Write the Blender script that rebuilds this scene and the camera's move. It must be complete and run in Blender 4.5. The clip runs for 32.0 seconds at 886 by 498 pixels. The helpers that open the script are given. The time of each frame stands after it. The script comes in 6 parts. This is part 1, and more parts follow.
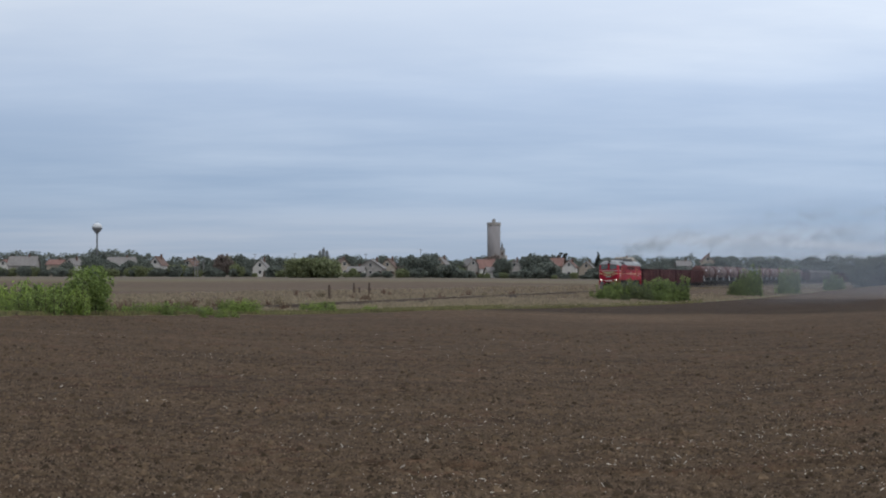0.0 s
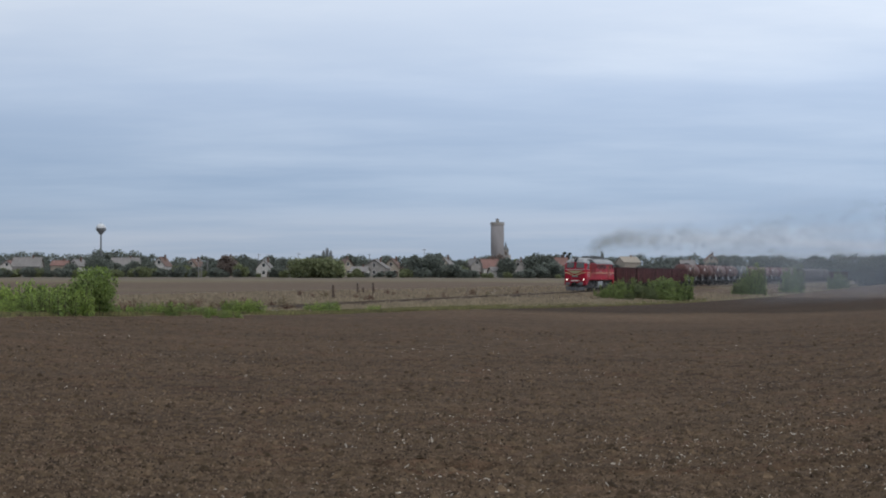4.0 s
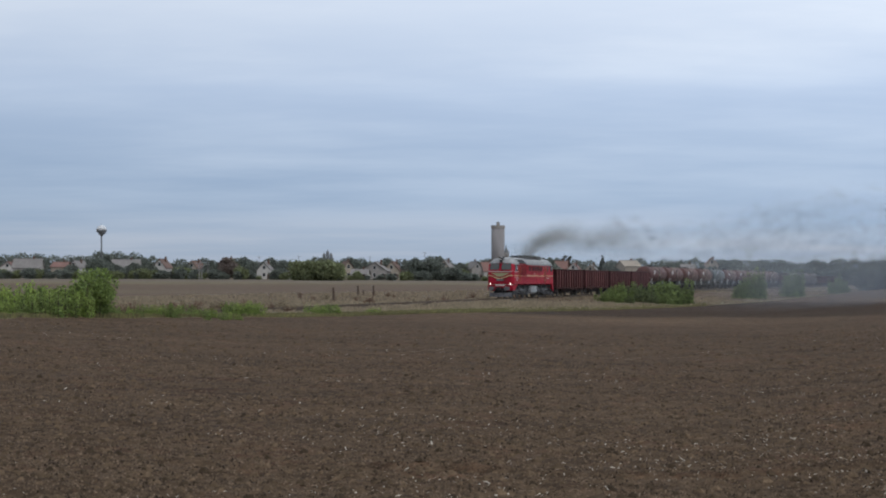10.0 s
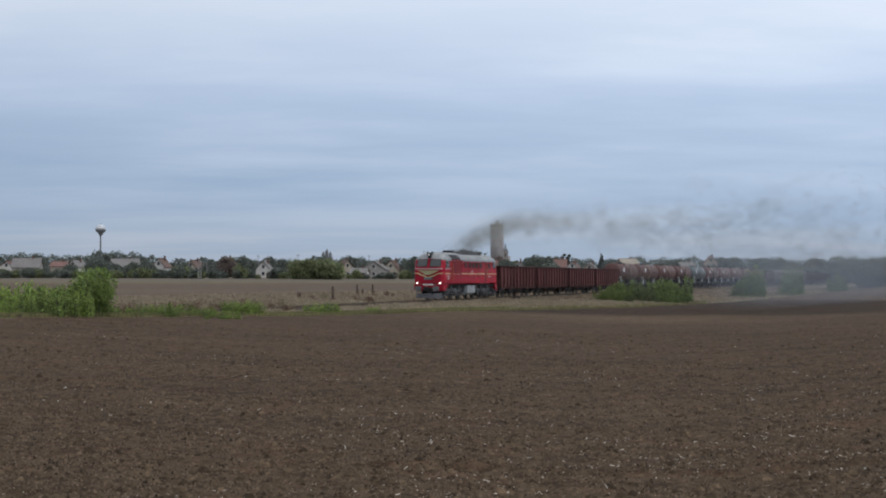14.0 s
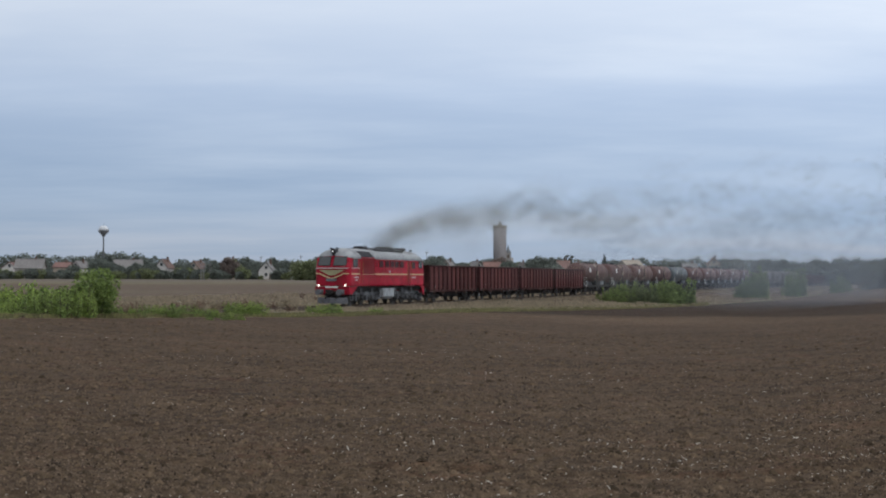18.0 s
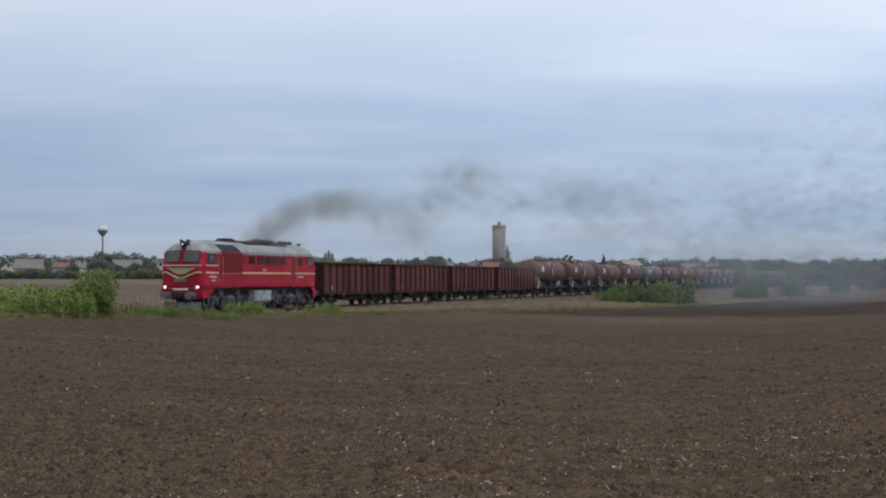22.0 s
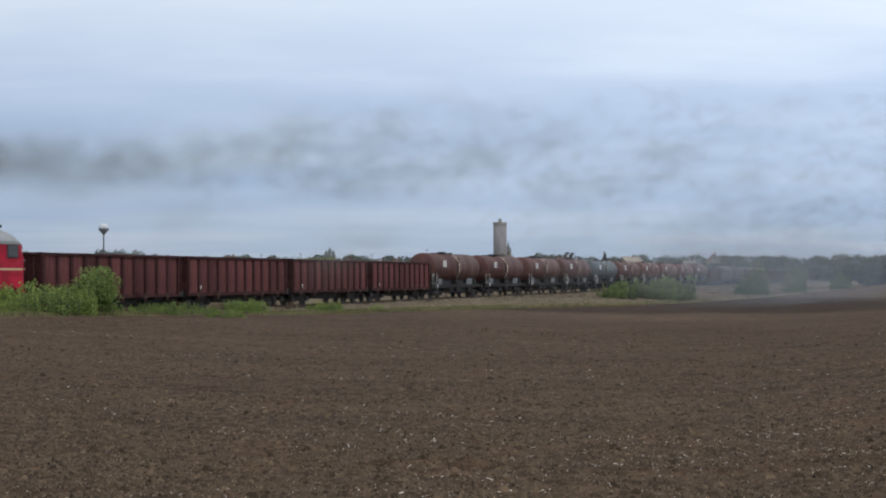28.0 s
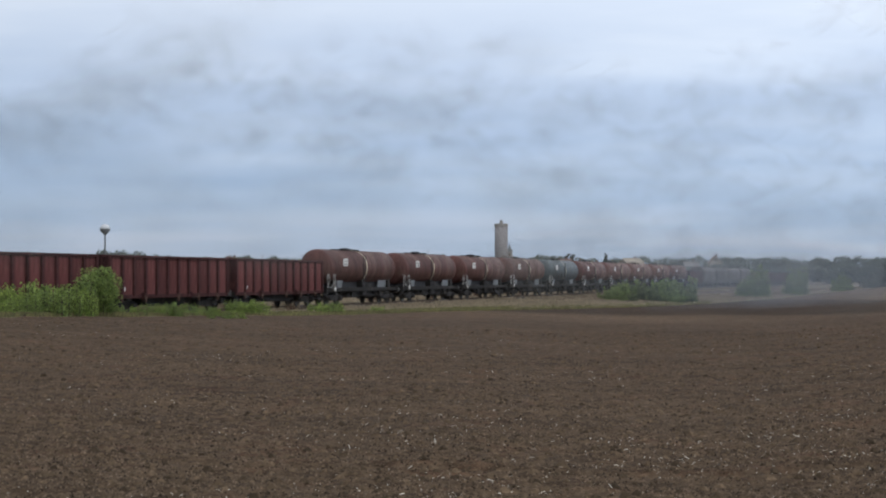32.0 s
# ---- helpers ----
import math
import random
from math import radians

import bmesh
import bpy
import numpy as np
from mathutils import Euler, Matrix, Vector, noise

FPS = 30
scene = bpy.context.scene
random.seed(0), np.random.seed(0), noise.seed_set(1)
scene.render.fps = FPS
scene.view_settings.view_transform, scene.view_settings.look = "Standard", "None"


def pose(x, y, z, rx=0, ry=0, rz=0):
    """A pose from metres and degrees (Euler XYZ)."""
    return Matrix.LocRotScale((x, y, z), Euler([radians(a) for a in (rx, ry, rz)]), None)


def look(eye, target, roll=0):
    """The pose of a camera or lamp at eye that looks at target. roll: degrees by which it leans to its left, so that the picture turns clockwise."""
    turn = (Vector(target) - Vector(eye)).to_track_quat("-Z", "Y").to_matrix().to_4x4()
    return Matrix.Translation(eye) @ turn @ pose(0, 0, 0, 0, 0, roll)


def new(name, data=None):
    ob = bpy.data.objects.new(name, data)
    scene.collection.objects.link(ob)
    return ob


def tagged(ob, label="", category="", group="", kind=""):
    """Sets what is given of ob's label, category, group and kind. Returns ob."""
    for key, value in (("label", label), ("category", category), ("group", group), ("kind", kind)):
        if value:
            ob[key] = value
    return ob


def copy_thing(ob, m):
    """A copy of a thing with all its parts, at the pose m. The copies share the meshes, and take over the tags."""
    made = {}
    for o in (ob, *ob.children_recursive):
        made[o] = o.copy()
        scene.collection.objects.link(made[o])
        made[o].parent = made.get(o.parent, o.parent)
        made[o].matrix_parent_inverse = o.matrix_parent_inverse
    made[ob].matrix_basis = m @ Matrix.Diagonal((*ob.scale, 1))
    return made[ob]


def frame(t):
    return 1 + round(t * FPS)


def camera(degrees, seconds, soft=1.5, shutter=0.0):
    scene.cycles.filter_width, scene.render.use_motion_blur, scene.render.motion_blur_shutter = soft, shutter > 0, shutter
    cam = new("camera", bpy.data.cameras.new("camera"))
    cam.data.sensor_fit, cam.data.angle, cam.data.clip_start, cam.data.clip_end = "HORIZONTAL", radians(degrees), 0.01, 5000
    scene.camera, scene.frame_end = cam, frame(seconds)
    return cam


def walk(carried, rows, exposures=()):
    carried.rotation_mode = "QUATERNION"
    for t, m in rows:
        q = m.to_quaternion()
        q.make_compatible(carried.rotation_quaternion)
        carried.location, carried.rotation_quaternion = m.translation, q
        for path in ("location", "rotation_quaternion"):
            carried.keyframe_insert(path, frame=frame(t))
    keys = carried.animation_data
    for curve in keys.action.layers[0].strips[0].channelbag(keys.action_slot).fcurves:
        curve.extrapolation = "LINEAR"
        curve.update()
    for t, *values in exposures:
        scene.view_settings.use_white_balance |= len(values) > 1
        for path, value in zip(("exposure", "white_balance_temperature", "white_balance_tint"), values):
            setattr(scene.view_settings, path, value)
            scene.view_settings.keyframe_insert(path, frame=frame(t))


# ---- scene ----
EYE = 2.38  # the camera's height over the foot of the ballast; the rail tops lie at RAIL
RAIL = 0.30
cam = camera(37.16, 32.0, soft=2.0, shutter=0.5)
walk(cam, [(t, pose(0, 0, EYE, 91.23 + tilt, 0, turn) @ pose(0, 0, 0, 0, 0, lean)) for t, turn, tilt, lean in (
    (0.0, -0.207, -0.055, 0.04), (0.5, -0.188, -0.085, 0.05), (1.0, -0.187, -0.09, 0.02), (1.5, -0.178, -0.067, -0.07),
    (2.0, -0.079, -0.067, -0.12), (2.5, -0.078, -0.068, -0.08), (3.0, -0.099, -0.063, -0.07), (3.5, -0.059, -0.062, -0.1),
    (5.5, -0.05, -0.066, -0.13), (6.0, -0.055, -0.062, -0.11), (6.5, 0.021, -0.025, -0.08), (7.0, 0.039, 0.016, -0.07),
    (7.5, 0.039, 0.054, -0.04), (8.0, 0.079, 0.07, 0.05), (8.5, 0.04, 0.073, 0.13), (9.0, 0.035, 0.077, 0.18),
    (9.5, -0.035, 0.066, 0.17), (10.0, -0.028, 0.068, 0.12), (10.5, -0.032, 0.027, 0.04), (11.0, -0.024, 0.012, -0.04),
    (11.5, -0.069, -0.025, -0.06), (12.0, -0.072, -0.031, -0.02), (12.5, -0.085, -0.038, 0.02), (13.0, -0.048, -0.028, 0.02),
    (13.5, -0.098, -0.009, 0.01), (14.0, -0.066, 0.007, -0.01), (14.5, -0.023, -0.009, 0.01), (16.5, 0.056, 0.062, -0.01),
    (17.0, 0.086, 0.052, -0.05), (17.5, 0.115, 0.058, -0.0), (18.0, 0.054, 0.057, 0.04), (18.5, 0.056, 0.062, 0.05),
    (19.0, 0.028, 0.046, 0.11), (19.5, -0.003, 0.026, 0.13), (20.0, 0.057, 0.02, 0.07), (20.5, 0.036, 0.012, 0.04),
    (21.0, 0.019, 0.029, 0.04), (21.5, 0.031, 0.027, 0.05), (22.0, 0.019, 0.058, 0.04), (22.5, 0.019, 0.058, 0.03),
    (23.0, 0.015, 0.055, 0.02), (23.5, 0.057, 0.02, 0.05), (24.0, -0.002, 0.033, 0.09), (24.5, 0.019, 0.02, 0.04),
    (25.0, 0.009, 0.007, -0.01), (25.5, 0.018, -0.013, -0.03), (27.5, 0.03, -0.064, -0.08), (28.0, 0.062, -0.062, -0.1),
    (28.5, 0.11, -0.024, -0.13), (29.0, 0.164, -0.03, -0.13), (29.5, -0.002, -0.056, -0.05), (30.0, 0.072, -0.024, -0.03),
    (30.5, 0.056, -0.017, -0.03), (31.0, 0.11, -0.024, -0.04), (31.5, 0.102, 0.001, -0.02), (32.0, 0.114, -0.009, 0.02),
)], ((0, 0.0), (24, 0.0), (25, 0.1), (32, 0.1)))

# ---- sky and light: an overcast day, soft light from high behind the camera ----
world = bpy.data.worlds.new("overcast_sky")
scene.world = world
world.use_nodes = True
wn, wl = world.node_tree.nodes, world.node_tree.links
wn.clear()


def wnode(kind, **values):
    n = wn.new(kind)
    for key, value in values.items():
        if key in n.inputs:
            n.inputs[key].default_value = value
    return n


def wmath(op, a, b):
    n = wn.new("ShaderNodeMath")
    n.operation = op
    for i, v in enumerate((a, b)):
        if isinstance(v, (int, float)):
            n.inputs[i].default_value = v
        else:
            wl.new(v, n.inputs[i])
    return n.outputs[0]


def ramp_node(tree, stops, interpolation="LINEAR"):
    n = tree.new("ShaderNodeValToRGB")
    n.color_ramp.interpolation = interpolation
    while len(n.color_ramp.elements) < len(stops):
        n.color_ramp.elements.new(0.5)
    for e, (at, colour) in zip(n.color_ramp.elements, stops):
        e.position, e.color = at, (*colour, 1)
    return n


sky_dir = wn.new("ShaderNodeTexCoord").outputs["Generated"]
split = wn.new("ShaderNodeSeparateXYZ")
wl.new(sky_dir, split.inputs[0])
up = wmath("MAXIMUM", split.outputs["Z"], 0.0)
# the cloud deck is a flat layer: directions meet it ever farther out towards the horizon
reach = wmath("ADD", up, 0.085)
flat = wn.new("ShaderNodeCombineXYZ")
wl.new(wmath("DIVIDE", split.outputs["X"], reach), flat.inputs[0])
wl.new(wmath("DIVIDE", split.outputs["Y"], reach), flat.inputs[1])
layers = []
for scale, detail, rough, offset in ((0.42, 4.0, 0.45, 3.1), (1.2, 4.0, 0.5, 8.4), (2.4, 5.0, 0.6, 5.7)):
    shift = wn.new("ShaderNodeVectorMath")
    shift.operation = "MULTIPLY_ADD"
    shift.inputs[1].default_value = (0.55, 1.0, 1.0)
    shift.inputs[2].default_value = (offset, offset * 0.7, offset)
    wl.new(flat.outputs[0], shift.inputs[0])
    cloud = wnode("ShaderNodeTexNoise", Scale=scale, Detail=detail, Roughness=rough)
    wl.new(shift.outputs[0], cloud.inputs["Vector"])
    layers.append(cloud.outputs["Fac"])
cover = wmath("ADD", wmath("ADD", wmath("MULTIPLY", layers[0], 0.6), wmath("MULTIPLY", layers[1], 0.22)), wmath("MULTIPLY", layers[2], 0.18))
depth = ramp_node(wn, ((0.385, (0.0, 0.0, 0.0)), (0.635, (1.0, 1.0, 1.0))), "EASE")
wl.new(cover, depth.inputs[0])
grey = ramp_node(wn, ((0.0, (0.385, 0.455, 0.565)), (0.03, (0.325, 0.43, 0.59)), (0.075, (0.325, 0.44, 0.625)), (0.14, (0.47, 0.585, 0.78)), (0.205, (0.67, 0.765, 0.92)), (0.6, (0.62, 0.67, 0.75))))
pale = ramp_node(wn, ((0.0, (0.50, 0.53, 0.605)), (0.06, (0.43, 0.54, 0.71)), (0.14, (0.64, 0.745, 0.91)), (0.20, (0.90, 0.96, 1.04)), (0.6, (0.86, 0.88, 0.92))))
wl.new(up, grey.inputs[0])
wl.new(up, pale.inputs[0])
deck = wn.new("ShaderNodeMix")
deck.data_type = "RGBA"
wl.new(depth.outputs[0], deck.inputs[0])
wl.new(grey.outputs[0], deck.inputs[6])
wl.new(pale.outputs[0], deck.inputs[7])
SUN_TURN, SUN_HEIGHT = radians(140), radians(48)
nishita = wn.new("ShaderNodeTexSky")
nishita.sky_type, nishita.sun_disc = "NISHITA", False
nishita.sun_elevation, nishita.sun_rotation = SUN_HEIGHT, SUN_TURN
clear = wnode("ShaderNodeBackground", Strength=0.08)
wl.new(nishita.outputs[0], clear.inputs[0])
covered = wnode("ShaderNodeBackground", Strength=1.0)
# the veil of cloud is a little brighter on the sun's side
side_glow = wmath("ADD", wmath("MULTIPLY", split.outputs["X"], 0.25), 1.0)
veil = wn.new("ShaderNodeVectorMath")
veil.operation = "SCALE"
wl.new(deck.outputs[2], veil.inputs[0])
wl.new(side_glow, veil.inputs["Scale"])
wl.new(veil.outputs[0], covered.inputs[0])
both = wnode("ShaderNodeMixShader", Fac=0.93)
wl.new(clear.outputs[0], both.inputs[1])
wl.new(covered.outputs[0], both.inputs[2])
wl.new(both.outputs[0], wn.new("ShaderNodeOutputWorld").inputs[0])

sun = new("sun", bpy.data.lights.new("sun", "SUN"))
sun.data.energy, sun.data.angle, sun.data.color = 0.9, radians(25), (1.0, 0.96, 0.9)
sun_from = Vector((math.sin(SUN_TURN) * math.cos(SUN_HEIGHT), math.cos(SUN_TURN) * math.cos(SUN_HEIGHT), math.sin(SUN_HEIGHT)))
sun.matrix_world = look(sun_from * 200, (0, 0, 0))


# ---- materials ----
def material(name, colour, rough=0.7, metal=0.0, spread=0.25, grain=6.0, wear=None, wear_amount=0.35, bump=0.15, bump_scale=None,
             island=0.0, per_object=0.0, coords="Object", spec=0.4, stretch=(1, 1, 1), tint=None):
    """A surface with two scales of variation, optional worn patches of another colour, and fine relief."""
    m = bpy.data.materials.new(name)
    m.use_nodes = True
    nodes, links = m.node_tree.nodes, m.node_tree.links
    bsdf = nodes["Principled BSDF"]
    co = nodes.new("ShaderNodeTexCoord").outputs[coords]
    mapping = nodes.new("ShaderNodeMapping")
    mapping.inputs["Scale"].default_value = stretch
    links.new(co, mapping.inputs["Vector"])
    vec = mapping.outputs[0]

    def tex(scale, detail, rough_=0.6):
        n = nodes.new("ShaderNodeTexNoise")
        n.inputs["Scale"].default_value, n.inputs["Detail"].default_value, n.inputs["Roughness"].default_value = scale, detail, rough_
        links.new(vec, n.inputs["Vector"])
        return n.outputs["Fac"]

    def mix(fac, a, b, mode="MIX"):
        n = nodes.new("ShaderNodeMix")
        n.data_type, n.blend_type = "RGBA", mode
        for socket, v in ((n.inputs[0], fac), (n.inputs[6], a), (n.inputs[7], b)):
            if isinstance(v, (int, float)):
                socket.default_value = v
            elif isinstance(v, tuple):
                socket.default_value = (*v, 1)
            else:
                links.new(v, socket)
        return n.outputs[2]

    dark = tuple(c * (1 - spread) for c in colour)
    light = tuple(min(1, c * (1 + spread)) for c in colour)
    fine = ramp_node(nodes, ((0.3, dark), (0.7, light)))
    links.new(tex(grain, 6), fine.inputs[0])
    out = fine.outputs[0]
    broad = ramp_node(nodes, ((0.35, (1 - spread * 0.8,) * 3), (0.65, (1 + spread * 0.3,) * 3)))
    links.new(tex(grain * 0.12, 3), broad.inputs[0])
    out = mix(1.0, out, broad.outputs[0], "MULTIPLY")
    if wear:
        patch = ramp_node(nodes, ((0.62 - wear_amount * 0.3, (0, 0, 0)), (0.74 - wear_amount * 0.2, (1, 1, 1))))
        links.new(tex(grain * 0.45, 8, 0.7), patch.inputs[0])
        out = mix(patch.outputs[0], out, wear)
    if island or per_object:
        source = nodes.new("ShaderNodeNewGeometry").outputs["Random Per Island"] if island else nodes.new("ShaderNodeObjectInfo").outputs["Random"]
        amount = island or per_object
        vary = ramp_node(nodes, ((0.0, tuple(1 - amount for _ in range(3))), (1.0, tint or (1 + amount,) * 3)))
        links.new(source, vary.inputs[0])
        out = mix(1.0, out, vary.outputs[0], "MULTIPLY")
    links.new(out, bsdf.inputs["Base Color"])
    bsdf.inputs["Roughness"].default_value, bsdf.inputs["Metallic"].default_value = rough, metal
    bsdf.inputs["Specular IOR Level"].default_value = spec
    if bump:
        b = nodes.new("ShaderNodeBump")
        b.inputs["Strength"].default_value, b.inputs["Distance"].default_value = bump, 0.02
        links.new(tex(bump_scale or grain * 3, 5), b.inputs["Height"])
        links.new(b.outputs[0], bsdf.inputs["Normal"])
    return m


def glow(name, colour, strength):
    m = material(name, colour, bump=0)
    b = m.node_tree.nodes["Principled BSDF"]
    b.inputs["Emission Color"].default_value, b.inputs["Emission Strength"].default_value = (*colour, 1), strength
    return m


M = dict(
    red=material("red_loco_paint", (0.40, 0.012, 0.034), 0.5, spread=0.26, grain=1.6, wear=(0.24, 0.014, 0.024), wear_amount=0.4, bump=0.04, spec=0.2),
    louvre=material("red_louvre_paint", (0.20, 0.010, 0.014), 0.6, spread=0.2, grain=3),
    roof_grey=material("dusty_grey_roof_paint", (0.35, 0.36, 0.365), 0.6, spread=0.2, grain=1.6, wear=(0.16, 0.16, 0.16), wear_amount=0.3, bump=0.05),
    soot=material("sooty_black_steel", (0.035, 0.035, 0.04), 0.8, spread=0.4, grain=3),
    cream=material("cream_paint", (0.62, 0.50, 0.28), 0.5, spread=0.1, grain=4, bump=0.02),
    chevron=material("faded_cream_green_paint", (0.36, 0.33, 0.19), 0.55, spread=0.15, grain=4, bump=0.02),
    pale_strip=material("light_grey_trim_paint", (0.55, 0.5, 0.5), 0.5, spread=0.1, grain=4, bump=0.02),
    white=material("white_marking_paint", (0.72, 0.71, 0.68), 0.6, spread=0.12, grain=5, wear=(0.4, 0.3, 0.26), wear_amount=0.25, bump=0.02),
    yellow=material("yellow_rail_paint", (0.42, 0.27, 0.1), 0.5, spread=0.1, grain=5, bump=0),
    under=material("grimy_black_underframe", (0.02, 0.018, 0.018), 0.85, spread=0.45, grain=5, wear=(0.05, 0.04, 0.034), wear_amount=0.3, bump=0.2),
    # the pale patches set light highlights into the dark steel's colour
    bogie_grey=material("dusty_grey_bogie_steel", (0.055, 0.056, 0.060), 0.7, spread=0.4, grain=2.2, wear=(0.22, 0.225, 0.235), wear_amount=0.34, bump=0.2),
    plough=material("dirty_grey_plough_paint", (0.15, 0.15, 0.16), 0.65, spread=0.25, grain=4, wear=(0.08, 0.07, 0.065), wear_amount=0.4),
    fuel=material("light_grey_fuel_tank_paint", (0.33, 0.35, 0.37), 0.55, spread=0.2, grain=3, wear=(0.14, 0.13, 0.13), wear_amount=0.35),
    tread=material("worn_wheel_steel", (0.11, 0.105, 0.10), 0.5, 0.6, spread=0.3, grain=8),
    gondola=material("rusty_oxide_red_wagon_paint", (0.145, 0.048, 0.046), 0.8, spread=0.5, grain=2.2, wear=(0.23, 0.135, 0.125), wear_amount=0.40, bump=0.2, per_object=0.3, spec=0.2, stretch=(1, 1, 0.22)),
    # darker than the panels: shade on ribs, rails and ends is in this colour
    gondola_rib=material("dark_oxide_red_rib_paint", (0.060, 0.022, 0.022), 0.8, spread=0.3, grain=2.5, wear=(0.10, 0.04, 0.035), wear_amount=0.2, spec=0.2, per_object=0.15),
    gondola_in=material("bare_rusty_steel", (0.08, 0.045, 0.035), 0.85, spread=0.35, grain=2.5),
    scrap=material("dark_scrap_load", (0.06, 0.04, 0.035), 0.9, spread=0.5, grain=8, bump=0.6),
    tank_red=material("weathered_red_brown_tank_paint", (0.112, 0.047, 0.040), 0.62, spread=0.42, grain=0.9, wear=(0.175, 0.105, 0.085), wear_amount=0.38, spec=0.25, bump=0.06, stretch=(1.6, 1, 0.5), per_object=0.22),
    tank_grey=material("weathered_grey_green_tank_paint", (0.075, 0.09, 0.097), 0.55, spread=0.2, grain=0.9, wear=(0.10, 0.12, 0.12), wear_amount=0.35, bump=0.06, stretch=(1.6, 1, 0.5)),
    hopper=material("dusty_grey_hopper_paint", (0.105, 0.088, 0.080), 0.7, spread=0.25, grain=1.5, wear=(0.06, 0.045, 0.045), wear_amount=0.4, per_object=0.12),
    band=material("yellowed_white_tank_band", (0.62, 0.55, 0.4), 0.6, spread=0.15, grain=5, bump=0.02),
    rubber=material("black_rubber", (0.02, 0.02, 0.02), 0.8, spread=0.2, grain=6),
    headlight=glow("lit_headlight", (1.0, 0.97, 0.9), 1.8),
    roof_light=glow("dimmed_roof_headlight", (1.0, 0.97, 0.9), 0.55),
    rail=material("worn_rail_steel", (0.105, 0.075, 0.055), 0.7, 0.0, spread=0.3, grain=5, coords="Generated"),
    sleeper=material("weathered_timber_sleeper", (0.15, 0.125, 0.10), 0.9, spread=0.3, grain=5, per_object=0.25),
    ballast=material("dusty_ballast", (0.17, 0.138, 0.105), 0.95, spread=0.4, grain=9, bump=0.8, bump_scale=18),
    soil_clod=material("ploughed_soil_clods", (0.106, 0.077, 0.050), 0.95, spread=0.35, grain=20, bump=0.4, island=0.45, tint=(1.55, 1.5, 1.48), spec=0.1),
    soil_crumb=material("ploughed_soil_crumbs", (0.118, 0.088, 0.062), 0.95, spread=0.2, grain=30, bump=0, island=0.8, tint=(1.9, 1.86, 1.84), spec=0.1),
    straw=material("bleached_maize_straw", (0.62, 0.57, 0.48), 0.8, spread=0.2, grain=20, island=0.35, bump=0),
    bark=material("tree_bark", (0.085, 0.065, 0.05), 0.9, spread=0.35, grain=6, bump=0.5),
    post=material("old_wooden_post", (0.10, 0.07, 0.055), 0.9, spread=0.3, grain=5, stretch=(4, 4, 0.6), bump=0.4),
    concrete=material("weathered_silo_concrete", (0.272, 0.256, 0.256), 0.9, spread=0.14, grain=0.25, wear=(0.24, 0.215, 0.205), wear_amount=0.3, bump=0.1, stretch=(1, 1, 0.25)),
    steel_pale=material("pale_painted_steel", (0.62, 0.64, 0.66), 0.45, spread=0.08, grain=0.6, bump=0.02),
    steel_dim=material("dull_grey_steel", (0.17, 0.18, 0.19), 0.5, spread=0.2, grain=0.6, bump=0.02),
    plaster_white=material("whitewashed_plaster", (0.52, 0.5, 0.47), 0.85, spread=0.1, grain=0.8, bump=0.05),
    plaster_cream=material("cream_plaster", (0.37, 0.32, 0.26), 0.85, spread=0.12, grain=0.8, bump=0.05),
    plaster_grey=material("grey_render", (0.3, 0.28, 0.26), 0.85, spread=0.15, grain=0.8, bump=0.05),
    tile_red=material("orange_red_roof_tiles", (0.235, 0.135, 0.115), 0.85, spread=0.2, grain=1.5, bump=0.2),
    tile_brown=material("brown_roof_tiles", (0.17, 0.11, 0.09), 0.85, spread=0.2, grain=1.5, bump=0.2),
    tile_grey=material("grey_slate_roof", (0.23, 0.215, 0.205), 0.85, spread=0.15, grain=1.5, bump=0.2),
    wood_dark=material("dark_stained_wood", (0.09, 0.06, 0.045), 0.8, spread=0.25, grain=4),
    stone=material("pale_field_stone", (0.5, 0.48, 0.44), 0.9, spread=0.2, grain=6),
)


def glass_material(name, colour, rough):
    m = material(name, colour, rough, spread=0.15, grain=1.5, bump=0)
    m.node_tree.nodes["Principled BSDF"].inputs["Specular IOR Level"].default_value = 0.6
    return m


M["glass"] = glass_material("dark_cab_glass", (0.07, 0.072, 0.072), 0.12)
M["side_glass"] = material("dusty_engine_room_glass", (0.055, 0.016, 0.018), 0.5, spread=0.3, grain=2, bump=0, spec=0.2)
M["house_glass"] = glass_material("dark_window_glass", (0.04, 0.045, 0.05), 0.15)


def leaf_material(name, colour, amount=0.45, tint=(1.5, 1.4, 1.1)):
    """Leaves that let some light through, each clump of its own shade."""
    m = material(name, colour, 0.65, spread=0.2, grain=1.2, island=amount, tint=tint, bump=0, spec=0.25)
    nodes, links = m.node_tree.nodes, m.node_tree.links
    bsdf = nodes["Principled BSDF"]
    through_leaf = nodes.new("ShaderNodeBsdfTranslucent")
    links.new(bsdf.inputs["Base Color"].links[0].from_socket, through_leaf.inputs[0])
    blend = nodes.new("ShaderNodeMixShader")
    blend.inputs[0].default_value = 0.45
    links.new(bsdf.outputs[0], blend.inputs[1])
    links.new(through_leaf.outputs[0], blend.inputs[2])
    links.new(blend.outputs[0], nodes["Material Output"].inputs[0])
    return m


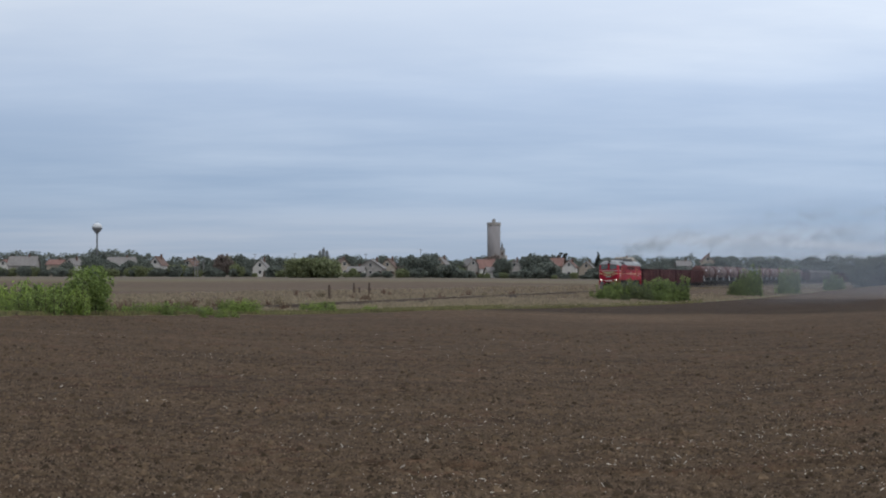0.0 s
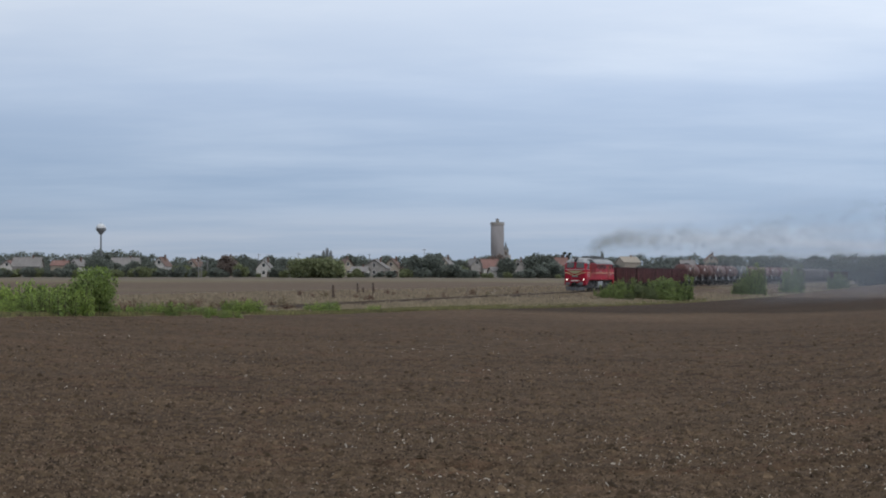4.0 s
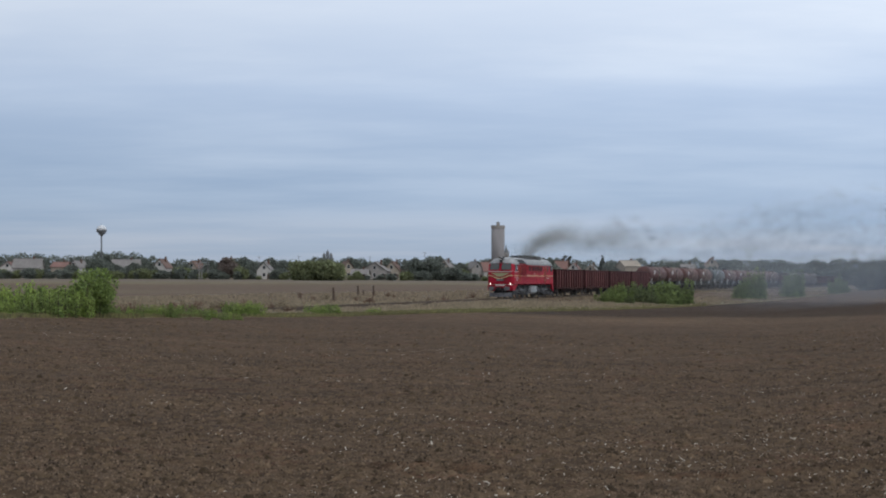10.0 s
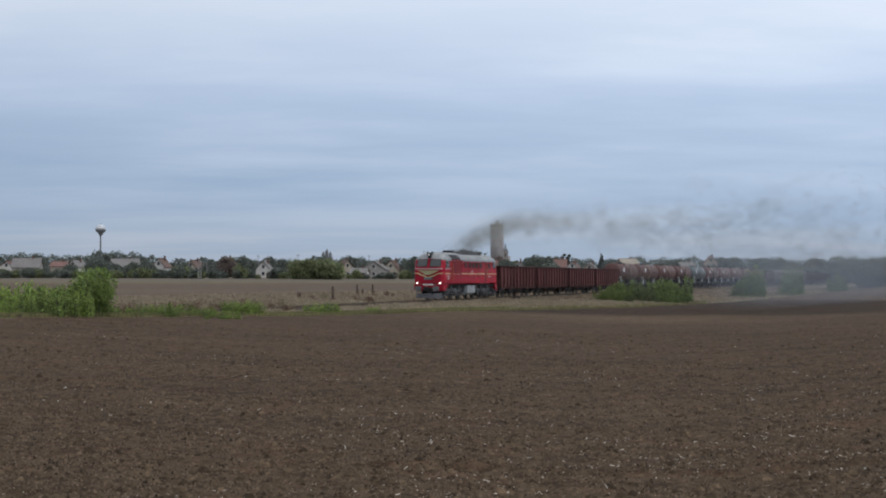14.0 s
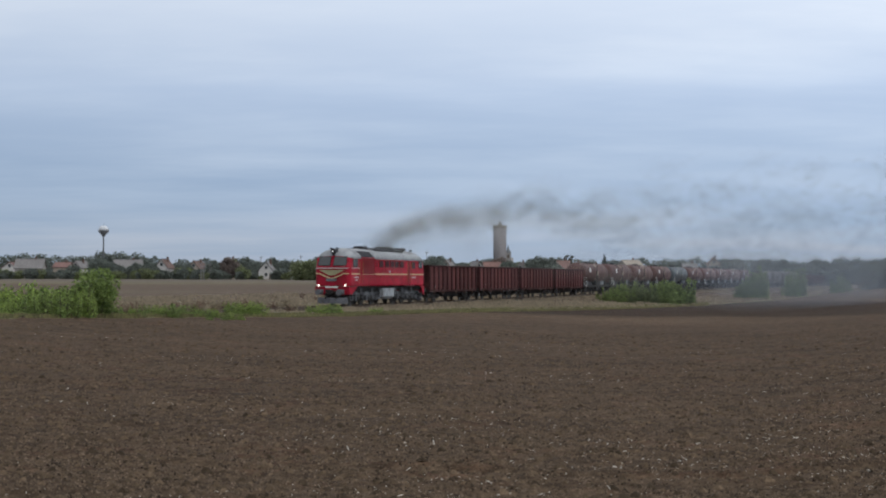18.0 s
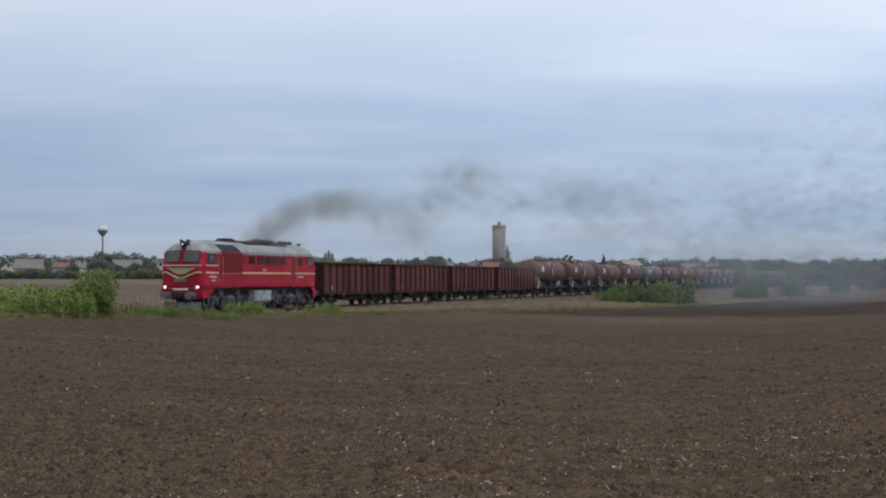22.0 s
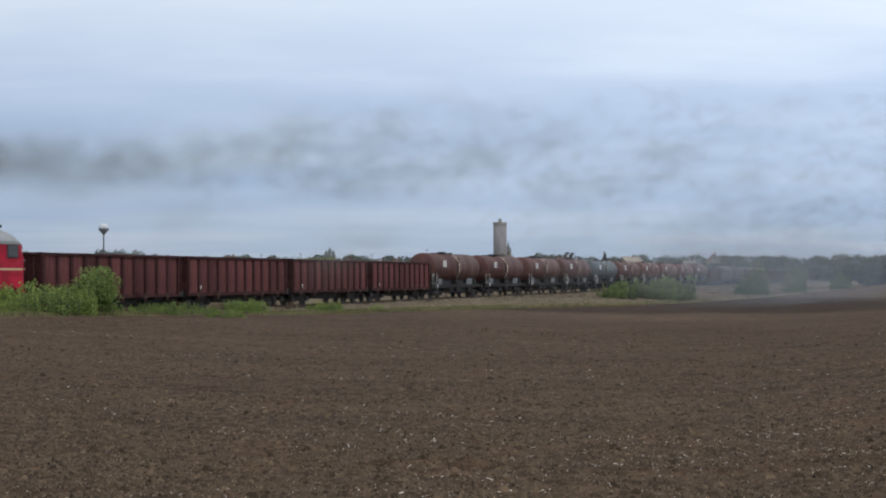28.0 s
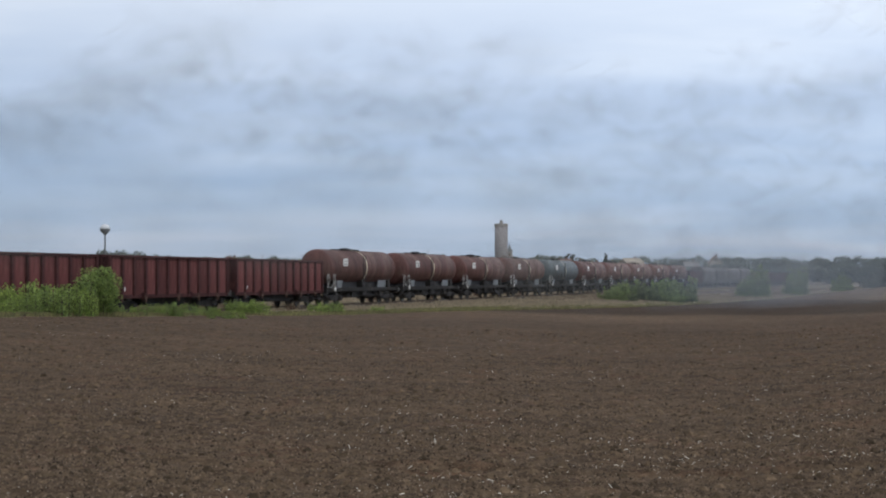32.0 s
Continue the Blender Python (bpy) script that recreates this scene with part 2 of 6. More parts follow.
M.update(
    leaf_fresh=leaf_material("fresh_green_weed_leaves", (0.27, 0.375, 0.115)),
    leaf_bank=leaf_material("green_bank_bush_leaves", (0.215, 0.29, 0.12)),
    weed_rust=leaf_material("rust_brown_dead_weeds", (0.20, 0.125, 0.095), 0.4, (1.4, 1.35, 1.3)),
    weed_straw=leaf_material("pale_dead_weed_stalks", (0.34, 0.28, 0.19), 0.35, (1.3, 1.3, 1.25)),
    leaf_rust=leaf_material("reddish_brown_tree_leaves", (0.24, 0.20, 0.175), 0.3, (1.25, 1.2, 1.2)),
    leaf_green=leaf_material("green_bush_leaves", (0.235, 0.325, 0.12)),
    leaf_deep=leaf_material("deep_green_bush_leaves", (0.17, 0.215, 0.12)),
    # greyed and lifted: the distance haze over these trees is in the leaf colour
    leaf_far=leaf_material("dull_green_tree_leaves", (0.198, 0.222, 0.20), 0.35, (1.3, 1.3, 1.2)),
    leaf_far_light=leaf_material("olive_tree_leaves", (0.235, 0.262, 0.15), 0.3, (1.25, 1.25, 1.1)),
    # conifer green is lifted for the same haze
    leaf_dark=leaf_material("dark_conifer_needles", (0.085, 0.10, 0.095)),
    grass_dry=leaf_material("dry_straw_grass", (0.36, 0.295, 0.21), 0.3, (1.25, 1.25, 1.25)),
    grass_green=leaf_material("green_verge_grass", (0.20, 0.195, 0.11), 0.3),
)


def smoke_material(name, colour, density, scale):
    """Thin sooty veils, densest in their middle and torn by noise."""
    m = bpy.data.materials.new(name)
    m.use_nodes = True
    nodes, links = m.node_tree.nodes, m.node_tree.links
    nodes.remove(nodes["Principled BSDF"])
    co = nodes.new("ShaderNodeTexCoord")
    middle = nodes.new("ShaderNodeVectorMath")
    middle.operation = "DISTANCE"
    middle.inputs[1].default_value = (0.5, 0.5, 0.0)
    links.new(co.outputs["UV"], middle.inputs[0])
    fade = ramp_node(nodes, ((0.0, (1, 1, 1)), (0.22, (0.42, 0.42, 0.42)), (0.46, (0, 0, 0))), "B_SPLINE")
    links.new(middle.outputs["Value"], fade.inputs[0])
    torn = nodes.new("ShaderNodeTexNoise")
    torn.inputs["Scale"].default_value, torn.inputs["Detail"].default_value = scale, 2.0
    links.new(co.outputs["Object"], torn.inputs["Vector"])
    holes = ramp_node(nodes, ((0.3, (0.42, 0.42, 0.42)), (0.7, (1, 1, 1))))
    links.new(torn.outputs["Fac"], holes.inputs[0])
    thick = holes.outputs[0]
    for factor in (fade.outputs[0], density):
        n = nodes.new("ShaderNodeMath")
        n.operation = "MULTIPLY"
        links.new(thick, n.inputs[0])
        if isinstance(factor, float):
            n.inputs[1].default_value = factor
        else:
            links.new(factor, n.inputs[1])
        thick = n.outputs[0]
    body, back = nodes.new("ShaderNodeBsdfDiffuse"), nodes.new("ShaderNodeBsdfTranslucent")
    body.inputs[0].default_value = back.inputs[0].default_value = (*colour, 1)
    soft, gone, out = nodes.new("ShaderNodeMixShader"), nodes.new("ShaderNodeBsdfTransparent"), nodes.new("ShaderNodeMixShader")
    links.new(body.outputs[0], soft.inputs[1])
    links.new(back.outputs[0], soft.inputs[2])
    links.new(thick, out.inputs[0])
    links.new(gone.outputs[0], out.inputs[1])
    links.new(soft.outputs[0], out.inputs[2])
    links.new(out.outputs[0], nodes["Material Output"].inputs[0])
    return m


scene.cycles.transparent_max_bounces = 128  # smoke is many thin veils behind one another
M["smoke"] = smoke_material("diesel_exhaust_smoke", (0.50, 0.505, 0.465), 0.040, 0.35)
M["smoke_dense"] = smoke_material("dense_diesel_exhaust_smoke", (0.33, 0.327, 0.305), 0.080, 0.45)
M["haze"] = smoke_material("thin_smoke_haze", (0.44, 0.49, 0.56), 0.085, 0.12)


# ---- mesh helpers ----
def link_mesh(name, bm, mat, parent=None, label="", smooth=False):
    me = bpy.data.meshes.new(name)
    bm.to_mesh(me)
    bm.free()
    return link_data(name, me, mat, parent, label, smooth)


def link_data(name, me, mat, parent=None, label="", smooth=False):
    for m in (mat if isinstance(mat, (list, tuple)) else (mat,)):
        if m is not None and not me.materials:
            me.materials.append(m)
    if smooth:
        me.polygons.foreach_set("use_smooth", [True] * len(me.polygons))
    ob = new(name, me)
    if parent is not None:
        ob.parent = parent
    if label:
        tagged(ob, label)
    return ob


def part(name, bm, mat, parent, label="", smooth=False):
    """One mesh object under a thing or under a part."""
    return link_mesh(name, bm, mat, parent, label, smooth)


def again(ob, parent, x=0.0, y=0.0, z=0.0, turn=0.0):
    """Another part on the same mesh, under a parent, at a place in its space."""
    o = new(ob.name.split(".")[0], ob.data)
    o.parent = parent
    o.location, o.rotation_euler = (x, y, z), (0, 0, turn)
    if ob.get("label"):
        o["label"] = ob["label"]
    return o


def thing(name, m=None):
    ob = new(name)
    ob.empty_display_size = 0.3
    if m is not None:
        ob.matrix_basis = m
    return ob


def add_box(bm, x0, x1, y0, y1, z0, z1, bevel=0.0):
    r = bmesh.ops.create_cube(bm, size=1.0, matrix=Matrix.Translation(((x0 + x1) / 2, (y0 + y1) / 2, (z0 + z1) / 2)) @ Matrix.Diagonal((x1 - x0, y1 - y0, z1 - z0, 1)))
    if bevel:
        edges = {e for v in r["verts"] for e in v.link_edges}
        bmesh.ops.bevel(bm, geom=list(edges), offset=bevel, segments=1, affect="EDGES", profile=0.5)
    return bm


def box(x0, x1, y0, y1, z0, z1, bevel=0.0):
    return add_box(bmesh.new(), x0, x1, y0, y1, z0, z1, bevel)


def add_rod(bm, a, b, r, sides=8, r2=None):
    a, b = Vector(a), Vector(b)
    turn = (b - a).to_track_quat("Z", "Y").to_matrix().to_4x4()
    bmesh.ops.create_cone(bm, cap_ends=True, segments=sides, radius1=r, radius2=r if r2 is None else r2, depth=(b - a).length,
                          matrix=Matrix.Translation((a + b) / 2) @ turn)
    return bm


def rod(a, b, r, sides=8, r2=None):
    return add_rod(bmesh.new(), a, b, r, sides, r2)


def tube(points, r, sides=6):
    """A bent rod through points."""
    bm = bmesh.new()
    for a, b in zip(points, points[1:]):
        add_rod(bm, a, b, r, sides)
    return bm


def rings(outlines, cap=True):
    """A skin over closed outlines of equal length."""
    bm = bmesh.new()
    rows = [[bm.verts.new(p) for p in line] for line in outlines]
    n = len(rows[0])
    for a, b in zip(rows, rows[1:]):
        for i in range(n):
            bm.faces.new((a[i], a[(i + 1) % n], b[(i + 1) % n], b[i]))
    if cap:
        bm.faces.new(rows[0][::-1])
        bm.faces.new(rows[-1])
    bmesh.ops.recalc_face_normals(bm, faces=bm.faces)
    return bm


def lathe(profile, sides=24, axis="Z"):
    """A turned body: profile is (radius, height)."""
    lines = []
    for r, h in profile:
        ring = []
        for i in range(sides):
            a = 2 * math.pi * i / sides
            c, s = r * math.cos(a), r * math.sin(a)
            ring.append((c, s, h) if axis == "Z" else (h, c, s) if axis == "X" else (s, h, c))
        lines.append(ring)
    return rings(lines)


def plate(points, depth):
    """A flat outline given depth along a vector."""
    d = Vector(depth)
    return rings([[Vector(p) for p in points], [Vector(p) + d for p in points]])


# ---- the railway line: heading along its length s, growing away from the camera ----
TRACK_X, TRACK_Y, TRACK_TURN = -9.779, 97.965, 1.22523
STEP = 2.0
S_MIN, S_MAX = -130.0, 900.0


def heading(s):
    s = min(max(s, -130.0), 250.0)
    return TRACK_TURN - K1 * s + K2 * s * s - K3 * s ** 3


K1, K2, K3 = 0.00021457, 1.36e-6, 5.927e-9
line_s = np.arange(S_MIN, S_MAX + STEP, STEP)
turns = np.array([heading(s + STEP / 2) for s in line_s])
line_x = np.concatenate(([0], np.cumsum(np.cos(turns) * STEP)[:-1]))
line_y = np.concatenate(([0], np.cumsum(np.sin(turns) * STEP)[:-1]))
line_x += TRACK_X - np.interp(0, line_s, line_x)
line_y += TRACK_Y - np.interp(0, line_s, line_y)


def on_track(s, side=0.0, z=RAIL):
    """A place on the line; side > 0 lies towards the camera."""
    h = heading(s)
    return Vector((float(np.interp(s, line_s, line_x)) + side * math.sin(h), float(np.interp(s, line_s, line_y)) - side * math.cos(h), z))


def front_at(t):
    """Where the locomotive's front coupling is at t seconds: it rolls in at a little over 5 m/s."""
    return 13.648 - 5.4388 * (t - 16) - 0.00546 * (t - 16) ** 2


# ---- the ground: one sheet out to the horizon ----
# the field's edge, the line and the land beyond, by bearing (offset per metre of depth)
EDGE_BEARING = (-0.36, -0.336, -0.21, -0.08, 0.0, 0.093, 0.157, 0.20, 0.243, 0.286, 0.336)
EDGE_DEPTH = (48, 52, 64, 78, 88, 112, 140, 165, 205, 270, 400)
EDGE_DROP = (69, 68.5, 67.5, 66, 59, 55.5, 51, 46, 39, 28, 14)
LENS = 2332.5
bearing_line = line_x / np.maximum(line_y, 1.0)
ahead = line_y > 30


def smooth_noise(x, y, seed):
    """Value noise on a lattice, for arrays."""
    xi, yi = np.floor(x).astype(np.int64), np.floor(y).astype(np.int64)
    fx, fy = x - xi, y - yi
    fx, fy = fx * fx * (3 - 2 * fx), fy * fy * (3 - 2 * fy)

    def lattice(a, b):
        h = (a * 374761393 + b * 668265263 + seed * 974711) & 0x7FFFFFFF
        h = ((h ^ (h >> 13)) * 1274126177) & 0x7FFFFFFF
        return ((h ^ (h >> 16)) & 0xFFFF) / 65535.0

    top = lattice(xi, yi) * (1 - fx) + lattice(xi + 1, yi) * fx
    low = lattice(xi, yi + 1) * (1 - fx) + lattice(xi + 1, yi + 1) * fx
    return top * (1 - fy) + low * fy - 0.5


def ground_data(x, y):
    """Height of the land, how far past the field's edge it lies (m), and distance to the line, for arrays x, y."""
    x, y = np.asarray(x, float), np.asarray(y, float)
    depth_ = np.maximum(y, 1.0)
    a = np.clip(x / depth_, -0.36, 0.336)
    edge = np.interp(a, EDGE_BEARING, EDGE_DEPTH)
    z_edge = EYE - np.interp(a, EDGE_BEARING, EDGE_DROP) * edge / LENS
    track = np.interp(a, bearing_line[ahead], line_y[ahead])
    near = 0.5
    share = np.clip(y / edge, 0, 1)
    z = near + (z_edge - near) * share
    past = y - edge
    u = np.clip(past / np.maximum(track - edge, 4), 0, 1)
    z = np.where(past > 0, z_edge + (-0.05 - z_edge) * u, z)
    far = np.clip((y - track) / 480, 0, 1)
    z = np.where(y > track, -0.05 - 0.1 * np.clip((y - track) / 10, 0, 1) + 2.75 * far ** 1.5 + np.clip((y - 750) / 900, 0, 3) * 3.0, z)
    # the bed of the line, level on both sides of it
    cs, sn = math.cos(TRACK_TURN - 0.02), math.sin(TRACK_TURN - 0.02)
    s = np.clip((x - TRACK_X) * cs + (y - TRACK_Y) * sn, S_MIN, S_MAX)
    for _ in range(3):
        h = TRACK_TURN - K1 * np.clip(s, -130, 250) + K2 * np.clip(s, -130, 250) ** 2 - K3 * np.clip(s, -130, 250) ** 3
        s = np.clip(s + (x - np.interp(s, line_s, line_x)) * np.cos(h) + (y - np.interp(s, line_s, line_y)) * np.sin(h), S_MIN, S_MAX)
    away = np.hypot(x - np.interp(s, line_s, line_x), y - np.interp(s, line_s, line_y))
    bank = np.clip((away - 3.0) / 4.0, 0, 1)
    z = -0.06 * (1 - bank) + z * bank
    return z, past, away


def height(x, y):
    return float(ground_data(np.array([x]), np.array([y]))[0][0])


def soil_relief(x, y, r):
    fine = smooth_noise(x * 9.0, y * 9.0, 5) * 0.026 + smooth_noise(x * 19.0, y * 19.0, 9) * 0.018
    mid = smooth_noise(x * 3.2, y * 3.2, 3) * 0.042 + smooth_noise(x * 0.5, y * 1.1, 7) * 0.05
    furrow = smooth_noise(x * 0.12 + y * 0.05 + 40, y * 1.5 + x * 0.1, 13) * 0.04
    wander = y - 13.4 - 0.035 * x + 0.25 * smooth_noise(x * 0.4, y * 0.0, 17)
    rut = -0.05 * np.exp(-(wander / 0.16) ** 2) + 0.025 * np.exp(-((wander - 0.35) / 0.2) ** 2)
    return (fine + mid + furrow + rut * np.clip((x + 3.0) / 3.0, 0, 1)) * np.clip(90.0 / np.maximum(r, 1) - 0.2, 0, 1)


front_turn = np.arange(-22.5, 22.5001, 0.1)
back_turn = np.concatenate((np.arange(26, 180, 6), np.arange(180, 334, 6)))
azimuth = np.radians(np.concatenate((front_turn, back_turn)))
radii = [0.4, 1.5, 3, 5, 7, 8.5, 9.5]
while radii[-1] < 70:
    radii.append(radii[-1] * 1.009)
while radii[-1] < 700:
    radii.append(radii[-1] * 1.02)
while radii[-1] < 4500:
    radii.append(radii[-1] * 1.12)
R, A = np.meshgrid(np.array(radii), azimuth, indexing="ij")
gx, gy = R * np.sin(A), R * np.cos(A)
gz, g_past, g_away = ground_data(gx, gy)
in_field = np.clip(1 - g_past / 2.0, 0, 1)
gz = gz + soil_relief(gx, gy, R) * in_field * np.clip((g_away - 4) / 4, 0, 1)
n_r, n_a = R.shape
verts = np.stack((gx, gy, gz), -1).reshape(-1, 3)
verts = np.vstack((verts, [[0, 0, 0.5]]))
i, j = np.meshgrid(np.arange(n_r - 1), np.arange(n_a), indexing="ij")
k = (j + 1) % n_a
quads = np.stack((i * n_a + j, (i + 1) * n_a + j, (i + 1) * n_a + k, i * n_a + k), -1).reshape(-1, 4)
hub = n_r * n_a
fan = np.stack((np.full(n_a, hub), np.arange(n_a), (np.arange(n_a) + 1) % n_a), -1)
me = bpy.data.meshes.new("ground")
me.from_pydata(verts.tolist(), [], quads.tolist() + fan.tolist())
me.polygons.foreach_set("use_smooth", [True] * len(me.polygons))


def cover_layer(name, values):
    layer = me.attributes.new(name, "FLOAT", "POINT")
    layer.data.foreach_set("value", np.append(values.reshape(-1), 0.0).astype(np.float32))


# what covers it: 1 ploughed, 0 grown over; the strip last turned over is darker and damper
soil_cover = np.clip(0.5 - (g_past + 1.6) / 3.0, 0, 1) * np.clip((g_away - 3.5) / 2.0, 0, 1)
soil_cover = np.where(gy < 25, 1.0, soil_cover)
bearing_grid = gx / np.maximum(gy, 1)
damp_from = np.interp(bearing_grid, (-0.1, 0.0, 0.1, 0.2, 0.34), (200, 92, 88, 92, 71))
damp_to = np.interp(bearing_grid, (0.2, 0.243, 0.286, 0.336), (400, 200, 155, 118))
damp = np.clip((gy - damp_from) / 6.0, 0, 1) * np.clip((damp_to - gy) / 8.0 + 0.5, 0, 1)
crust = np.clip((gy - 66) / 8, 0, 1) * np.clip((damp_from + 3 - gy) / 6, 0, 1) * np.clip((bearing_grid + 0.1) / 0.1, 0, 1)
crust = np.maximum(crust, np.clip((gy - damp_to) / 8.0 + 0.5, 0, 1))
green_verge = np.clip(1 - np.abs(g_past - 3) / 14.0, 0, 1)
sway = smooth_noise(gx * 0.02, gy * 0.012, 23) * 60 + smooth_noise(gx * 0.09, gy * 0.05, 24) * 22
meadow_band = np.clip((gy + sway - 125) / 30, 0, 1) * np.clip((400 - gy - sway) / 60, 0, 1) * (0.72 + 0.9 * smooth_noise(gx * 0.012, gy * 0.05, 21))
pale_band = np.clip((gy + sway - 370) / 50, 0, 1)
for name, values in (("soil", soil_cover), ("damp", damp), ("crust", crust), ("verge", green_verge), ("meadow", meadow_band), ("pale", pale_band)):
    cover_layer(name, values)


def ground_material():
    m = bpy.data.materials.new("ploughed_soil_and_dry_meadow")
    m.use_nodes = True
    nodes, links = m.node_tree.nodes, m.node_tree.links
    bsdf = nodes["Principled BSDF"]
    co = nodes.new("ShaderNodeTexCoord").outputs["Object"]

    def tex(scale, detail=5.0, rough=0.6, stretch=None):
        n = nodes.new("ShaderNodeTexNoise")
        n.inputs["Scale"].default_value, n.inputs["Detail"].default_value, n.inputs["Roughness"].default_value = scale, detail, rough
        if stretch:
            mp = nodes.new("ShaderNodeMapping")
            mp.inputs["Scale"].default_value = stretch
            links.new(co, mp.inputs[0])
            links.new(mp.outputs[0], n.inputs["Vector"])
        else:
            links.new(co, n.inputs["Vector"])
        return n.outputs["Fac"]

    def layer(name):
        n = nodes.new("ShaderNodeAttribute")
        n.attribute_name = name
        return n.outputs["Fac"]

    def mix(fac, a, b, mode="MIX"):
        n = nodes.new("ShaderNodeMix")
        n.data_type, n.blend_type = "RGBA", mode
        for socket, v in ((n.inputs[0], fac), (n.inputs[6], a), (n.inputs[7], b)):
            if isinstance(v, (int, float)):
                socket.default_value = v
            else:
                links.new(v, socket)
        return n.outputs[2]

    def ramp(value, *stops):
        n = ramp_node(nodes, stops)
        links.new(value, n.inputs[0])
        return n.outputs[0]

    def torn(value, amount=0.6, scale=0.8):
        a, b = nodes.new("ShaderNodeMath"), nodes.new("ShaderNodeMath")
        a.operation, b.operation = "MULTIPLY_ADD", "ADD"
        links.new(tex(scale, 6), a.inputs[0])
        a.inputs[1].default_value, a.inputs[2].default_value = amount, -amount / 2
        links.new(a.outputs[0], b.inputs[0])
        links.new(value, b.inputs[1])
        return ramp(b.outputs[0], (0.35, (0, 0, 0)), (0.65, (1, 1, 1)))

    crumbs = ramp(tex(7.0, 8, 0.75), (0.30, (0.033, 0.0215, 0.013)), (0.5, (0.090, 0.063, 0.040)), (0.70, (0.168, 0.122, 0.081)))
    rows = ramp(tex(0.5, 4, 0.5, (0.25, 1.6, 1)), (0.35, (0.82, 0.80, 0.80)), (0.65, (1.12, 1.10, 1.08)))
    patches = ramp(tex(0.07, 4), (0.35, (0.85, 0.825, 0.805)), (0.65, (1.01, 1.0, 0.99)))
    lumps = ramp(tex(2.2, 4, 0.6), (0.36, (0.74, 0.73, 0.72)), (0.5, (1.0, 0.99, 0.98)), (0.66, (1.16, 1.15, 1.13)))
    dry = mix(1.0, mix(1.0, mix(1.0, crumbs, lumps, "MULTIPLY"), rows, "MULTIPLY"), patches, "MULTIPLY")
    dry = mix(ramp(tex(0.9, 5, 0.65), (0.52, (0, 0, 0)), (0.66, (0.55, 0.55, 0.55))), dry, mix(1.0, dry, ramp(tex(3.0, 3), (0.0, (1.2, 0.97, 0.94)), (1.0, (1.34, 1.05, 1.0))), "MULTIPLY"))
    dry = mix(ramp(layer("crust"), (0.0, (0, 0, 0)), (1.0, (0.8, 0.8, 0.8))), dry, mix(1.0, dry, ramp(tex(0.4, 3), (0.3, (1.2, 1.2, 1.17)), (0.7, (1.4, 1.38, 1.34))), "MULTIPLY"))
    wet = mix(1.0, dry, ramp(tex(0.3, 3), (0.0, (0.52, 0.50, 0.49)), (1.0, (0.66, 0.64, 0.63))), "MULTIPLY")
    soil = mix(torn(layer("damp"), 0.3, 0.15), dry, wet)
    hay = ramp(tex(0.30, 7, 0.75, (0.6, 0.6, 1)), (0.30, (0.095, 0.077, 0.048)), (0.5, (0.165, 0.134, 0.085)), (0.72, (0.27, 0.225, 0.145)))
    hay = mix(ramp(tex(0.06, 5, 0.6, (0.5, 1.6, 1)), (0.48, (0, 0, 0)), (0.62, (0.6, 0.6, 0.6))), hay, ramp(tex(0.5, 5), (0.3, (0.115, 0.110, 0.060)), (0.7, (0.175, 0.162, 0.092))))
    hay = mix(ramp(layer("meadow"), (0.2, (0, 0, 0)), (0.75, (0.85, 0.85, 0.85))), hay, ramp(tex(0.5, 5), (0.3, (0.092, 0.064, 0.048)), (0.7, (0.150, 0.106, 0.078))))
    hay = mix(ramp(layer("pale"), (0.2, (0, 0, 0)), (0.9, (0.8, 0.8, 0.8))), hay, ramp(tex(0.12, 5, 0.6, (0.5, 2, 1)), (0.3, (0.125, 0.103, 0.082)), (0.7, (0.185, 0.155, 0.124))))
    lush = ramp(tex(1.1, 6), (0.3, (0.15, 0.15, 0.075)), (0.55, (0.195, 0.185, 0.10)), (0.75, (0.26, 0.225, 0.14)))
    grown = mix(torn(layer("verge"), 0.7, 0.25), hay, lush)
    links.new(mix(torn(layer("soil"), 0.7, 0.9), grown, soil), bsdf.inputs["Base Color"])
    bsdf.inputs["Roughness"].default_value, bsdf.inputs["Specular IOR Level"].default_value = 0.95, 0.12
    b = nodes.new("ShaderNodeBump")
    b.inputs["Strength"].default_value, b.inputs["Distance"].default_value = 0.7, 0.05
    links.new(tex(9.0, 7, 0.7), b.inputs["Height"])
    links.new(b.outputs[0], bsdf.inputs["Normal"])
    return m


ground = tagged(link_data("ground", me, ground_material()), "brown ploughed field with dry meadow beyond the line", "ground", kind="structure")


# ---- the line: bed, sleepers, rails ----
def swept(name, profile, s0, s1, step, mat, label="", parent=None):
    """A strip along the line with a constant cross-section: profile is (side, z)."""
    lines = []
    for s in np.arange(s0, s1 + step / 2, step):
        lines.append([on_track(float(s), side, z) for side, z in profile])
    bm = bmesh.new()
    rows = [[bm.verts.new(p) for p in line] for line in lines]
    n = len(profile)
    for a, b in zip(rows, rows[1:]):
        for q in range(n):
            bm.faces.new((a[q], a[(q + 1) % n], b[(q + 1) % n], b[q]))
    bmesh.ops.recalc_face_normals(bm, faces=bm.faces)
    return link_mesh(name, bm, mat, parent, label)


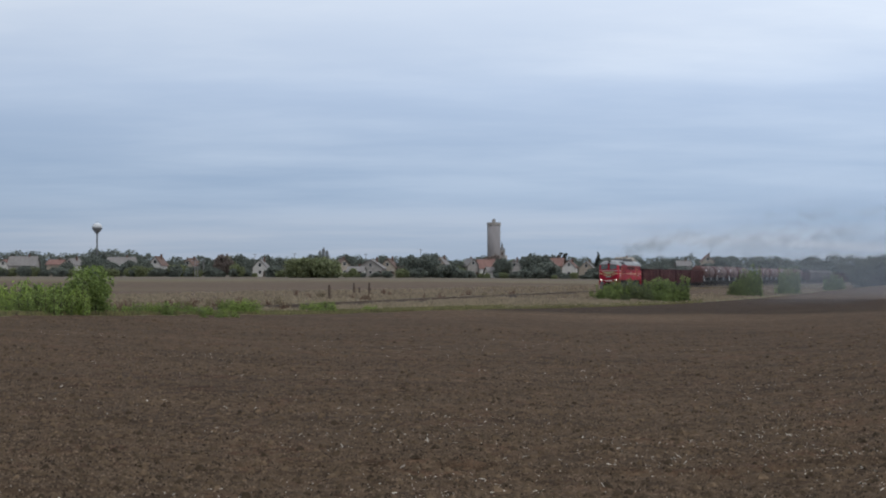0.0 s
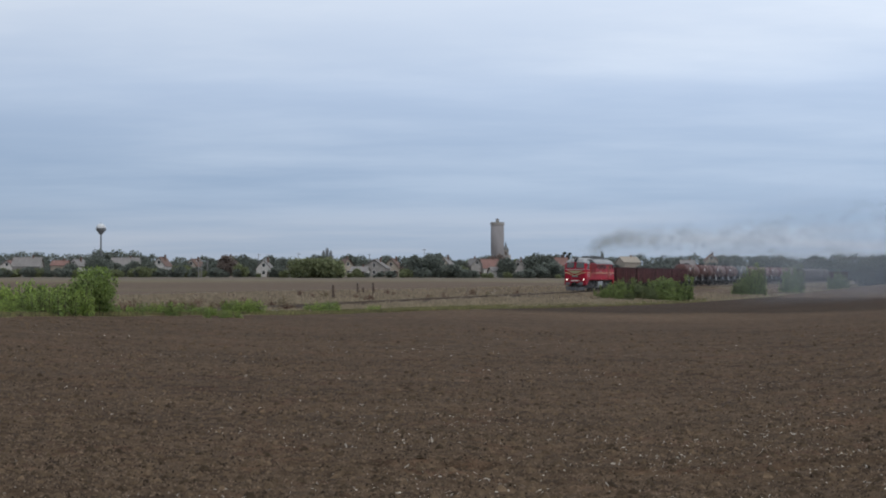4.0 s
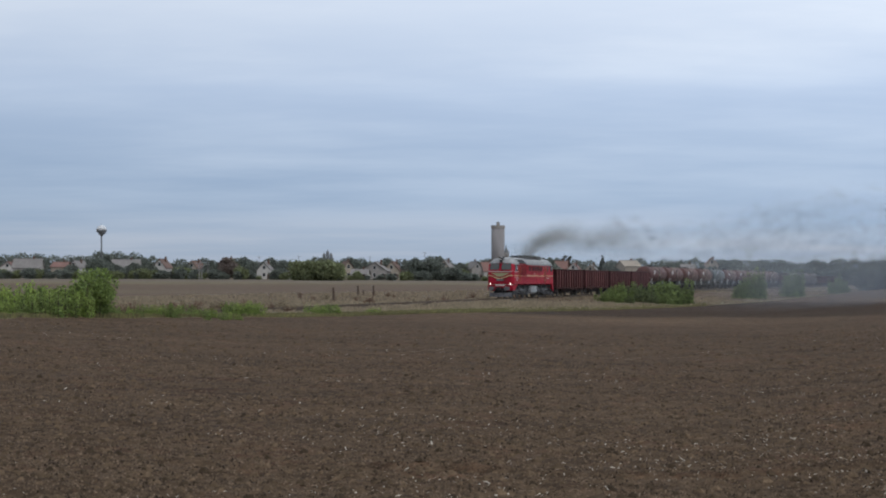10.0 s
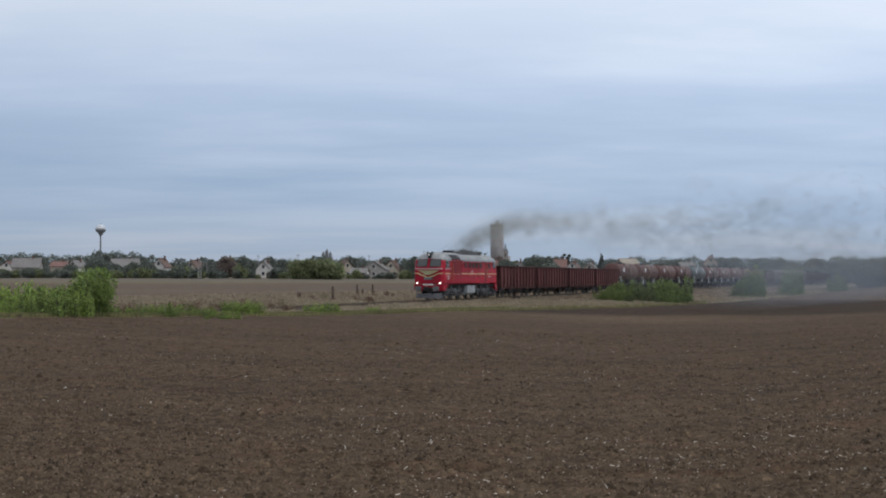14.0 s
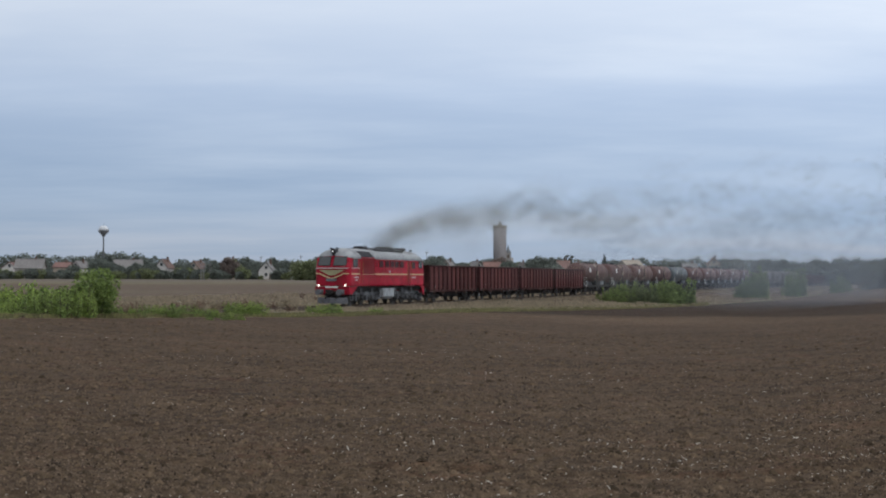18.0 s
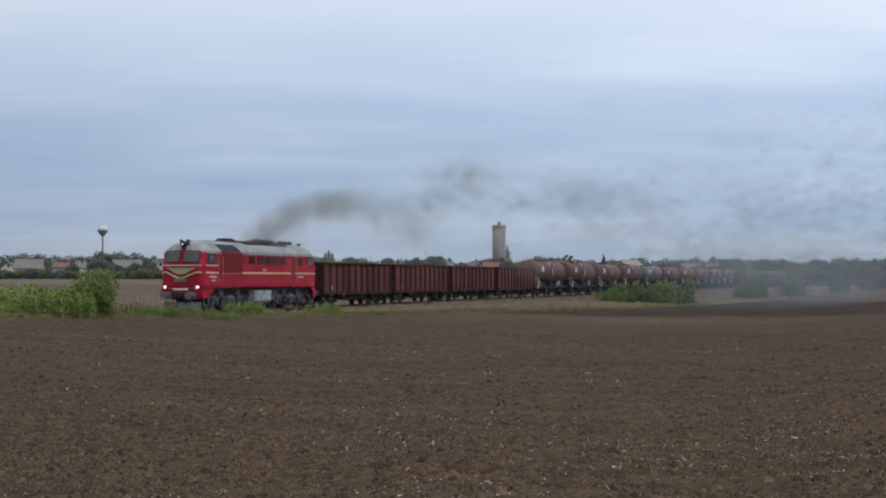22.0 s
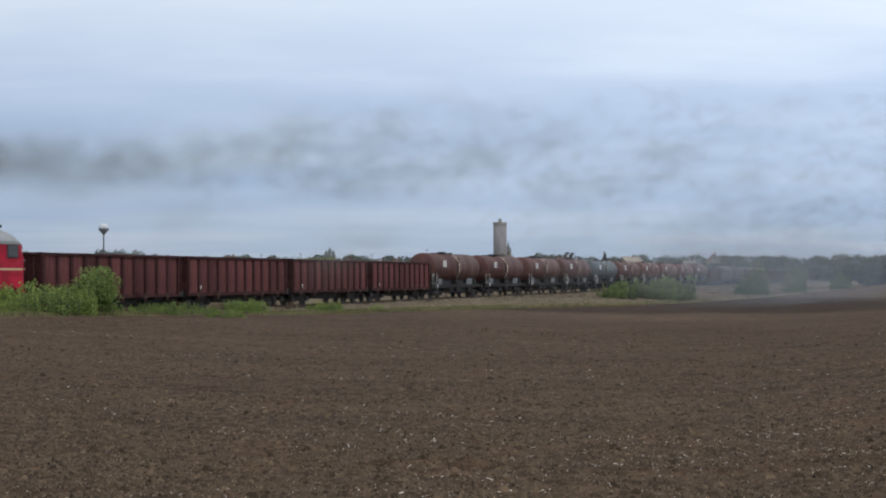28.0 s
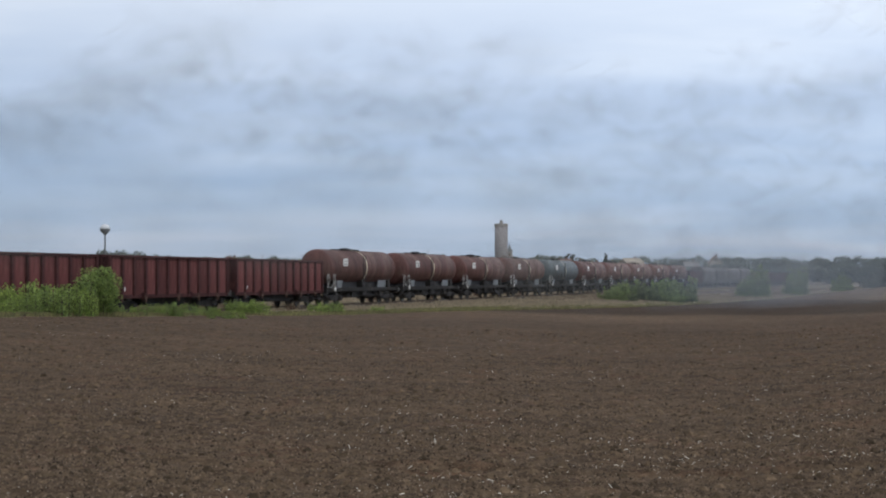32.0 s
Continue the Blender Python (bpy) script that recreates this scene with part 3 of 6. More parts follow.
track_bed = tagged(swept("track_bed", ((2.6, -0.3), (1.75, 0.06), (-1.75, 0.06), (-2.6, -0.3)), -125, 760, 5, M["ballast"]),
                   "low bed of dusty, weedy ballast under the line", "track bed", kind="structure")
for side in (0.7525, -0.7525):
    profile = [(side + a, RAIL - 0.155 + b) for a, b in ((-0.06, 0.0), (-0.06, 0.015), (-0.012, 0.03), (-0.012, 0.115), (-0.036, 0.125), (-0.036, 0.155), (0.036, 0.155), (0.036, 0.125), (0.012, 0.115), (0.012, 0.03), (0.06, 0.015), (0.06, 0.0))]
    tagged(swept("rail", profile, -125, 760, 5, M["rail"]), "rust-brown steel rail on timber sleepers", "rail", "rails of the line", "structure")


# ---- running gear shared by the wagons and the locomotive ----
def wheelset_mesh(radius, gauge=0.75):
    """An axle with two wheels, pressed discs with a flange."""
    bm = rod((0, -0.98, 0), (0, 0.98, 0), 0.075, 10)
    for sign in (-1, 1):
        profile = [(0.10, 0.10), (0.16, 0.10), (0.18, 0.03), (radius - 0.09, 0.015), (radius - 0.07, 0.065), (radius, 0.065), (radius, -0.05), (radius + 0.028, -0.065), (radius - 0.02, -0.075), (radius - 0.07, -0.06), (radius - 0.09, -0.02), (0.18, -0.03), (0.10, -0.08)]
        sides, lines = 20, []
        for r, h in profile:
            lines.append([(r * math.sin(2 * math.pi * q / sides), sign * (gauge + h), r * math.cos(2 * math.pi * q / sides)) for q in range(sides)])
        wheel = rings(lines)
        tmp = bpy.data.meshes.new("tmp")
        wheel.to_mesh(tmp)
        wheel.free()
        bm.from_mesh(tmp)
        bpy.data.meshes.remove(tmp)
        for q in range(4):  # lifting holes' bosses
            a = math.pi / 2 * q
            add_box(bm, -0.05 + 0.27 * math.sin(a), 0.05 + 0.27 * math.sin(a), sign * (gauge + 0.005), sign * (gauge + 0.035), -0.05 + 0.27 * math.cos(a), 0.05 + 0.27 * math.cos(a))
    me = bpy.data.meshes.new("wheelset")
    bm.to_mesh(me)
    bm.free()
    me.materials.append(M["tread"])
    return me


WAGON_WHEEL, LOCO_WHEEL = 0.46, 0.525
wagon_wheels, loco_wheels = wheelset_mesh(WAGON_WHEEL), wheelset_mesh(LOCO_WHEEL)
rolling = []  # (wheelset, wheel radius)


def add_wheelset(parent, x, mesh, radius):
    o = new("wheelset", mesh)
    o.parent = parent
    o.location = (x, 0, radius)
    return o


def bogie_frame(half, radius, axles, mats):
    """Side frames dipping between the axle boxes, springs and a bolster."""
    bm = bmesh.new()
    for sign in (-1, 1):
        y0, y1 = sign * 0.93, sign * 1.06
        top = radius + 0.28
        pts = [(-half, top - 0.12), (-half + 0.3, top), (half - 0.3, top), (half, top - 0.12), (half, radius + 0.02), (half - 0.28, radius + 0.02), (0.42, radius - 0.14), (-0.42, radius - 0.14), (-half + 0.28, radius + 0.02), (-half, radius + 0.02)]
        side = plate([(x, min(y0, y1), z) for x, z in pts], (0, abs(y1 - y0), 0))
        tmp = bpy.data.meshes.new("tmp")
        side.to_mesh(tmp)
        side.free()
        bm.from_mesh(tmp)
        bpy.data.meshes.remove(tmp)
        for x in axles:
            add_box(bm, x - 0.15, x + 0.15, sign * 1.0, sign * 1.2, radius - 0.15, radius + 0.16, 0.03)
            for dx in (-0.24, 0.24):
                add_rod(bm, (x + dx, sign * 1.09, radius - 0.06), (x + dx, sign * 1.09, radius + 0.2), 0.075, 8)
    add_box(bm, -0.3, 0.3, -1.0, 1.0, radius - 0.1, radius + 0.24)
    return bm


_bogie = {}


def shared(key, make, mat, smooth=False):
    """A mesh that is made once and used by many parts."""
    if key not in _bogie:
        bm = make()
        me = bpy.data.meshes.new(key)
        bm.to_mesh(me)
        bm.free()
        me.materials.append(mat)
        if smooth:
            me.polygons.foreach_set("use_smooth", [True] * len(me.polygons))
        _bogie[key] = me
    return _bogie[key]


def place(name, key, make, mat, parent, x=0.0, y=0.0, z=0.0, turn=0.0, label="", smooth=False):
    o = new(name, shared(key, make, mat, smooth))
    o.parent = parent
    o.location, o.rotation_euler = (x, y, z), (0, 0, turn)
    if label:
        o["label"] = label
    return o


def running_gear(w, pivot, axle=0.9):
    for x in (-pivot, pivot):
        place("bogie_frame", "wagon_bogie", lambda: bogie_frame(1.35, WAGON_WHEEL, (-0.9, 0.9), None), M["under"], w, x, label="grimy black two-axle bogie frame")
        for dx in (-axle, axle):
            rolling.append((add_wheelset(w, x + dx, wagon_wheels, WAGON_WHEEL), WAGON_WHEEL))


def buffer_mesh():
    bm = rod((0, 0, 0), (0.32, 0, 0), 0.13, 12)
    add_rod(bm, (0.3, 0, 0), (0.52, 0, 0), 0.09, 12)
    add_rod(bm, (0.52, 0, 0), (0.56, 0, 0), 0.24, 16)
    add_box(bm, -0.03, 0.02, -0.2, 0.2, -0.2, 0.2)
    return bm


def buffers(w, half, mat="under"):
    """Four buffers and two hooks at the ends of a vehicle that is 2 * half long over them."""
    for sign in (-1, 1):
        for y in (-0.875, 0.875):
            place("buffer", "buffer", buffer_mesh, M[mat], w, sign * (half - 0.56), y, 1.05, 0 if sign > 0 else math.pi, label="round steel buffer")
        place("coupling", "coupling", lambda: tube([(0, 0, 0), (0.3, 0, -0.02), (0.45, 0, -0.2), (0.5, 0, -0.35)], 0.045), M["under"], w, sign * (half - 0.5), 0, 1.05, 0 if sign > 0 else math.pi, label="screw coupling")


# ---- open wagons ----
GON, TANK = 14.04, 15.157


def rib_mesh(height_):
    bm = plate([(-0.11, 0, 0), (-0.075, -0.13, 0.03), (0.075, -0.13, 0.03), (0.11, 0, 0)], (0, 0, height_))
    return bm


def panel_mesh(width, h):
    """A pressed sheet, dished a little by years of loading."""
    bm = bmesh.new()
    nx, nz = 4, 4
    rows = []
    for b in range(nz + 1):
        row = []
        for a in range(nx + 1):
            bulge = -0.035 * math.sin(math.pi * a / nx) * math.sin(math.pi * b / nz)
            row.append(bm.verts.new((-width / 2 + width * a / nx, bulge, h * b / nz)))
        rows.append(row)
    back = [[bm.verts.new((v.co.x, 0.05, v.co.z)) for v in row] for row in rows]
    for b in range(nz):
        for a in range(nx):
            bm.faces.new((rows[b][a], rows[b][a + 1], rows[b + 1][a + 1], rows[b + 1][a]))
            bm.faces.new((back[b][a], back[b + 1][a], back[b + 1][a + 1], back[b][a + 1]))
    ring = [(0, a) for a in range(nx)] + [(b, nx) for b in range(nz)] + [(nz, nx - a) for a in range(nx)] + [(nz - b, 0) for b in range(nz)]
    for (b0, a0), (b1, a1) in zip(ring, ring[1:] + ring[:1]):
        bm.faces.new((rows[b0][a0], back[b0][a0], back[b1][a1], rows[b1][a1]))
    bmesh.ops.recalc_face_normals(bm, faces=bm.faces)
    return bm


def heap_mesh():
    bm = bmesh.new()
    rnd = random.Random(4)
    rows = []
    for a in range(25):
        x = -6.1 + 12.2 * a / 24
        rows.append([bm.verts.new((x, -1.3 + 2.6 * b / 8, 2.35 + 0.62 * math.sin(math.pi * b / 8) * (0.6 + 0.4 * math.sin(a * 1.1)) + rnd.uniform(-0.08, 0.08))) for b in range(9)])
    for a in range(24):
        for b in range(8):
            bm.faces.new((rows[a][b], rows[a + 1][b], rows[a + 1][b + 1], rows[a][b + 1]))
    return bm


def gondola():
    """A four-axle open wagon: ribbed side walls, end walls, floor, frame, bogies."""
    w = thing("open_wagon")
    half, z0, z1 = 6.40, 0.95, 3.22
    bays = 11
    bay = 2 * half / bays
    part("floor", box(-half, half, -1.36, 1.36, 1.16, 1.24), M["gondola_in"], w)
    part("underframe", add_box(add_box(box(-6.5, 6.5, -0.25, 0.25, 0.62, 1.15), -6.45, -6.25, -1.38, 1.38, 0.8, 1.15), 6.25, 6.45, -1.38, 1.38, 0.8, 1.15), M["under"], w)
    for sign in (-1, 1):
        turn = 0 if sign < 0 else math.pi
        for b in range(bays):
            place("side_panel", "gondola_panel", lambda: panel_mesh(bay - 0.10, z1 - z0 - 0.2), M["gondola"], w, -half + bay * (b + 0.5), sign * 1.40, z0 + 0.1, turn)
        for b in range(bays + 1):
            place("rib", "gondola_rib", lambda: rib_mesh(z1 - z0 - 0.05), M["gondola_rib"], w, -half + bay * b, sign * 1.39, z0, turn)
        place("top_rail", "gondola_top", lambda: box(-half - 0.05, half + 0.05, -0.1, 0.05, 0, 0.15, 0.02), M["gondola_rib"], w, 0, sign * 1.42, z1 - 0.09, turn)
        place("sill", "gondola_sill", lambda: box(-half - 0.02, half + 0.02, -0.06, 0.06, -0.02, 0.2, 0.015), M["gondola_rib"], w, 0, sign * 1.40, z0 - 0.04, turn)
    for sign in (-1, 1):
        turn = 0 if sign > 0 else math.pi
        # end walls take the darkened rib colour for the shade between wagons
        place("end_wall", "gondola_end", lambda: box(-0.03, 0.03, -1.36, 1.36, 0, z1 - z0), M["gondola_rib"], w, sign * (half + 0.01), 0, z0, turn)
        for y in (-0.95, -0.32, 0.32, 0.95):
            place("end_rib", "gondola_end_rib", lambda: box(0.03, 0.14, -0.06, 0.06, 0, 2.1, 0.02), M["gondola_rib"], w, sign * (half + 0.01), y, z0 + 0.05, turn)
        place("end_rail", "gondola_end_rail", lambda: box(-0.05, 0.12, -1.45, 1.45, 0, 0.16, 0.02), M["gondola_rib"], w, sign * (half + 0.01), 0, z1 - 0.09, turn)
        for y in (-1.3, 1.3):
            place("step", "wagon_step", lambda: tube([(0, -0.15, 0.3), (0, -0.15, 0), (0, 0.15, 0), (0, 0.15, 0.3)], 0.022), M["plough"], w, sign * (half - 0.2), y, 0.45, math.pi / 2, label="bent steel shunter's step")
    for x in (-3.2, 2.0):
        place("hand_wheel", "hand_wheel", lambda: lathe([(0.2, -0.02), (0.23, 0.0), (0.2, 0.02), (0.17, 0.0), (0.2, -0.02)], 16, "Y"), M["gondola_rib"], w, x, -1.47, 1.02, label="small brake hand wheel")
    place("marking", "gondola_mark", lambda: box(-0.16, 0.16, -0.012, 0, 0, 0.22), M["white"], w, -5.1, -1.445, 1.3, label="faded white marking panel")
    for y in (-0.95, 0.95):
        place("truss", "gondola_truss", lambda: plate([(-3.0, -0.06, 0.95), (-1.9, -0.06, 0.42), (1.9, -0.06, 0.42), (3.0, -0.06, 0.95)], (0, 0.12, 0)), M["under"], w, 0, y, 0, label="grimy fish-bellied truss under the floor")
    place("brake_cylinder", "brake_cylinder", lambda: add_box(rod((-0.5, 0, 0.72), (0.5, 0, 0.72), 0.24, 14), 0.5, 1.5, -0.08, 0.08, 0.66, 0.8), M["under"], w, 0.4, -0.5)
    place("brake_rigging", "gondola_rigging", lambda: add_box(add_box(add_rod(rod((-3.1, -0.62, 0.5), (3.1, -0.62, 0.5), 0.04, 6), (-3.1, 0.62, 0.5), (3.1, 0.62, 0.5), 0.04, 6), -2.6, -1.5, -0.9, 0.9, 0.45, 0.95, 0.05), 1.9, 2.7, -1.0, 1.0, 0.5, 1.0, 0.05), M["under"], w, label="grimy brake gear slung under the floor")
    for x in (-5.3, -2.9, 0.6, 2.9, 5.2):
        for y in (-1.475, 1.475):
            place("drop_hinge", "gondola_hinge", lambda: add_box(box(-0.16, 0.16, -0.025, 0.025, -0.12, 0.16, 0.01), -0.05, 0.05, -0.03, 0.03, -0.3, -0.1), M["gondola_in"], w, x, y, 0.98)
    running_gear(w, 4.5)
    buffers(w, GON / 2)
    return w


# ---- tank wagons ----
def tank_shell(half, radius):
    profile = [(0.02, -half)] + [(radius * math.sin(a), -half + 0.62 * (1 - math.cos(a))) for a in (0.35, 0.7, 1.05, 1.35, math.pi / 2)]
    back = [(r, -h) for r, h in reversed(profile)]
    return lathe(profile + back, 40, "X")


def ladder_mesh(h, width=0.42):
    bm = rod((-width / 2, 0, 0), (-width / 2, 0, h), 0.025, 6)
    add_rod(bm, (width / 2, 0, 0), (width / 2, 0, h), 0.025, 6)
    for q in range(1, int(h / 0.3) + 1):
        add_rod(bm, (-width / 2, 0, q * 0.3), (width / 2, 0, q * 0.3), 0.018, 6)
    return bm


def tanker(shell_mat, tone):
    """A long four-axle tank wagon with a walkway, a filling dome and a painted belt."""
    w = thing("tank_wagon")
    cz, radius, half = 2.83, 1.34, 6.75
    shell = place("tank_shell", "tank_shell_" + tone, lambda: tank_shell(half, radius), M[shell_mat], w, 0, 0, cz, smooth=True)
    place("belt", "tank_belt", lambda: rings([[(x, r * math.cos(a), r * math.sin(a)) for a in np.linspace(0, 2 * math.pi, 40, endpoint=False)] for x, r in ((-0.06, radius), (-0.05, radius + 0.02), (0.05, radius + 0.02), (0.06, radius))], cap=False), M["band"], w, 0.35, 0, cz, label="yellowed white painted belt")
    for x in (-4.3, -2.4, 2.4, 4.5):
        place("weld_band", "tank_weld", lambda: rings([[(x_, r * math.cos(a), r * math.sin(a)) for a in np.linspace(0, 2 * math.pi, 40, endpoint=False)] for x_, r in ((-0.03, radius - 0.002), (-0.02, radius + 0.008), (0.02, radius + 0.008), (0.03, radius - 0.002))], cap=False), M[shell_mat], w, x, 0, cz)
    place("filling_dome", "tank_dome", lambda: lathe([(0.34, 0), (0.34, 0.10), (0.40, 0.11), (0.40, 0.16), (0.1, 0.2)], 18), M["soot"], w, -1.0, 0, cz + radius - 0.02, label="dark lidded filling dome")
    place("walkway", "tank_walkway", lambda: add_box(add_box(add_box(box(-1.6, 1.6, -0.5, -0.2, 0.06, 0.1), -1.6, 1.6, 0.2, 0.5, 0.06, 0.1), -1.5, -1.42, -0.5, 0.5, -0.12, 0.06), 1.42, 1.5, -0.5, 0.5, -0.12, 0.06), M["soot"], w, -0.9, 0, cz + radius - 0.02, label="dark steel walkway on top")
    for y in (-1.38, 1.38):
        place("ladder", "tank_ladder", lambda: ladder_mesh(2.5), M["soot"], w, -0.3, y, 1.3, label="steel side ladder")
    # black block added to close the gap and darken the shell's underside
    place("belly_shield", "tank_belly", lambda: rings([[(x_, -0.7, 1.2), (x_, -0.72, 1.8), (x_, 0.72, 1.8), (x_, 0.7, 1.2)] for x_ in (-5.6, 5.6)]), M["soot"], w, label="dark steel cradle under the tank")
    part("solebar", add_box(box(-7.0, 7.0, -1.25, -1.1, 1.0, 1.28), -7.0, 7.0, 1.1, 1.25, 1.0, 1.28), M["under"], w)
    part("underframe", add_box(add_box(box(-7.0, 7.0, -0.22, 0.22, 0.8, 1.25), -7.05, -6.85, -1.3, 1.3, 0.85, 1.28), 6.85, 7.05, -1.3, 1.3, 0.85, 1.28), M["under"], w)
    for y in (-0.9, 0.9):
        place("truss", "tank_truss", lambda: plate([(-3.6, -0.05, 1.05), (-2.6, -0.05, 0.5), (2.6, -0.05, 0.5), (3.6, -0.05, 1.05)], (0, 0.1, 0)), M["under"], w, 0, y, 0)
    for x in (-2.6, 2.6):
        place("air_tank", "tank_air", lambda: rod((0, -1.0, 0), (0, 1.0, 0), 0.22, 12), M["under"], w, x, 0, 0.72)
    for x in (-5.2, 0.0, 5.2):
        place("saddle", "tank_saddle", lambda: rings([[(x_, y_, z_) for y_, z_ in ((-1.2, 0), (1.2, 0), (1.15, 0.62), (0.7, 0.36), (0, 0.24), (-0.7, 0.36), (-1.15, 0.62))] for x_ in (-0.25, 0.25)]), M["under"], w, x, 0, 1.25, label="curved steel saddle")
    place("valve_chest", "valve_chest", lambda: add_rod(box(-0.35, 0.35, -1.2, 1.2, 0, 0.4, 0.04), (0, 0, 0.35), (0, 0, 0.75), 0.2, 12), M["under"], w, 0.2, 0, 0.6, label="discharge valves under the tank")
    place("sump", "tank_sump", lambda: lathe([(0.35, -1.25), (0.75, -1.0), (0.82, 0.0), (0.75, 1.0), (0.35, 1.25)], 18, "X"), M["under"], w, 1.9, 0, 1.30, label="black bulging sump under the tank", smooth=True)
    for y in (-1.0, 1.0):
        for x in (-4.6, 4.1):
            place("cover_plate", "tank_cover", lambda: plate([(-1.0, -0.02, 0.0), (0.75, -0.02, 0.0), (1.0, -0.02, 0.62), (-0.75, -0.02, 0.62)], (0, 0.04, 0)), M["steel_dim"], w, x, y, 1.20, label="dull grey sloping cover plate")
        place("brake_rod", "tank_brake_rod", lambda: add_box(add_box(rod((-4.2, 0, 0.62), (4.2, 0, 0.62), 0.035, 6), -2.2, -1.7, -0.1, 0.1, 0.5, 0.9), 3.2, 3.6, -0.12, 0.12, 0.55, 0.95), M["under"], w, 0, y * 1.1, 0)
    for sign in (-1, 1):
        place("platform", "tank_platform", lambda: box(-0.35, 0.35, -1.35, 1.35, 0, 0.06), M["under"], w, sign * 6.75, 0, 1.29)
    rails = lambda: tube([(0, 0, 0), (0, 0, 0.95), (0.34, 0, 0.95), (0.34, 0, 0)], 0.014)
    for x in (-7.05, -6.05):
        place("handrail", "tank_handrail", rails, M["white"], w, x, -1.36, 1.3, label="white tubular handrail")
    place("board", "tank_board", lambda: box(-0.42, 0.42, -0.03, 0, 0, 0.56, 0.01), M["white"], w, -3.79, -1.335, 2.92, label="white marking board with a grid of dark lines")
    for dx in (-0.2, 0.02, 0.22):
        for dz in (0.1, 0.32):
            place("text_bar", "tank_bar", lambda: box(-0.08, 0.08, -0.006, 0, 0, 0.07), M["bogie_grey"], w, -3.79 + dx, -1.367, 2.92 + dz)
    place("data_plate", "data_plate", lambda: box(-0.14, 0.14, -0.02, 0, 0, 0.26), M["white"], w, -5.5, -1.27, 1.05, label="white data plate")
    running_gear(w, 5.1)
    buffers(w, TANK / 2)
    return w


# ---- covered hoppers ----
def hopper():
    """A grey covered wagon with a rounded roof and sloping ends."""
    w = thing("covered_hopper_wagon")
    half = 6.7
    sect = [(-1.42, 1.25), (-1.45, 3.3), (-1.25, 3.72), (-0.75, 3.98), (0, 4.06), (0.75, 3.98), (1.25, 3.72), (1.45, 3.3), (1.42, 1.25)]
    part("body", rings([[(x, y * k, 1.25 + (z - 1.25) * q) for y, z in sect] for x, k, q in ((-half, 0.94, 0.97), (-half + 0.15, 1, 1), (half - 0.15, 1, 1), (half, 0.94, 0.97))]), M["hopper"], w)
    for sign in (-1, 1):
        for b in range(10):
            place("rib", "hopper_rib", lambda: box(-0.05, 0.05, -0.08, 0.02, 0, 2.1, 0.02), M["hopper"], w, -half + 0.3 + b * 1.42, sign * 1.44, 1.2, 0 if sign < 0 else math.pi)
    for x in (-4.2, 0, 4.2):
        place("chute", "hopper_chute", lambda: rings([[(sx * a, sy * b, z) for sx, sy in ((-1, -1), (1, -1), (1, 1), (-1, 1))] for a, b, z in ((1.5, 1.3, 0.75), (0.5, 0.8, 0.0))]), M["hopper"], w, x, 0, 0.5)
    for x in (-3.4, 3.4):
        place("marking", "hopper_mark", lambda: box(-0.22, 0.22, -0.012, 0, 0, 0.5), M["white"], w, x, -1.455, 2.3, label="white marking panel")
    part("roof_walk", box(-half + 0.4, half - 0.4, -0.25, 0.25, 4.05, 4.1), M["soot"], w)
    part("underframe", add_box(box(-6.9, 6.9, -1.3, -1.1, 0.95, 1.25), -6.9, 6.9, 1.1, 1.3, 0.95, 1.25), M["under"], w)
    running_gear(w, 5.0)
    buffers(w, 7.5)
    return w


# ---- the diesel locomotive ----
LOCO = 17.55


def plan_outline(half_x, half_y, corner, z, bow=0.0, n=6):
    """A rounded rectangle seen from above, its ends bowed outwards."""
    pts = []
    for cx, cy, a0 in ((1, 1, 0), (-1, 1, 90), (-1, -1, 180), (1, -1, 270)):
        for q in range(n + 1):
            a = radians(a0 + 90 * q / n)
            x, y = cx * (half_x - corner) + corner * math.cos(a), cy * (half_y - corner) + corner * math.sin(a)
            pts.append(Vector((x, y, z)))
    for p_ in pts:
        p_.x += math.copysign(bow * (1 - (p_.y / half_y) ** 2), p_.x)
    return pts


def front_x(y, z):
    """How far the nose reaches at a place on it (towards -x)."""
    lean = 0.0 if z < 2.95 else (z - 2.95) * 0.36
    return -(8.05 - lean + 0.14 * (1 - (y / 1.47) ** 2))


def nose_strip(points, thick, width):
    """A band laid on the nose along (y, z) points."""
    a = [(front_x(y, z) - thick, y, z + width / 2) for y, z in points]
    b = [(front_x(y, z) - thick, y, z - width / 2) for y, z in points]
    outline = a + b[::-1]
    return plate(outline, (thick + 0.03, 0, 0))


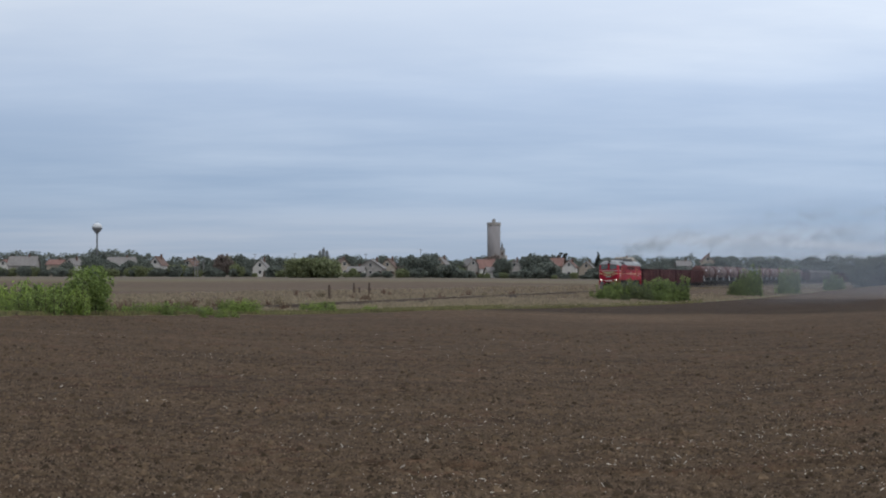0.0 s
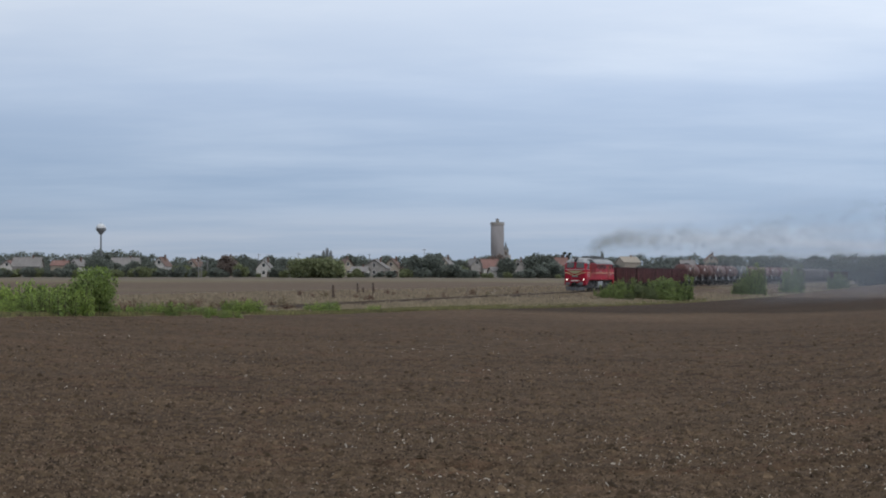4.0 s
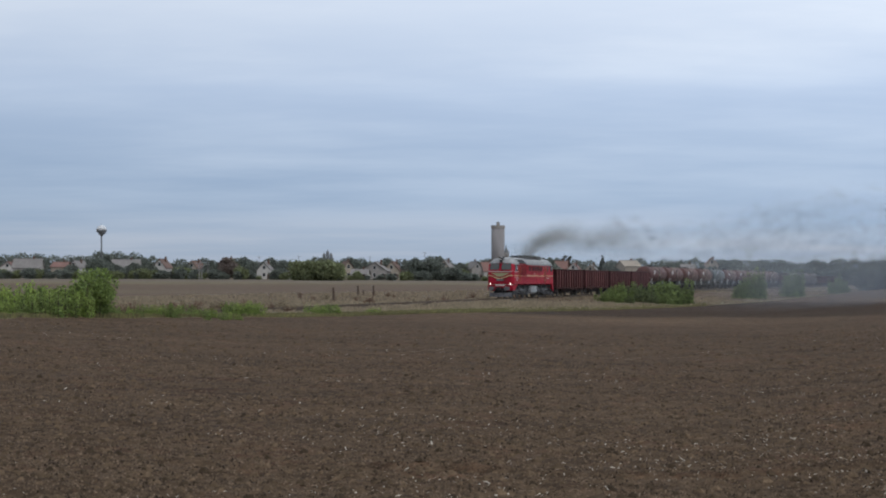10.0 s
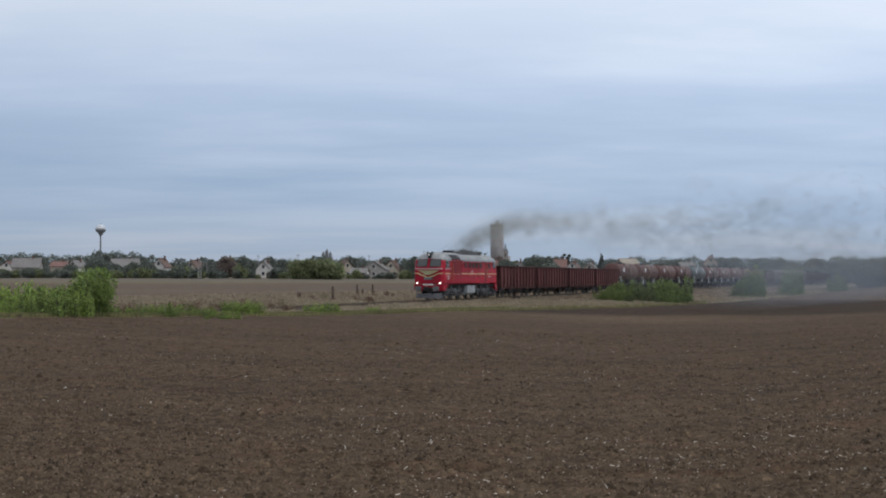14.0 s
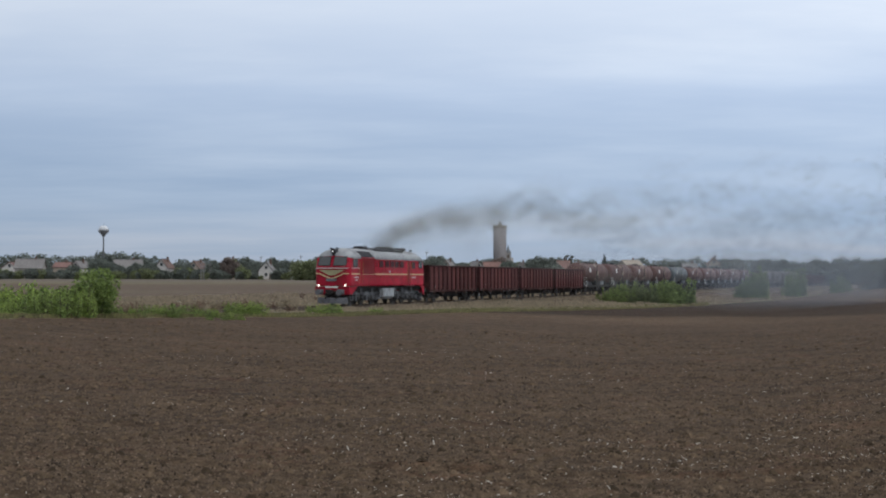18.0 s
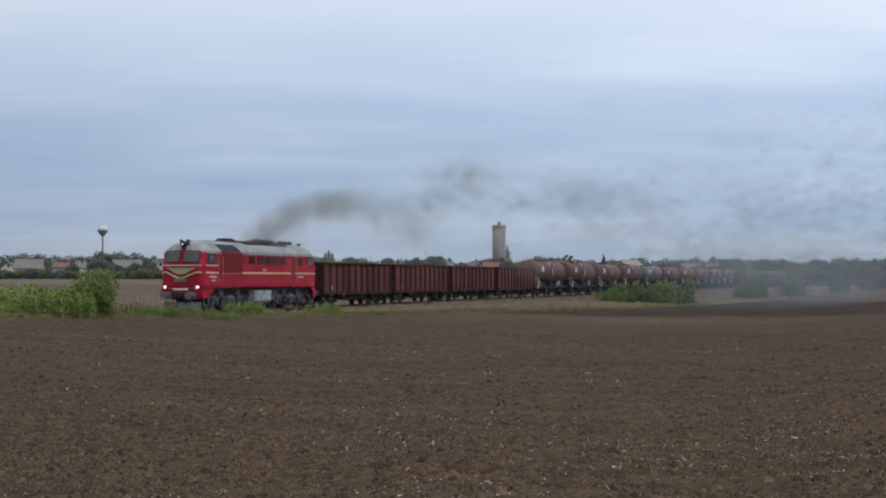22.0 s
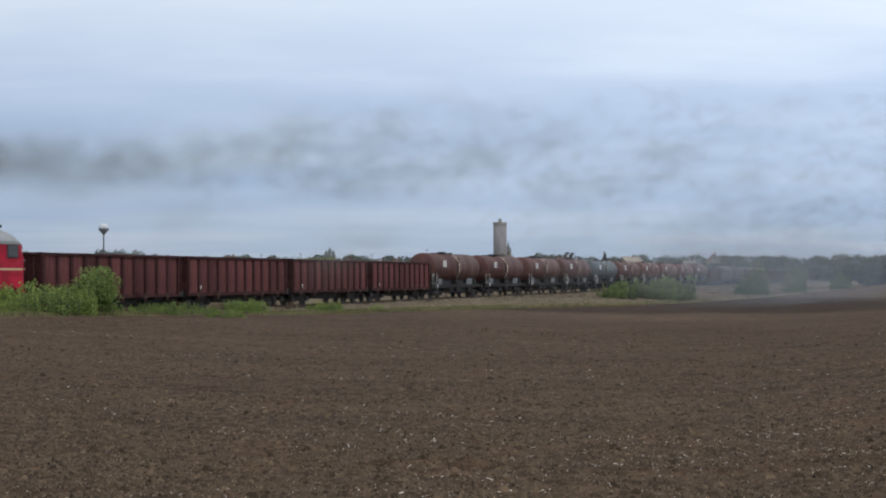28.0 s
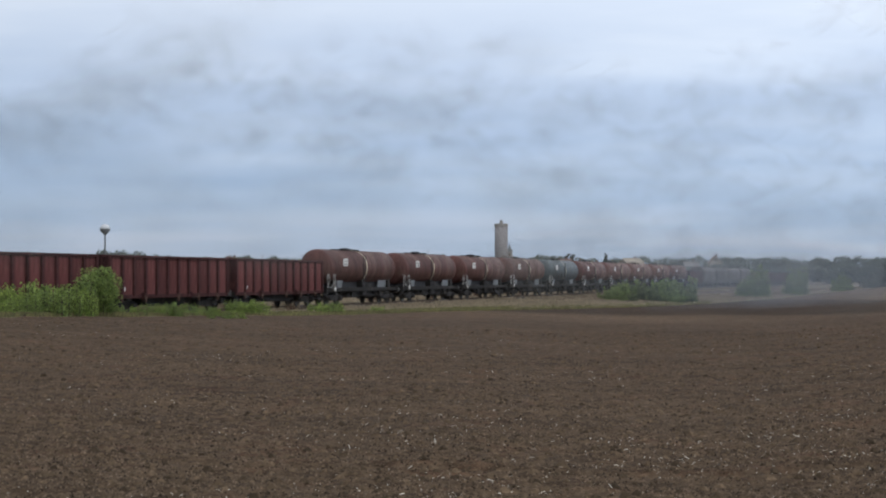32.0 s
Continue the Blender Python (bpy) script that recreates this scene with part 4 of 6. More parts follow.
def locomotive():
    w = thing("diesel_locomotive")
    body = part("body", rings([plan_outline(hx, hy, 0.32, z, 0.14) for hx, hy, z in ((8.0, 1.44, 1.50), (8.05, 1.475, 1.60), (8.05, 1.475, 2.95), (7.80, 1.46, 3.62), (7.76, 1.44, 3.68))]), M["red"], w, "glossy red painted car body", smooth=False)
    roof = part("roof", rings([plan_outline(hx, hy, c, z, 0.1) for hx, hy, c, z in ((7.80, 1.465, 0.34, 3.66), (7.75, 1.44, 0.4, 3.80), (7.62, 1.31, 0.5, 4.03), (7.40, 1.10, 0.6, 4.22), (7.08, 0.80, 0.6, 4.36), (6.7, 0.42, 0.4, 4.44), (6.3, 0.12, 0.1, 4.46))]), M["roof_grey"], w, "dusty light grey domed roof", smooth=True)
    part("frame_beam", box(-7.9, 7.9, -1.2, 1.2, 1.12, 1.45), M["under"], w)
    # nose and tail: windscreens, trim, lamps
    for sign in (-1, 1):
        turn = 0 if sign < 0 else math.pi
        for y0, y1 in ((-1.16, -0.17), (0.17, 1.16)):
            z0, z1 = 3.10, 3.76
            pts = [(front_x(y0, z0), y0, z0), (front_x(y1, z0), y1, z0), (front_x(y1 * 0.98, z1), y1 * 0.97, z1), (front_x(y0 * 0.98, z1), y0 * 0.97, z1)]
            c = sum((Vector(p_) for p_ in pts), Vector()) / 4
            place("windscreen_frame", f"screen_frame_{y0}", lambda: plate([c + (Vector(p_) - c) * 1.09 + Vector((-0.012, 0, 0)) for p_ in pts], (0.05, 0, 0)), M["rubber"], w, 0, 0, 0, turn)
            place("windscreen", f"screen_{y0}", lambda: plate([Vector(p_) + Vector((-0.022, 0, 0)) for p_ in pts], (0.03, 0, 0)), M["glass"], w, 0, 0, 0, turn, label="dark divided windscreen pane")
        place("brow", "brow", lambda: plate([(front_x(y, z) - 0.005, y, z) for y, z in [(-1.36, 3.4), (-1.36, 3.66)] + [(y, 3.83 - 0.12 * (y / 1.25) ** 2) for y in np.linspace(-1.25, 1.25, 13)] + [(1.36, 3.66), (1.36, 3.4)]], (0.4, 0, 0)), M["red"], w, 0, 0, 0, turn, label="narrow red arched brow over the windscreen")
        place("nose_trim", "nose_trim", lambda: nose_strip([(y, 2.88) for y in np.linspace(-1.36, 1.36, 13)], 0.03, 0.07), M["pale_strip"], w, 0, 0, 0, turn, label="light trim strip below the windscreen")
        dip = lambda y: 2.47 - 0.40 * max(0.0, 1 - abs(y) / 1.02) ** 0.85 - 0.05 * max(0.0, abs(y) - 1.02)
        place("nose_chevron", "nose_chevron", lambda: plate([(front_x(y, 2.7) - 0.014, y, 2.74) for y in np.linspace(-1.1, 1.1, 13)] + [(front_x(y, 2.5) - 0.014, y, z) for y, z in ((0.72, 2.58), (0.36, 2.40), (0.2, 2.33), (-0.2, 2.33), (-0.36, 2.40), (-0.72, 2.58))], (0.04, 0, 0)), M["chevron"], w, 0, 0, 0, turn, label="faded cream chevron on the nose")
        place("nose_stripe", "nose_stripe", lambda: nose_strip([(y, dip(y)) for y in np.linspace(-1.4, 1.4, 29)], 0.02, 0.085), M["cream"], w, 0, 0, 0, turn, label="curved cream stripe on the nose")
        place("nose_plate", "nose_plate", lambda: nose_strip([(y, 1.98) for y in np.linspace(-0.42, 0.42, 5)], 0.03, 0.2), M["plough"], w, 0, 0, 0, turn, label="grey plate on the nose")
        for q, (ya, yb) in enumerate(((-0.5, -0.28), (-0.24, -0.02), (0.06, 0.26), (0.3, 0.5))):
            place("number_bar", f"number_bar_{q}", lambda: nose_strip([(ya, 1.42), (yb, 1.42)], 0.03, 0.13), M["white"], w, 0, 0, 0, turn)
        for y in (-1.12, 1.12):
            place("headlight_rim", "headlight_rim", lambda: lathe([(0.15, 0.0), (0.16, -0.1), (0.12, -0.11), (0.11, -0.03)], 18, "X"), M["red"], w, sign * 8.06 + (0 if sign < 0 else 0), y, 1.56, turn)
            place("headlight", "headlight_lit" if sign < 0 else "tail_lamp", lambda: lathe([(0.02, -0.08), (0.06, -0.075), (0.085, -0.04), (0.085, 0.05)], 16, "X"), M["headlight"] if sign < 0 else M["glass"], w, sign * 8.06, y, 1.56, turn, label="lit white headlight" if sign < 0 else "unlit red tail lamp")
        place("apron", "apron", lambda: plate([(-8.02, -1.45, 1.45), (-8.02, -1.45, 0.88), (-8.02, -0.72, 0.80), (-8.02, -0.55, 1.12), (-8.02, 0.55, 1.12), (-8.02, 0.72, 0.80), (-8.02, 1.45, 0.88), (-8.02, 1.45, 1.45)], (0.12, 0, 0)), M["red"], w, 0, 0, 0, turn)
        for y in (-1.44, 1.38):
            place("side_skirt", "side_skirt", lambda: plate([(-8.0, 0, 1.45), (-8.0, 0, 0.86), (-7.55, 0, 0.86), (-7.0, 0, 1.18), (-6.5, 0, 1.45)], (0, 0.06, 0)), M["red"], w, 0 if sign < 0 else 0, y, 0, 0) if sign < 0 else place("side_skirt", "side_skirt_back", lambda: plate([(8.0, 0, 1.45), (8.0, 0, 0.7), (7.8, 0, 0.7), (7.45, 0, 1.3), (7.2, 0, 1.45)], (0, 0.06, 0)), M["red"], w, 0, y, 0, 0)
        place("plough", "plough", lambda: rings([[(-8.35, 0, z0), (-8.0, -1.25, z0), (-7.85, -1.25, z0), (-8.1, 0, z0), (-7.85, 1.25, z0), (-8.0, 1.25, z0)] for z0 in (0.16, 0.62)]), M["plough"], w, 0, 0, 0, turn, label="dirty grey snow plough blade")
        place("coupler", "coupler", lambda: add_box(box(-8.75, -8.0, -0.16, 0.16, 0.92, 1.18, 0.04), -8.78, -8.6, -0.26, 0.26, 0.86, 1.24, 0.05), M["under"], w, 0, 0, 0, turn, label="heavy cast coupler")
        for y in (-0.875, 0.875):
            place("buffer", "buffer", buffer_mesh, M["plough"], w, sign * (LOCO / 2 - 0.56), y, 1.05, 0 if sign > 0 else math.pi, label="round steel buffer")
        for y in (-0.45, 0.45):
            place("brake_hose", "brake_hose", lambda: tube([(-8.05, 0, 0.98), (-8.25, 0, 0.9), (-8.3, 0, 0.65), (-8.2, 0, 0.5)], 0.03), M["rubber"], w, 0, y, 0, turn)
        for y in (-1.35, 1.35):
            place("cab_step", "cab_step", lambda: tube([(-7.7, 0, 0.95), (-7.7, 0, 0.42), (-7.2, 0, 0.42), (-7.2, 0, 0.95)], 0.03), M["plough"], w, 0, y, 0, turn)
    # roof lamp and horns over the leading cab
    part("roof_lamp_housing", add_box(lathe([(0.10, -7.98), (0.17, -7.96), (0.18, -7.75), (0.15, -7.4), (0.05, -7.2)], 16, "X"), -7.85, -7.45, -0.12, 0.12, -0.35, 0.0), M["soot"], w).location.z = 4.20
    part("roof_lamp", lathe([(0.02, -8.0), (0.05, -7.99), (0.07, -7.95)], 16, "X"), M["roof_light"], w, "lit white roof headlight").location.z = 4.18
    for y in (-0.25, 0.22):
        place("horn", "horn", lambda: lathe([(0.085, -0.16), (0.045, -0.06), (0.03, 0.16), (0.04, 0.2)], 12, "X"), M["soot"], w, -7.65, y, 4.40)
        place("horn_post", "horn_post", lambda: rod((0, 0, -0.3), (0, 0, 0.02), 0.03), M["soot"], w, -7.6, y, 4.38)
    part("rear_roof_lamp", lathe([(0.1, 6.6), (0.2, 6.75), (0.2, 7.1), (0.05, 7.12)], 14, "X"), M["soot"], w).location.z = 4.30
    part("rear_horn", add_rod(rod((7.1, -0.5, 4.2), (7.1, -0.5, 4.5), 0.03), (6.95, -0.5, 4.5), (7.35, -0.5, 4.52), 0.08, 10), M["soot"], w)
    # roof equipment
    part("fan_hatch", add_box(box(-3.25, -2.05, -0.5, 0.5, 4.30, 4.60, 0.08), -3.1, -2.2, -0.4, 0.4, 4.60, 4.68, 0.03), M["soot"], w, "raised dark cooling fan hatch")
    part("engine_hatch", rings([plan_outline(hx, hy, 0.2, z) for hx, hy, z in ((3.15, 0.98, 4.22), (3.1, 0.9, 4.42), (2.9, 0.65, 4.54), (2.6, 0.35, 4.58))]), M["soot"], w, "long soot-blackened engine hatch").location.x = 1.35
    part("roof_walkway", box(-5.4, -3.3, -0.15, 0.15, 4.40, 4.48, 0.02), M["soot"], w, "narrow sooty roof walkway")
    part("silencer_cover", rings([plan_outline(hx, hy, 0.25, z) for hx, hy, z in ((1.0, 0.6, 4.5), (0.95, 0.55, 4.68), (0.7, 0.35, 4.74))]), M["soot"], w).location.x = 2.35
    part("exhaust_stack", lathe([(0.3, 4.5), (0.3, 4.66), (0.34, 4.66), (0.34, 4.70), (0.25, 4.70), (0.25, 4.6)], 16), M["soot"], w, "short black exhaust stack").location = (1.95, 0, 0.06)
    for x in (4.7, 5.45, 6.15):
        place("roof_vent", "roof_vent", lambda: lathe([(0.16, 0), (0.16, 0.1), (0.24, 0.12), (0.22, 0.24), (0.06, 0.28)], 14), M["soot"], w, x, -0.2, 4.42)
    for x in (-6.0, -3.3, 3.2):
        place("roof_seam", "roof_seam", lambda: rings([[(x_, 1.465, 3.7), (x_, 1.325, 4.04), (x_, 1.12, 4.23), (x_, 0.82, 4.37), (x_, 0.3, 4.46), (x_, -0.3, 4.46), (x_, -0.82, 4.37), (x_, -1.12, 4.23), (x_, -1.325, 4.04), (x_, -1.465, 3.7)] for x_ in (-0.03, 0.03)], cap=False), M["soot"], w, x, 0, 0.008)
    for sign in (-1, 1):
        y = sign * 1.475
        out = lambda d: (y - d, y + 0.01) if sign < 0 else (y - 0.01, y + d)
        # sloping louvre in the roof and the large shutter below it
        part("roof_louvre", plate([(-5.75, sign * 1.45, 3.76), (-3.25, sign * 1.45, 3.76), (-3.75, sign * 1.16, 4.19), (-6.05, sign * 1.16, 4.19)], (0, sign * 0.03, 0.03)), M["soot"], w, "black air intake louvre in the roof")
        for b in range(13):
            place("shutter_slat", f"shutter_slat_{sign}", lambda: box(-1.25, 1.25, *out(0.04), 0, 0.07), M["louvre"], w, -4.5, 0, 2.42 + b * 0.098)
        part("shutter_frame", add_box(add_box(box(-5.83, -5.76, *out(0.05), 2.36, 3.72), -3.25, -3.18, *out(0.05), 2.36, 3.72), -5.83, -3.18, *out(0.05), 3.68, 3.74), M["red"], w)
        for x0, x1 in ((-2.3, -1.35), (-1.08, -0.1), (0.05, 0.93), (1.08, 1.97), (2.12, 3.1)):
            c, hw = (x0 + x1) / 2, (x1 - x0) / 2
            frame_ = place("window_frame", f"side_frame_{sign}", lambda: box(-0.46, 0.46, *out(0.02), 2.97, 3.55, 0.01), M["louvre"], w, c)
            place("window_pane", f"side_pane_{sign}", lambda: box(-0.40, 0.40, *out(0.032), 3.03, 3.49, 0.01), M["side_glass"], w, c, label="dark square engine-room window")
        for cx in (-7.0, 7.0):
            place("cab_window_frame", f"cab_frame_{sign}", lambda: box(-0.44, 0.44, *out(0.02), 2.96, 3.60, 0.02), M["rubber"], w, cx)
            place("cab_window", f"cab_pane_{sign}", lambda: box(-0.38, 0.38, *out(0.034), 3.01, 3.55, 0.02), M["glass"], w, cx, label="dark sliding cab window")
        part("tail_window", box(4.95, 5.75, *out(0.03), 2.95, 3.5, 0.02), M["side_glass"], w, "dark side window")
        for x in (-6.1, 4.0):
            door = part("cab_door", box(x - 0.02 if x < 0 else x, x + (0.32 if x < 0 else 0.6), *out(0.02), 1.62, 3.6, 0.01), M["louvre"] if x > 0 else M["red"], w, "narrow red side door")
            for dx in (-0.12, 0.46 if x < 0 else 0.75):
                part("handrail", rod((x + dx, y + sign * 0.06, 1.75), (x + dx, y + sign * 0.06, 3.45), 0.014), M["yellow"], w, "yellow vertical handrail")
        part("side_stripe", box(-7.7, 7.75, *out(0.012), 2.385, 2.485), M["cream"], w, "cream waistline stripe")
        part("lower_line", box(-5.9, 7.6, *out(0.01), 2.16, 2.19), M["louvre"], w)
        part("upper_trim", box(-7.75, -5.9, *out(0.014), 2.86, 2.92), M["pale_strip"], w)
        part("eave", box(-7.6, 7.6, *out(0.03), 3.62, 3.68), M["roof_grey"], w)
        for x in (-2.75,):
            part("round_vent", lathe([(0.17, 0), (0.17, 0.03), (0.1, 0.04)], 14, "Y"), M["louvre"], w).location = (x, y if sign > 0 else y - 0.035, 3.2)
        for q, (xa, xb, z) in enumerate(((-7.25, -6.35, 2.14), (-7.0, -6.45, 1.92), (5.0, 5.9, 2.14))):
            part("text_bar", box(xa, xb, *out(0.012), z, z + 0.09), M["pale_strip"], w)
        part("badge", plate([(-0.3, y if sign < 0 else y - 0.01, 2.72), (0.3, y if sign < 0 else y - 0.01, 2.72), (0.0, y if sign < 0 else y - 0.01, 2.5)], (0, sign * 0.015, 0)), M["roof_grey"], w)
        part("sill_pipe", rod((-6.6, sign * 1.3, 1.36), (6.9, sign * 1.3, 1.36), 0.05), M["under"], w)
        for x in (-5.5, -3.3, 3.2, 5.3):
            place("sand_box", f"sand_box", lambda: box(-0.22, 0.22, -0.12, 0.12, 1.0, 1.42, 0.03), M["bogie_grey"], w, x, sign * 1.2)
    part("fuel_tank", add_box(rings([[(x, -1.36, 1.3), (x, -1.36, 0.62), (x, -1.1, 0.42), (x, 1.1, 0.42), (x, 1.36, 0.62), (x, 1.36, 1.3)] for x in (-1.25, 1.25)]), -0.4, 0.4, -1.4, 1.4, 0.7, 1.1), M["fuel"], w, "light grey fuel tank under the frame")
    for x in (-1.75, 1.7):
        part("air_reservoir", add_rod(rod((x, -1.3, 0.75), (x, 1.3, 0.75), 0.2, 14), (x + 0.1, -1.3, 1.15), (x + 0.1, 1.3, 1.15), 0.14, 12), M["bogie_grey"], w)
    for pivot in (-4.33, 4.33):
        def loco_bogie():
            bm = bmesh.new()
            for sign in (-1, 1):
                y0, y1 = sign * 0.96, sign * 1.1
                add_box(bm, -3.0, 3.0, min(y0, y1), max(y0, y1), 0.78, 1.06, 0.03)
                for x in (-2.1, 0, 2.1):
                    add_box(bm, x - 0.2, x + 0.2, sign * 1.02, sign * 1.3, 0.36, 0.72, 0.04)
                    add_box(bm, x - 0.32, x - 0.24, sign * 0.98, sign * 1.14, 0.4, 0.85)
                    add_box(bm, x + 0.24, x + 0.32, sign * 0.98, sign * 1.14, 0.4, 0.85)
                for x in (-1.45, -0.65, 0.65, 1.45):
                    for q in range(5):
                        add_rod(bm, (x, sign * 1.14, 0.42 + q * 0.09), (x, sign * 1.14, 0.47 + q * 0.09), 0.14, 10)
                for x in (-2.7, 2.7):
                    add_rod(bm, (x, sign * 1.05, 0.9), (x, sign * 1.28, 0.9), 0.13, 12)
                add_rod(bm, (-1.0, sign * 1.2, 0.62), (1.0, sign * 1.2, 0.66), 0.03, 6)
            add_box(bm, -2.9, 2.9, -0.9, 0.9, 0.7, 0.95)
            return bm
        place("bogie_frame", "loco_bogie", loco_bogie, M["bogie_grey"], w, pivot, label="dark grey three-axle bogie frame with painted-in highlights")
        for dx in (-2.1, 0, 2.1):
            rolling.append((add_wheelset(w, pivot + dx, loco_wheels, LOCO_WHEEL), LOCO_WHEEL))
    return tagged(w, "red diesel locomotive with grey roof and cream stripe, trailing smoke", "locomotive")


# ---- the train: (thing, distance of its middle behind the leading coupling) ----
train = [(locomotive(), LOCO / 2)]
behind = LOCO
GONDOLA_LABEL = "rust-red ribbed open wagon with scuffed steel sides"
TANK_LABEL = "weathered red-brown tank wagon with a pale belt"


def add_to_train(w, length, label, category, group):
    global behind
    tagged(w, label, category, group)
    train.append((w, behind + length / 2))
    behind += length
    return w


for q in range(4):
    w = add_to_train(gondola(), GON, GONDOLA_LABEL + (", heaped with dark scrap" if q in (0, 1) else ""), "wagon", "open wagons in the train")
    if q in (0, 1):
        place("load", "scrap_load", heap_mesh, M["scrap"], w, label="low heap of dark scrap")
for q in range(10):
    grey_one = q == 4
    add_to_train(tanker("tank_grey" if grey_one else "tank_red", "grey" if grey_one else "red"), TANK, "weathered grey-green tank wagon with a pale belt" if grey_one else TANK_LABEL, "wagon", "tank wagons in the train")
add_to_train(gondola(), GON, GONDOLA_LABEL, "wagon", "open wagons in the train")
for q in range(4):
    add_to_train(hopper(), 15.0, "dusty grey covered hopper wagon with rounded roof", "wagon", "hopper wagons in the train")
for q in range(4):
    add_to_train(gondola(), GON, GONDOLA_LABEL, "wagon", "open wagons in the train")


# ---- plants ----
def scatter_leaves(lobes, count, size, seed, flat=0.0, round_=0.55):
    """Folded leaves or leaf clumps spread through lobes (centre, radii), denser towards their skins."""
    rng = np.random.default_rng(seed)
    weight = np.array([l[3] * l[4] * l[5] for l in lobes])
    pick = rng.choice(len(lobes), count, p=weight / weight.sum())
    L = np.array(lobes)[pick]
    d = rng.normal(size=(count, 3))
    d /= np.linalg.norm(d, axis=1)[:, None]
    r = rng.uniform(0.3, 1.0, count) ** 0.45 * rng.uniform(0.85, 1.06, count)
    c = L[:, :3] + d * r[:, None] * L[:, 3:6]
    u = rng.normal(size=(count, 3))
    u[:, 2] *= 1 - flat
    u /= np.linalg.norm(u, axis=1)[:, None]
    v = np.cross(u, rng.normal(size=(count, 3)))
    v /= np.linalg.norm(v, axis=1)[:, None]
    w = np.cross(u, v)
    s = (size * rng.uniform(0.6, 1.5, count))[:, None]
    p = np.stack((c - u * s, c + v * s * round_ + w * s * 0.15, c + u * s * 1.05, c - v * s * round_ + w * s * 0.15), 1).reshape(-1, 3)
    f = np.arange(count * 4).reshape(-1, 4)
    faces = np.concatenate((f[:, [0, 1, 2]], f[:, [0, 2, 3]]))
    return p, faces


def leaf_mesh(name, lobes, count, size, mat, seed, flat=0.0):
    p, f = scatter_leaves(lobes, count, size, seed, flat, 0.55 if size < 0.18 else 0.9)
    me = bpy.data.meshes.new(name)
    me.from_pydata(p.tolist(), [], f.tolist())
    me.materials.append(mat)
    return me


def branches(points, r0, seed, spread=0.35):
    """A tapered trunk with limbs that reach to the given crown centres."""
    top = max(p[2] for p in points)
    bm = rod((0, 0, -0.15), (0, 0, top * 0.45), r0, 8, r0 * 0.65)
    add_rod(bm, (0, 0, top * 0.43), (0, 0, top * 0.85), r0 * 0.65, 7, r0 * 0.25)
    for p in points:
        add_rod(bm, (0, 0, top * 0.3), (p[0] * 0.9, p[1] * 0.9, p[2]), r0 * 0.4, 6, r0 * 0.12)
    return bm


def tree_kind(name, h, width, n_lobes, count, size, mat, seed, low=0.25, cone=False, stem="trunk"):
    """A tree of its own height, standing at the origin: trunk with limbs, and a crown with gaps."""
    rnd = random.Random(seed)
    lobes = []
    for q in range(n_lobes):
        z = h * (low + (0.92 - low) * (q + 0.5) / n_lobes)
        share = (1 - (z / h - low) / (1 - low)) if cone else math.sin(math.pi * min(1, max(0.12, (z / h - low * 0.5) / (1.05 - low * 0.5)))) ** 0.7
        reach = width / 2 * share
        a = rnd.uniform(0, 6.28)
        off = reach * rnd.uniform(0.25, 0.6) * (0.15 if cone else 1)
        rr = max(0.12 * width, reach * rnd.uniform(0.5, 0.75)) if not cone else reach * 0.95 + 0.1
        lobes.append((off * math.cos(a), off * math.sin(a), z, rr, rr, rr * rnd.uniform(0.7, 1.0) if not cone else h / n_lobes))
    t = thing(name)
    link_mesh(stem, branches([l[:3] for l in lobes], 0.022 * h + 0.02, seed), M["bark"], t)
    link_data("crown", leaf_mesh("crown", lobes, count, size, mat, seed), None, t)
    return t


def sight(bearing, depth):
    """A place on the ground by its bearing (offset per thousand of depth) and depth."""
    x = bearing / 1000 * depth
    return x, depth, height(x, depth)


used_kinds = {}


def plant(kind, make, bearing, depth, h, turn, label, category, group="", sink=0.05, wide=None):
    """A plant of that kind, scaled to the height h."""
    x, y, z = sight(bearing, depth)
    if kind not in used_kinds:
        ob = make()
        used_kinds[kind] = ob
        ob["tall"] = max(v.co.z for c in ob.children for v in c.data.vertices)
        first = True
    else:
        ob = copy_thing(used_kinds[kind], pose(0, 0, 0))
        first = False
    k = h * 1.12 / used_kinds[kind]["tall"]
    ob.matrix_basis = pose(x, y, z - sink, 0, 0, turn)
    wide_ = wide or rnd.uniform(0.85, 1.35)
    ob.scale = (k * wide_, k * wide_, k)
    return tagged(ob, label, category, group)


rnd = random.Random(11)
weed_kinds = [("weed_a", M["leaf_fresh"], 1), ("weed_b", M["leaf_fresh"], 2), ("weed_c", M["leaf_green"], 3)]


def weed_make(mat, seed, name="weed_clump", count=1000, size=0.04, stalks=20):
    """A clump of upright stalks, each leafy along its length and loose at the tip."""
    def make():
        rr = random.Random(seed)
        lobes, t = [], thing(name)
        stems = bmesh.new()
        for q in range(stalks):
            a, r0 = rr.uniform(0, 6.28), rr.uniform(0.0, 0.5)
            x, y, h = r0 * math.cos(a), r0 * math.sin(a), rr.uniform(0.45, 1.0)
            lean = rr.uniform(0.0, 0.16)
            add_rod(stems, (x, y, -0.1), (x + lean * math.cos(a), y + lean * math.sin(a), h * 0.95), 0.012, 5, 0.004)
            for k_ in range(4):
                f = (k_ + 0.6) / 4
                lobes.append((x + lean * f * math.cos(a), y + lean * f * math.sin(a), h * f, 0.12 * (1.3 - 0.75 * f), 0.12 * (1.3 - 0.75 * f), h * 0.16))
        tagged(link_mesh("stem", stems, M["bark"], t), kind="stuff")
        link_data("leaves", leaf_mesh("leaves", lobes, count, size, mat, seed), None, t)
        return t
    return make


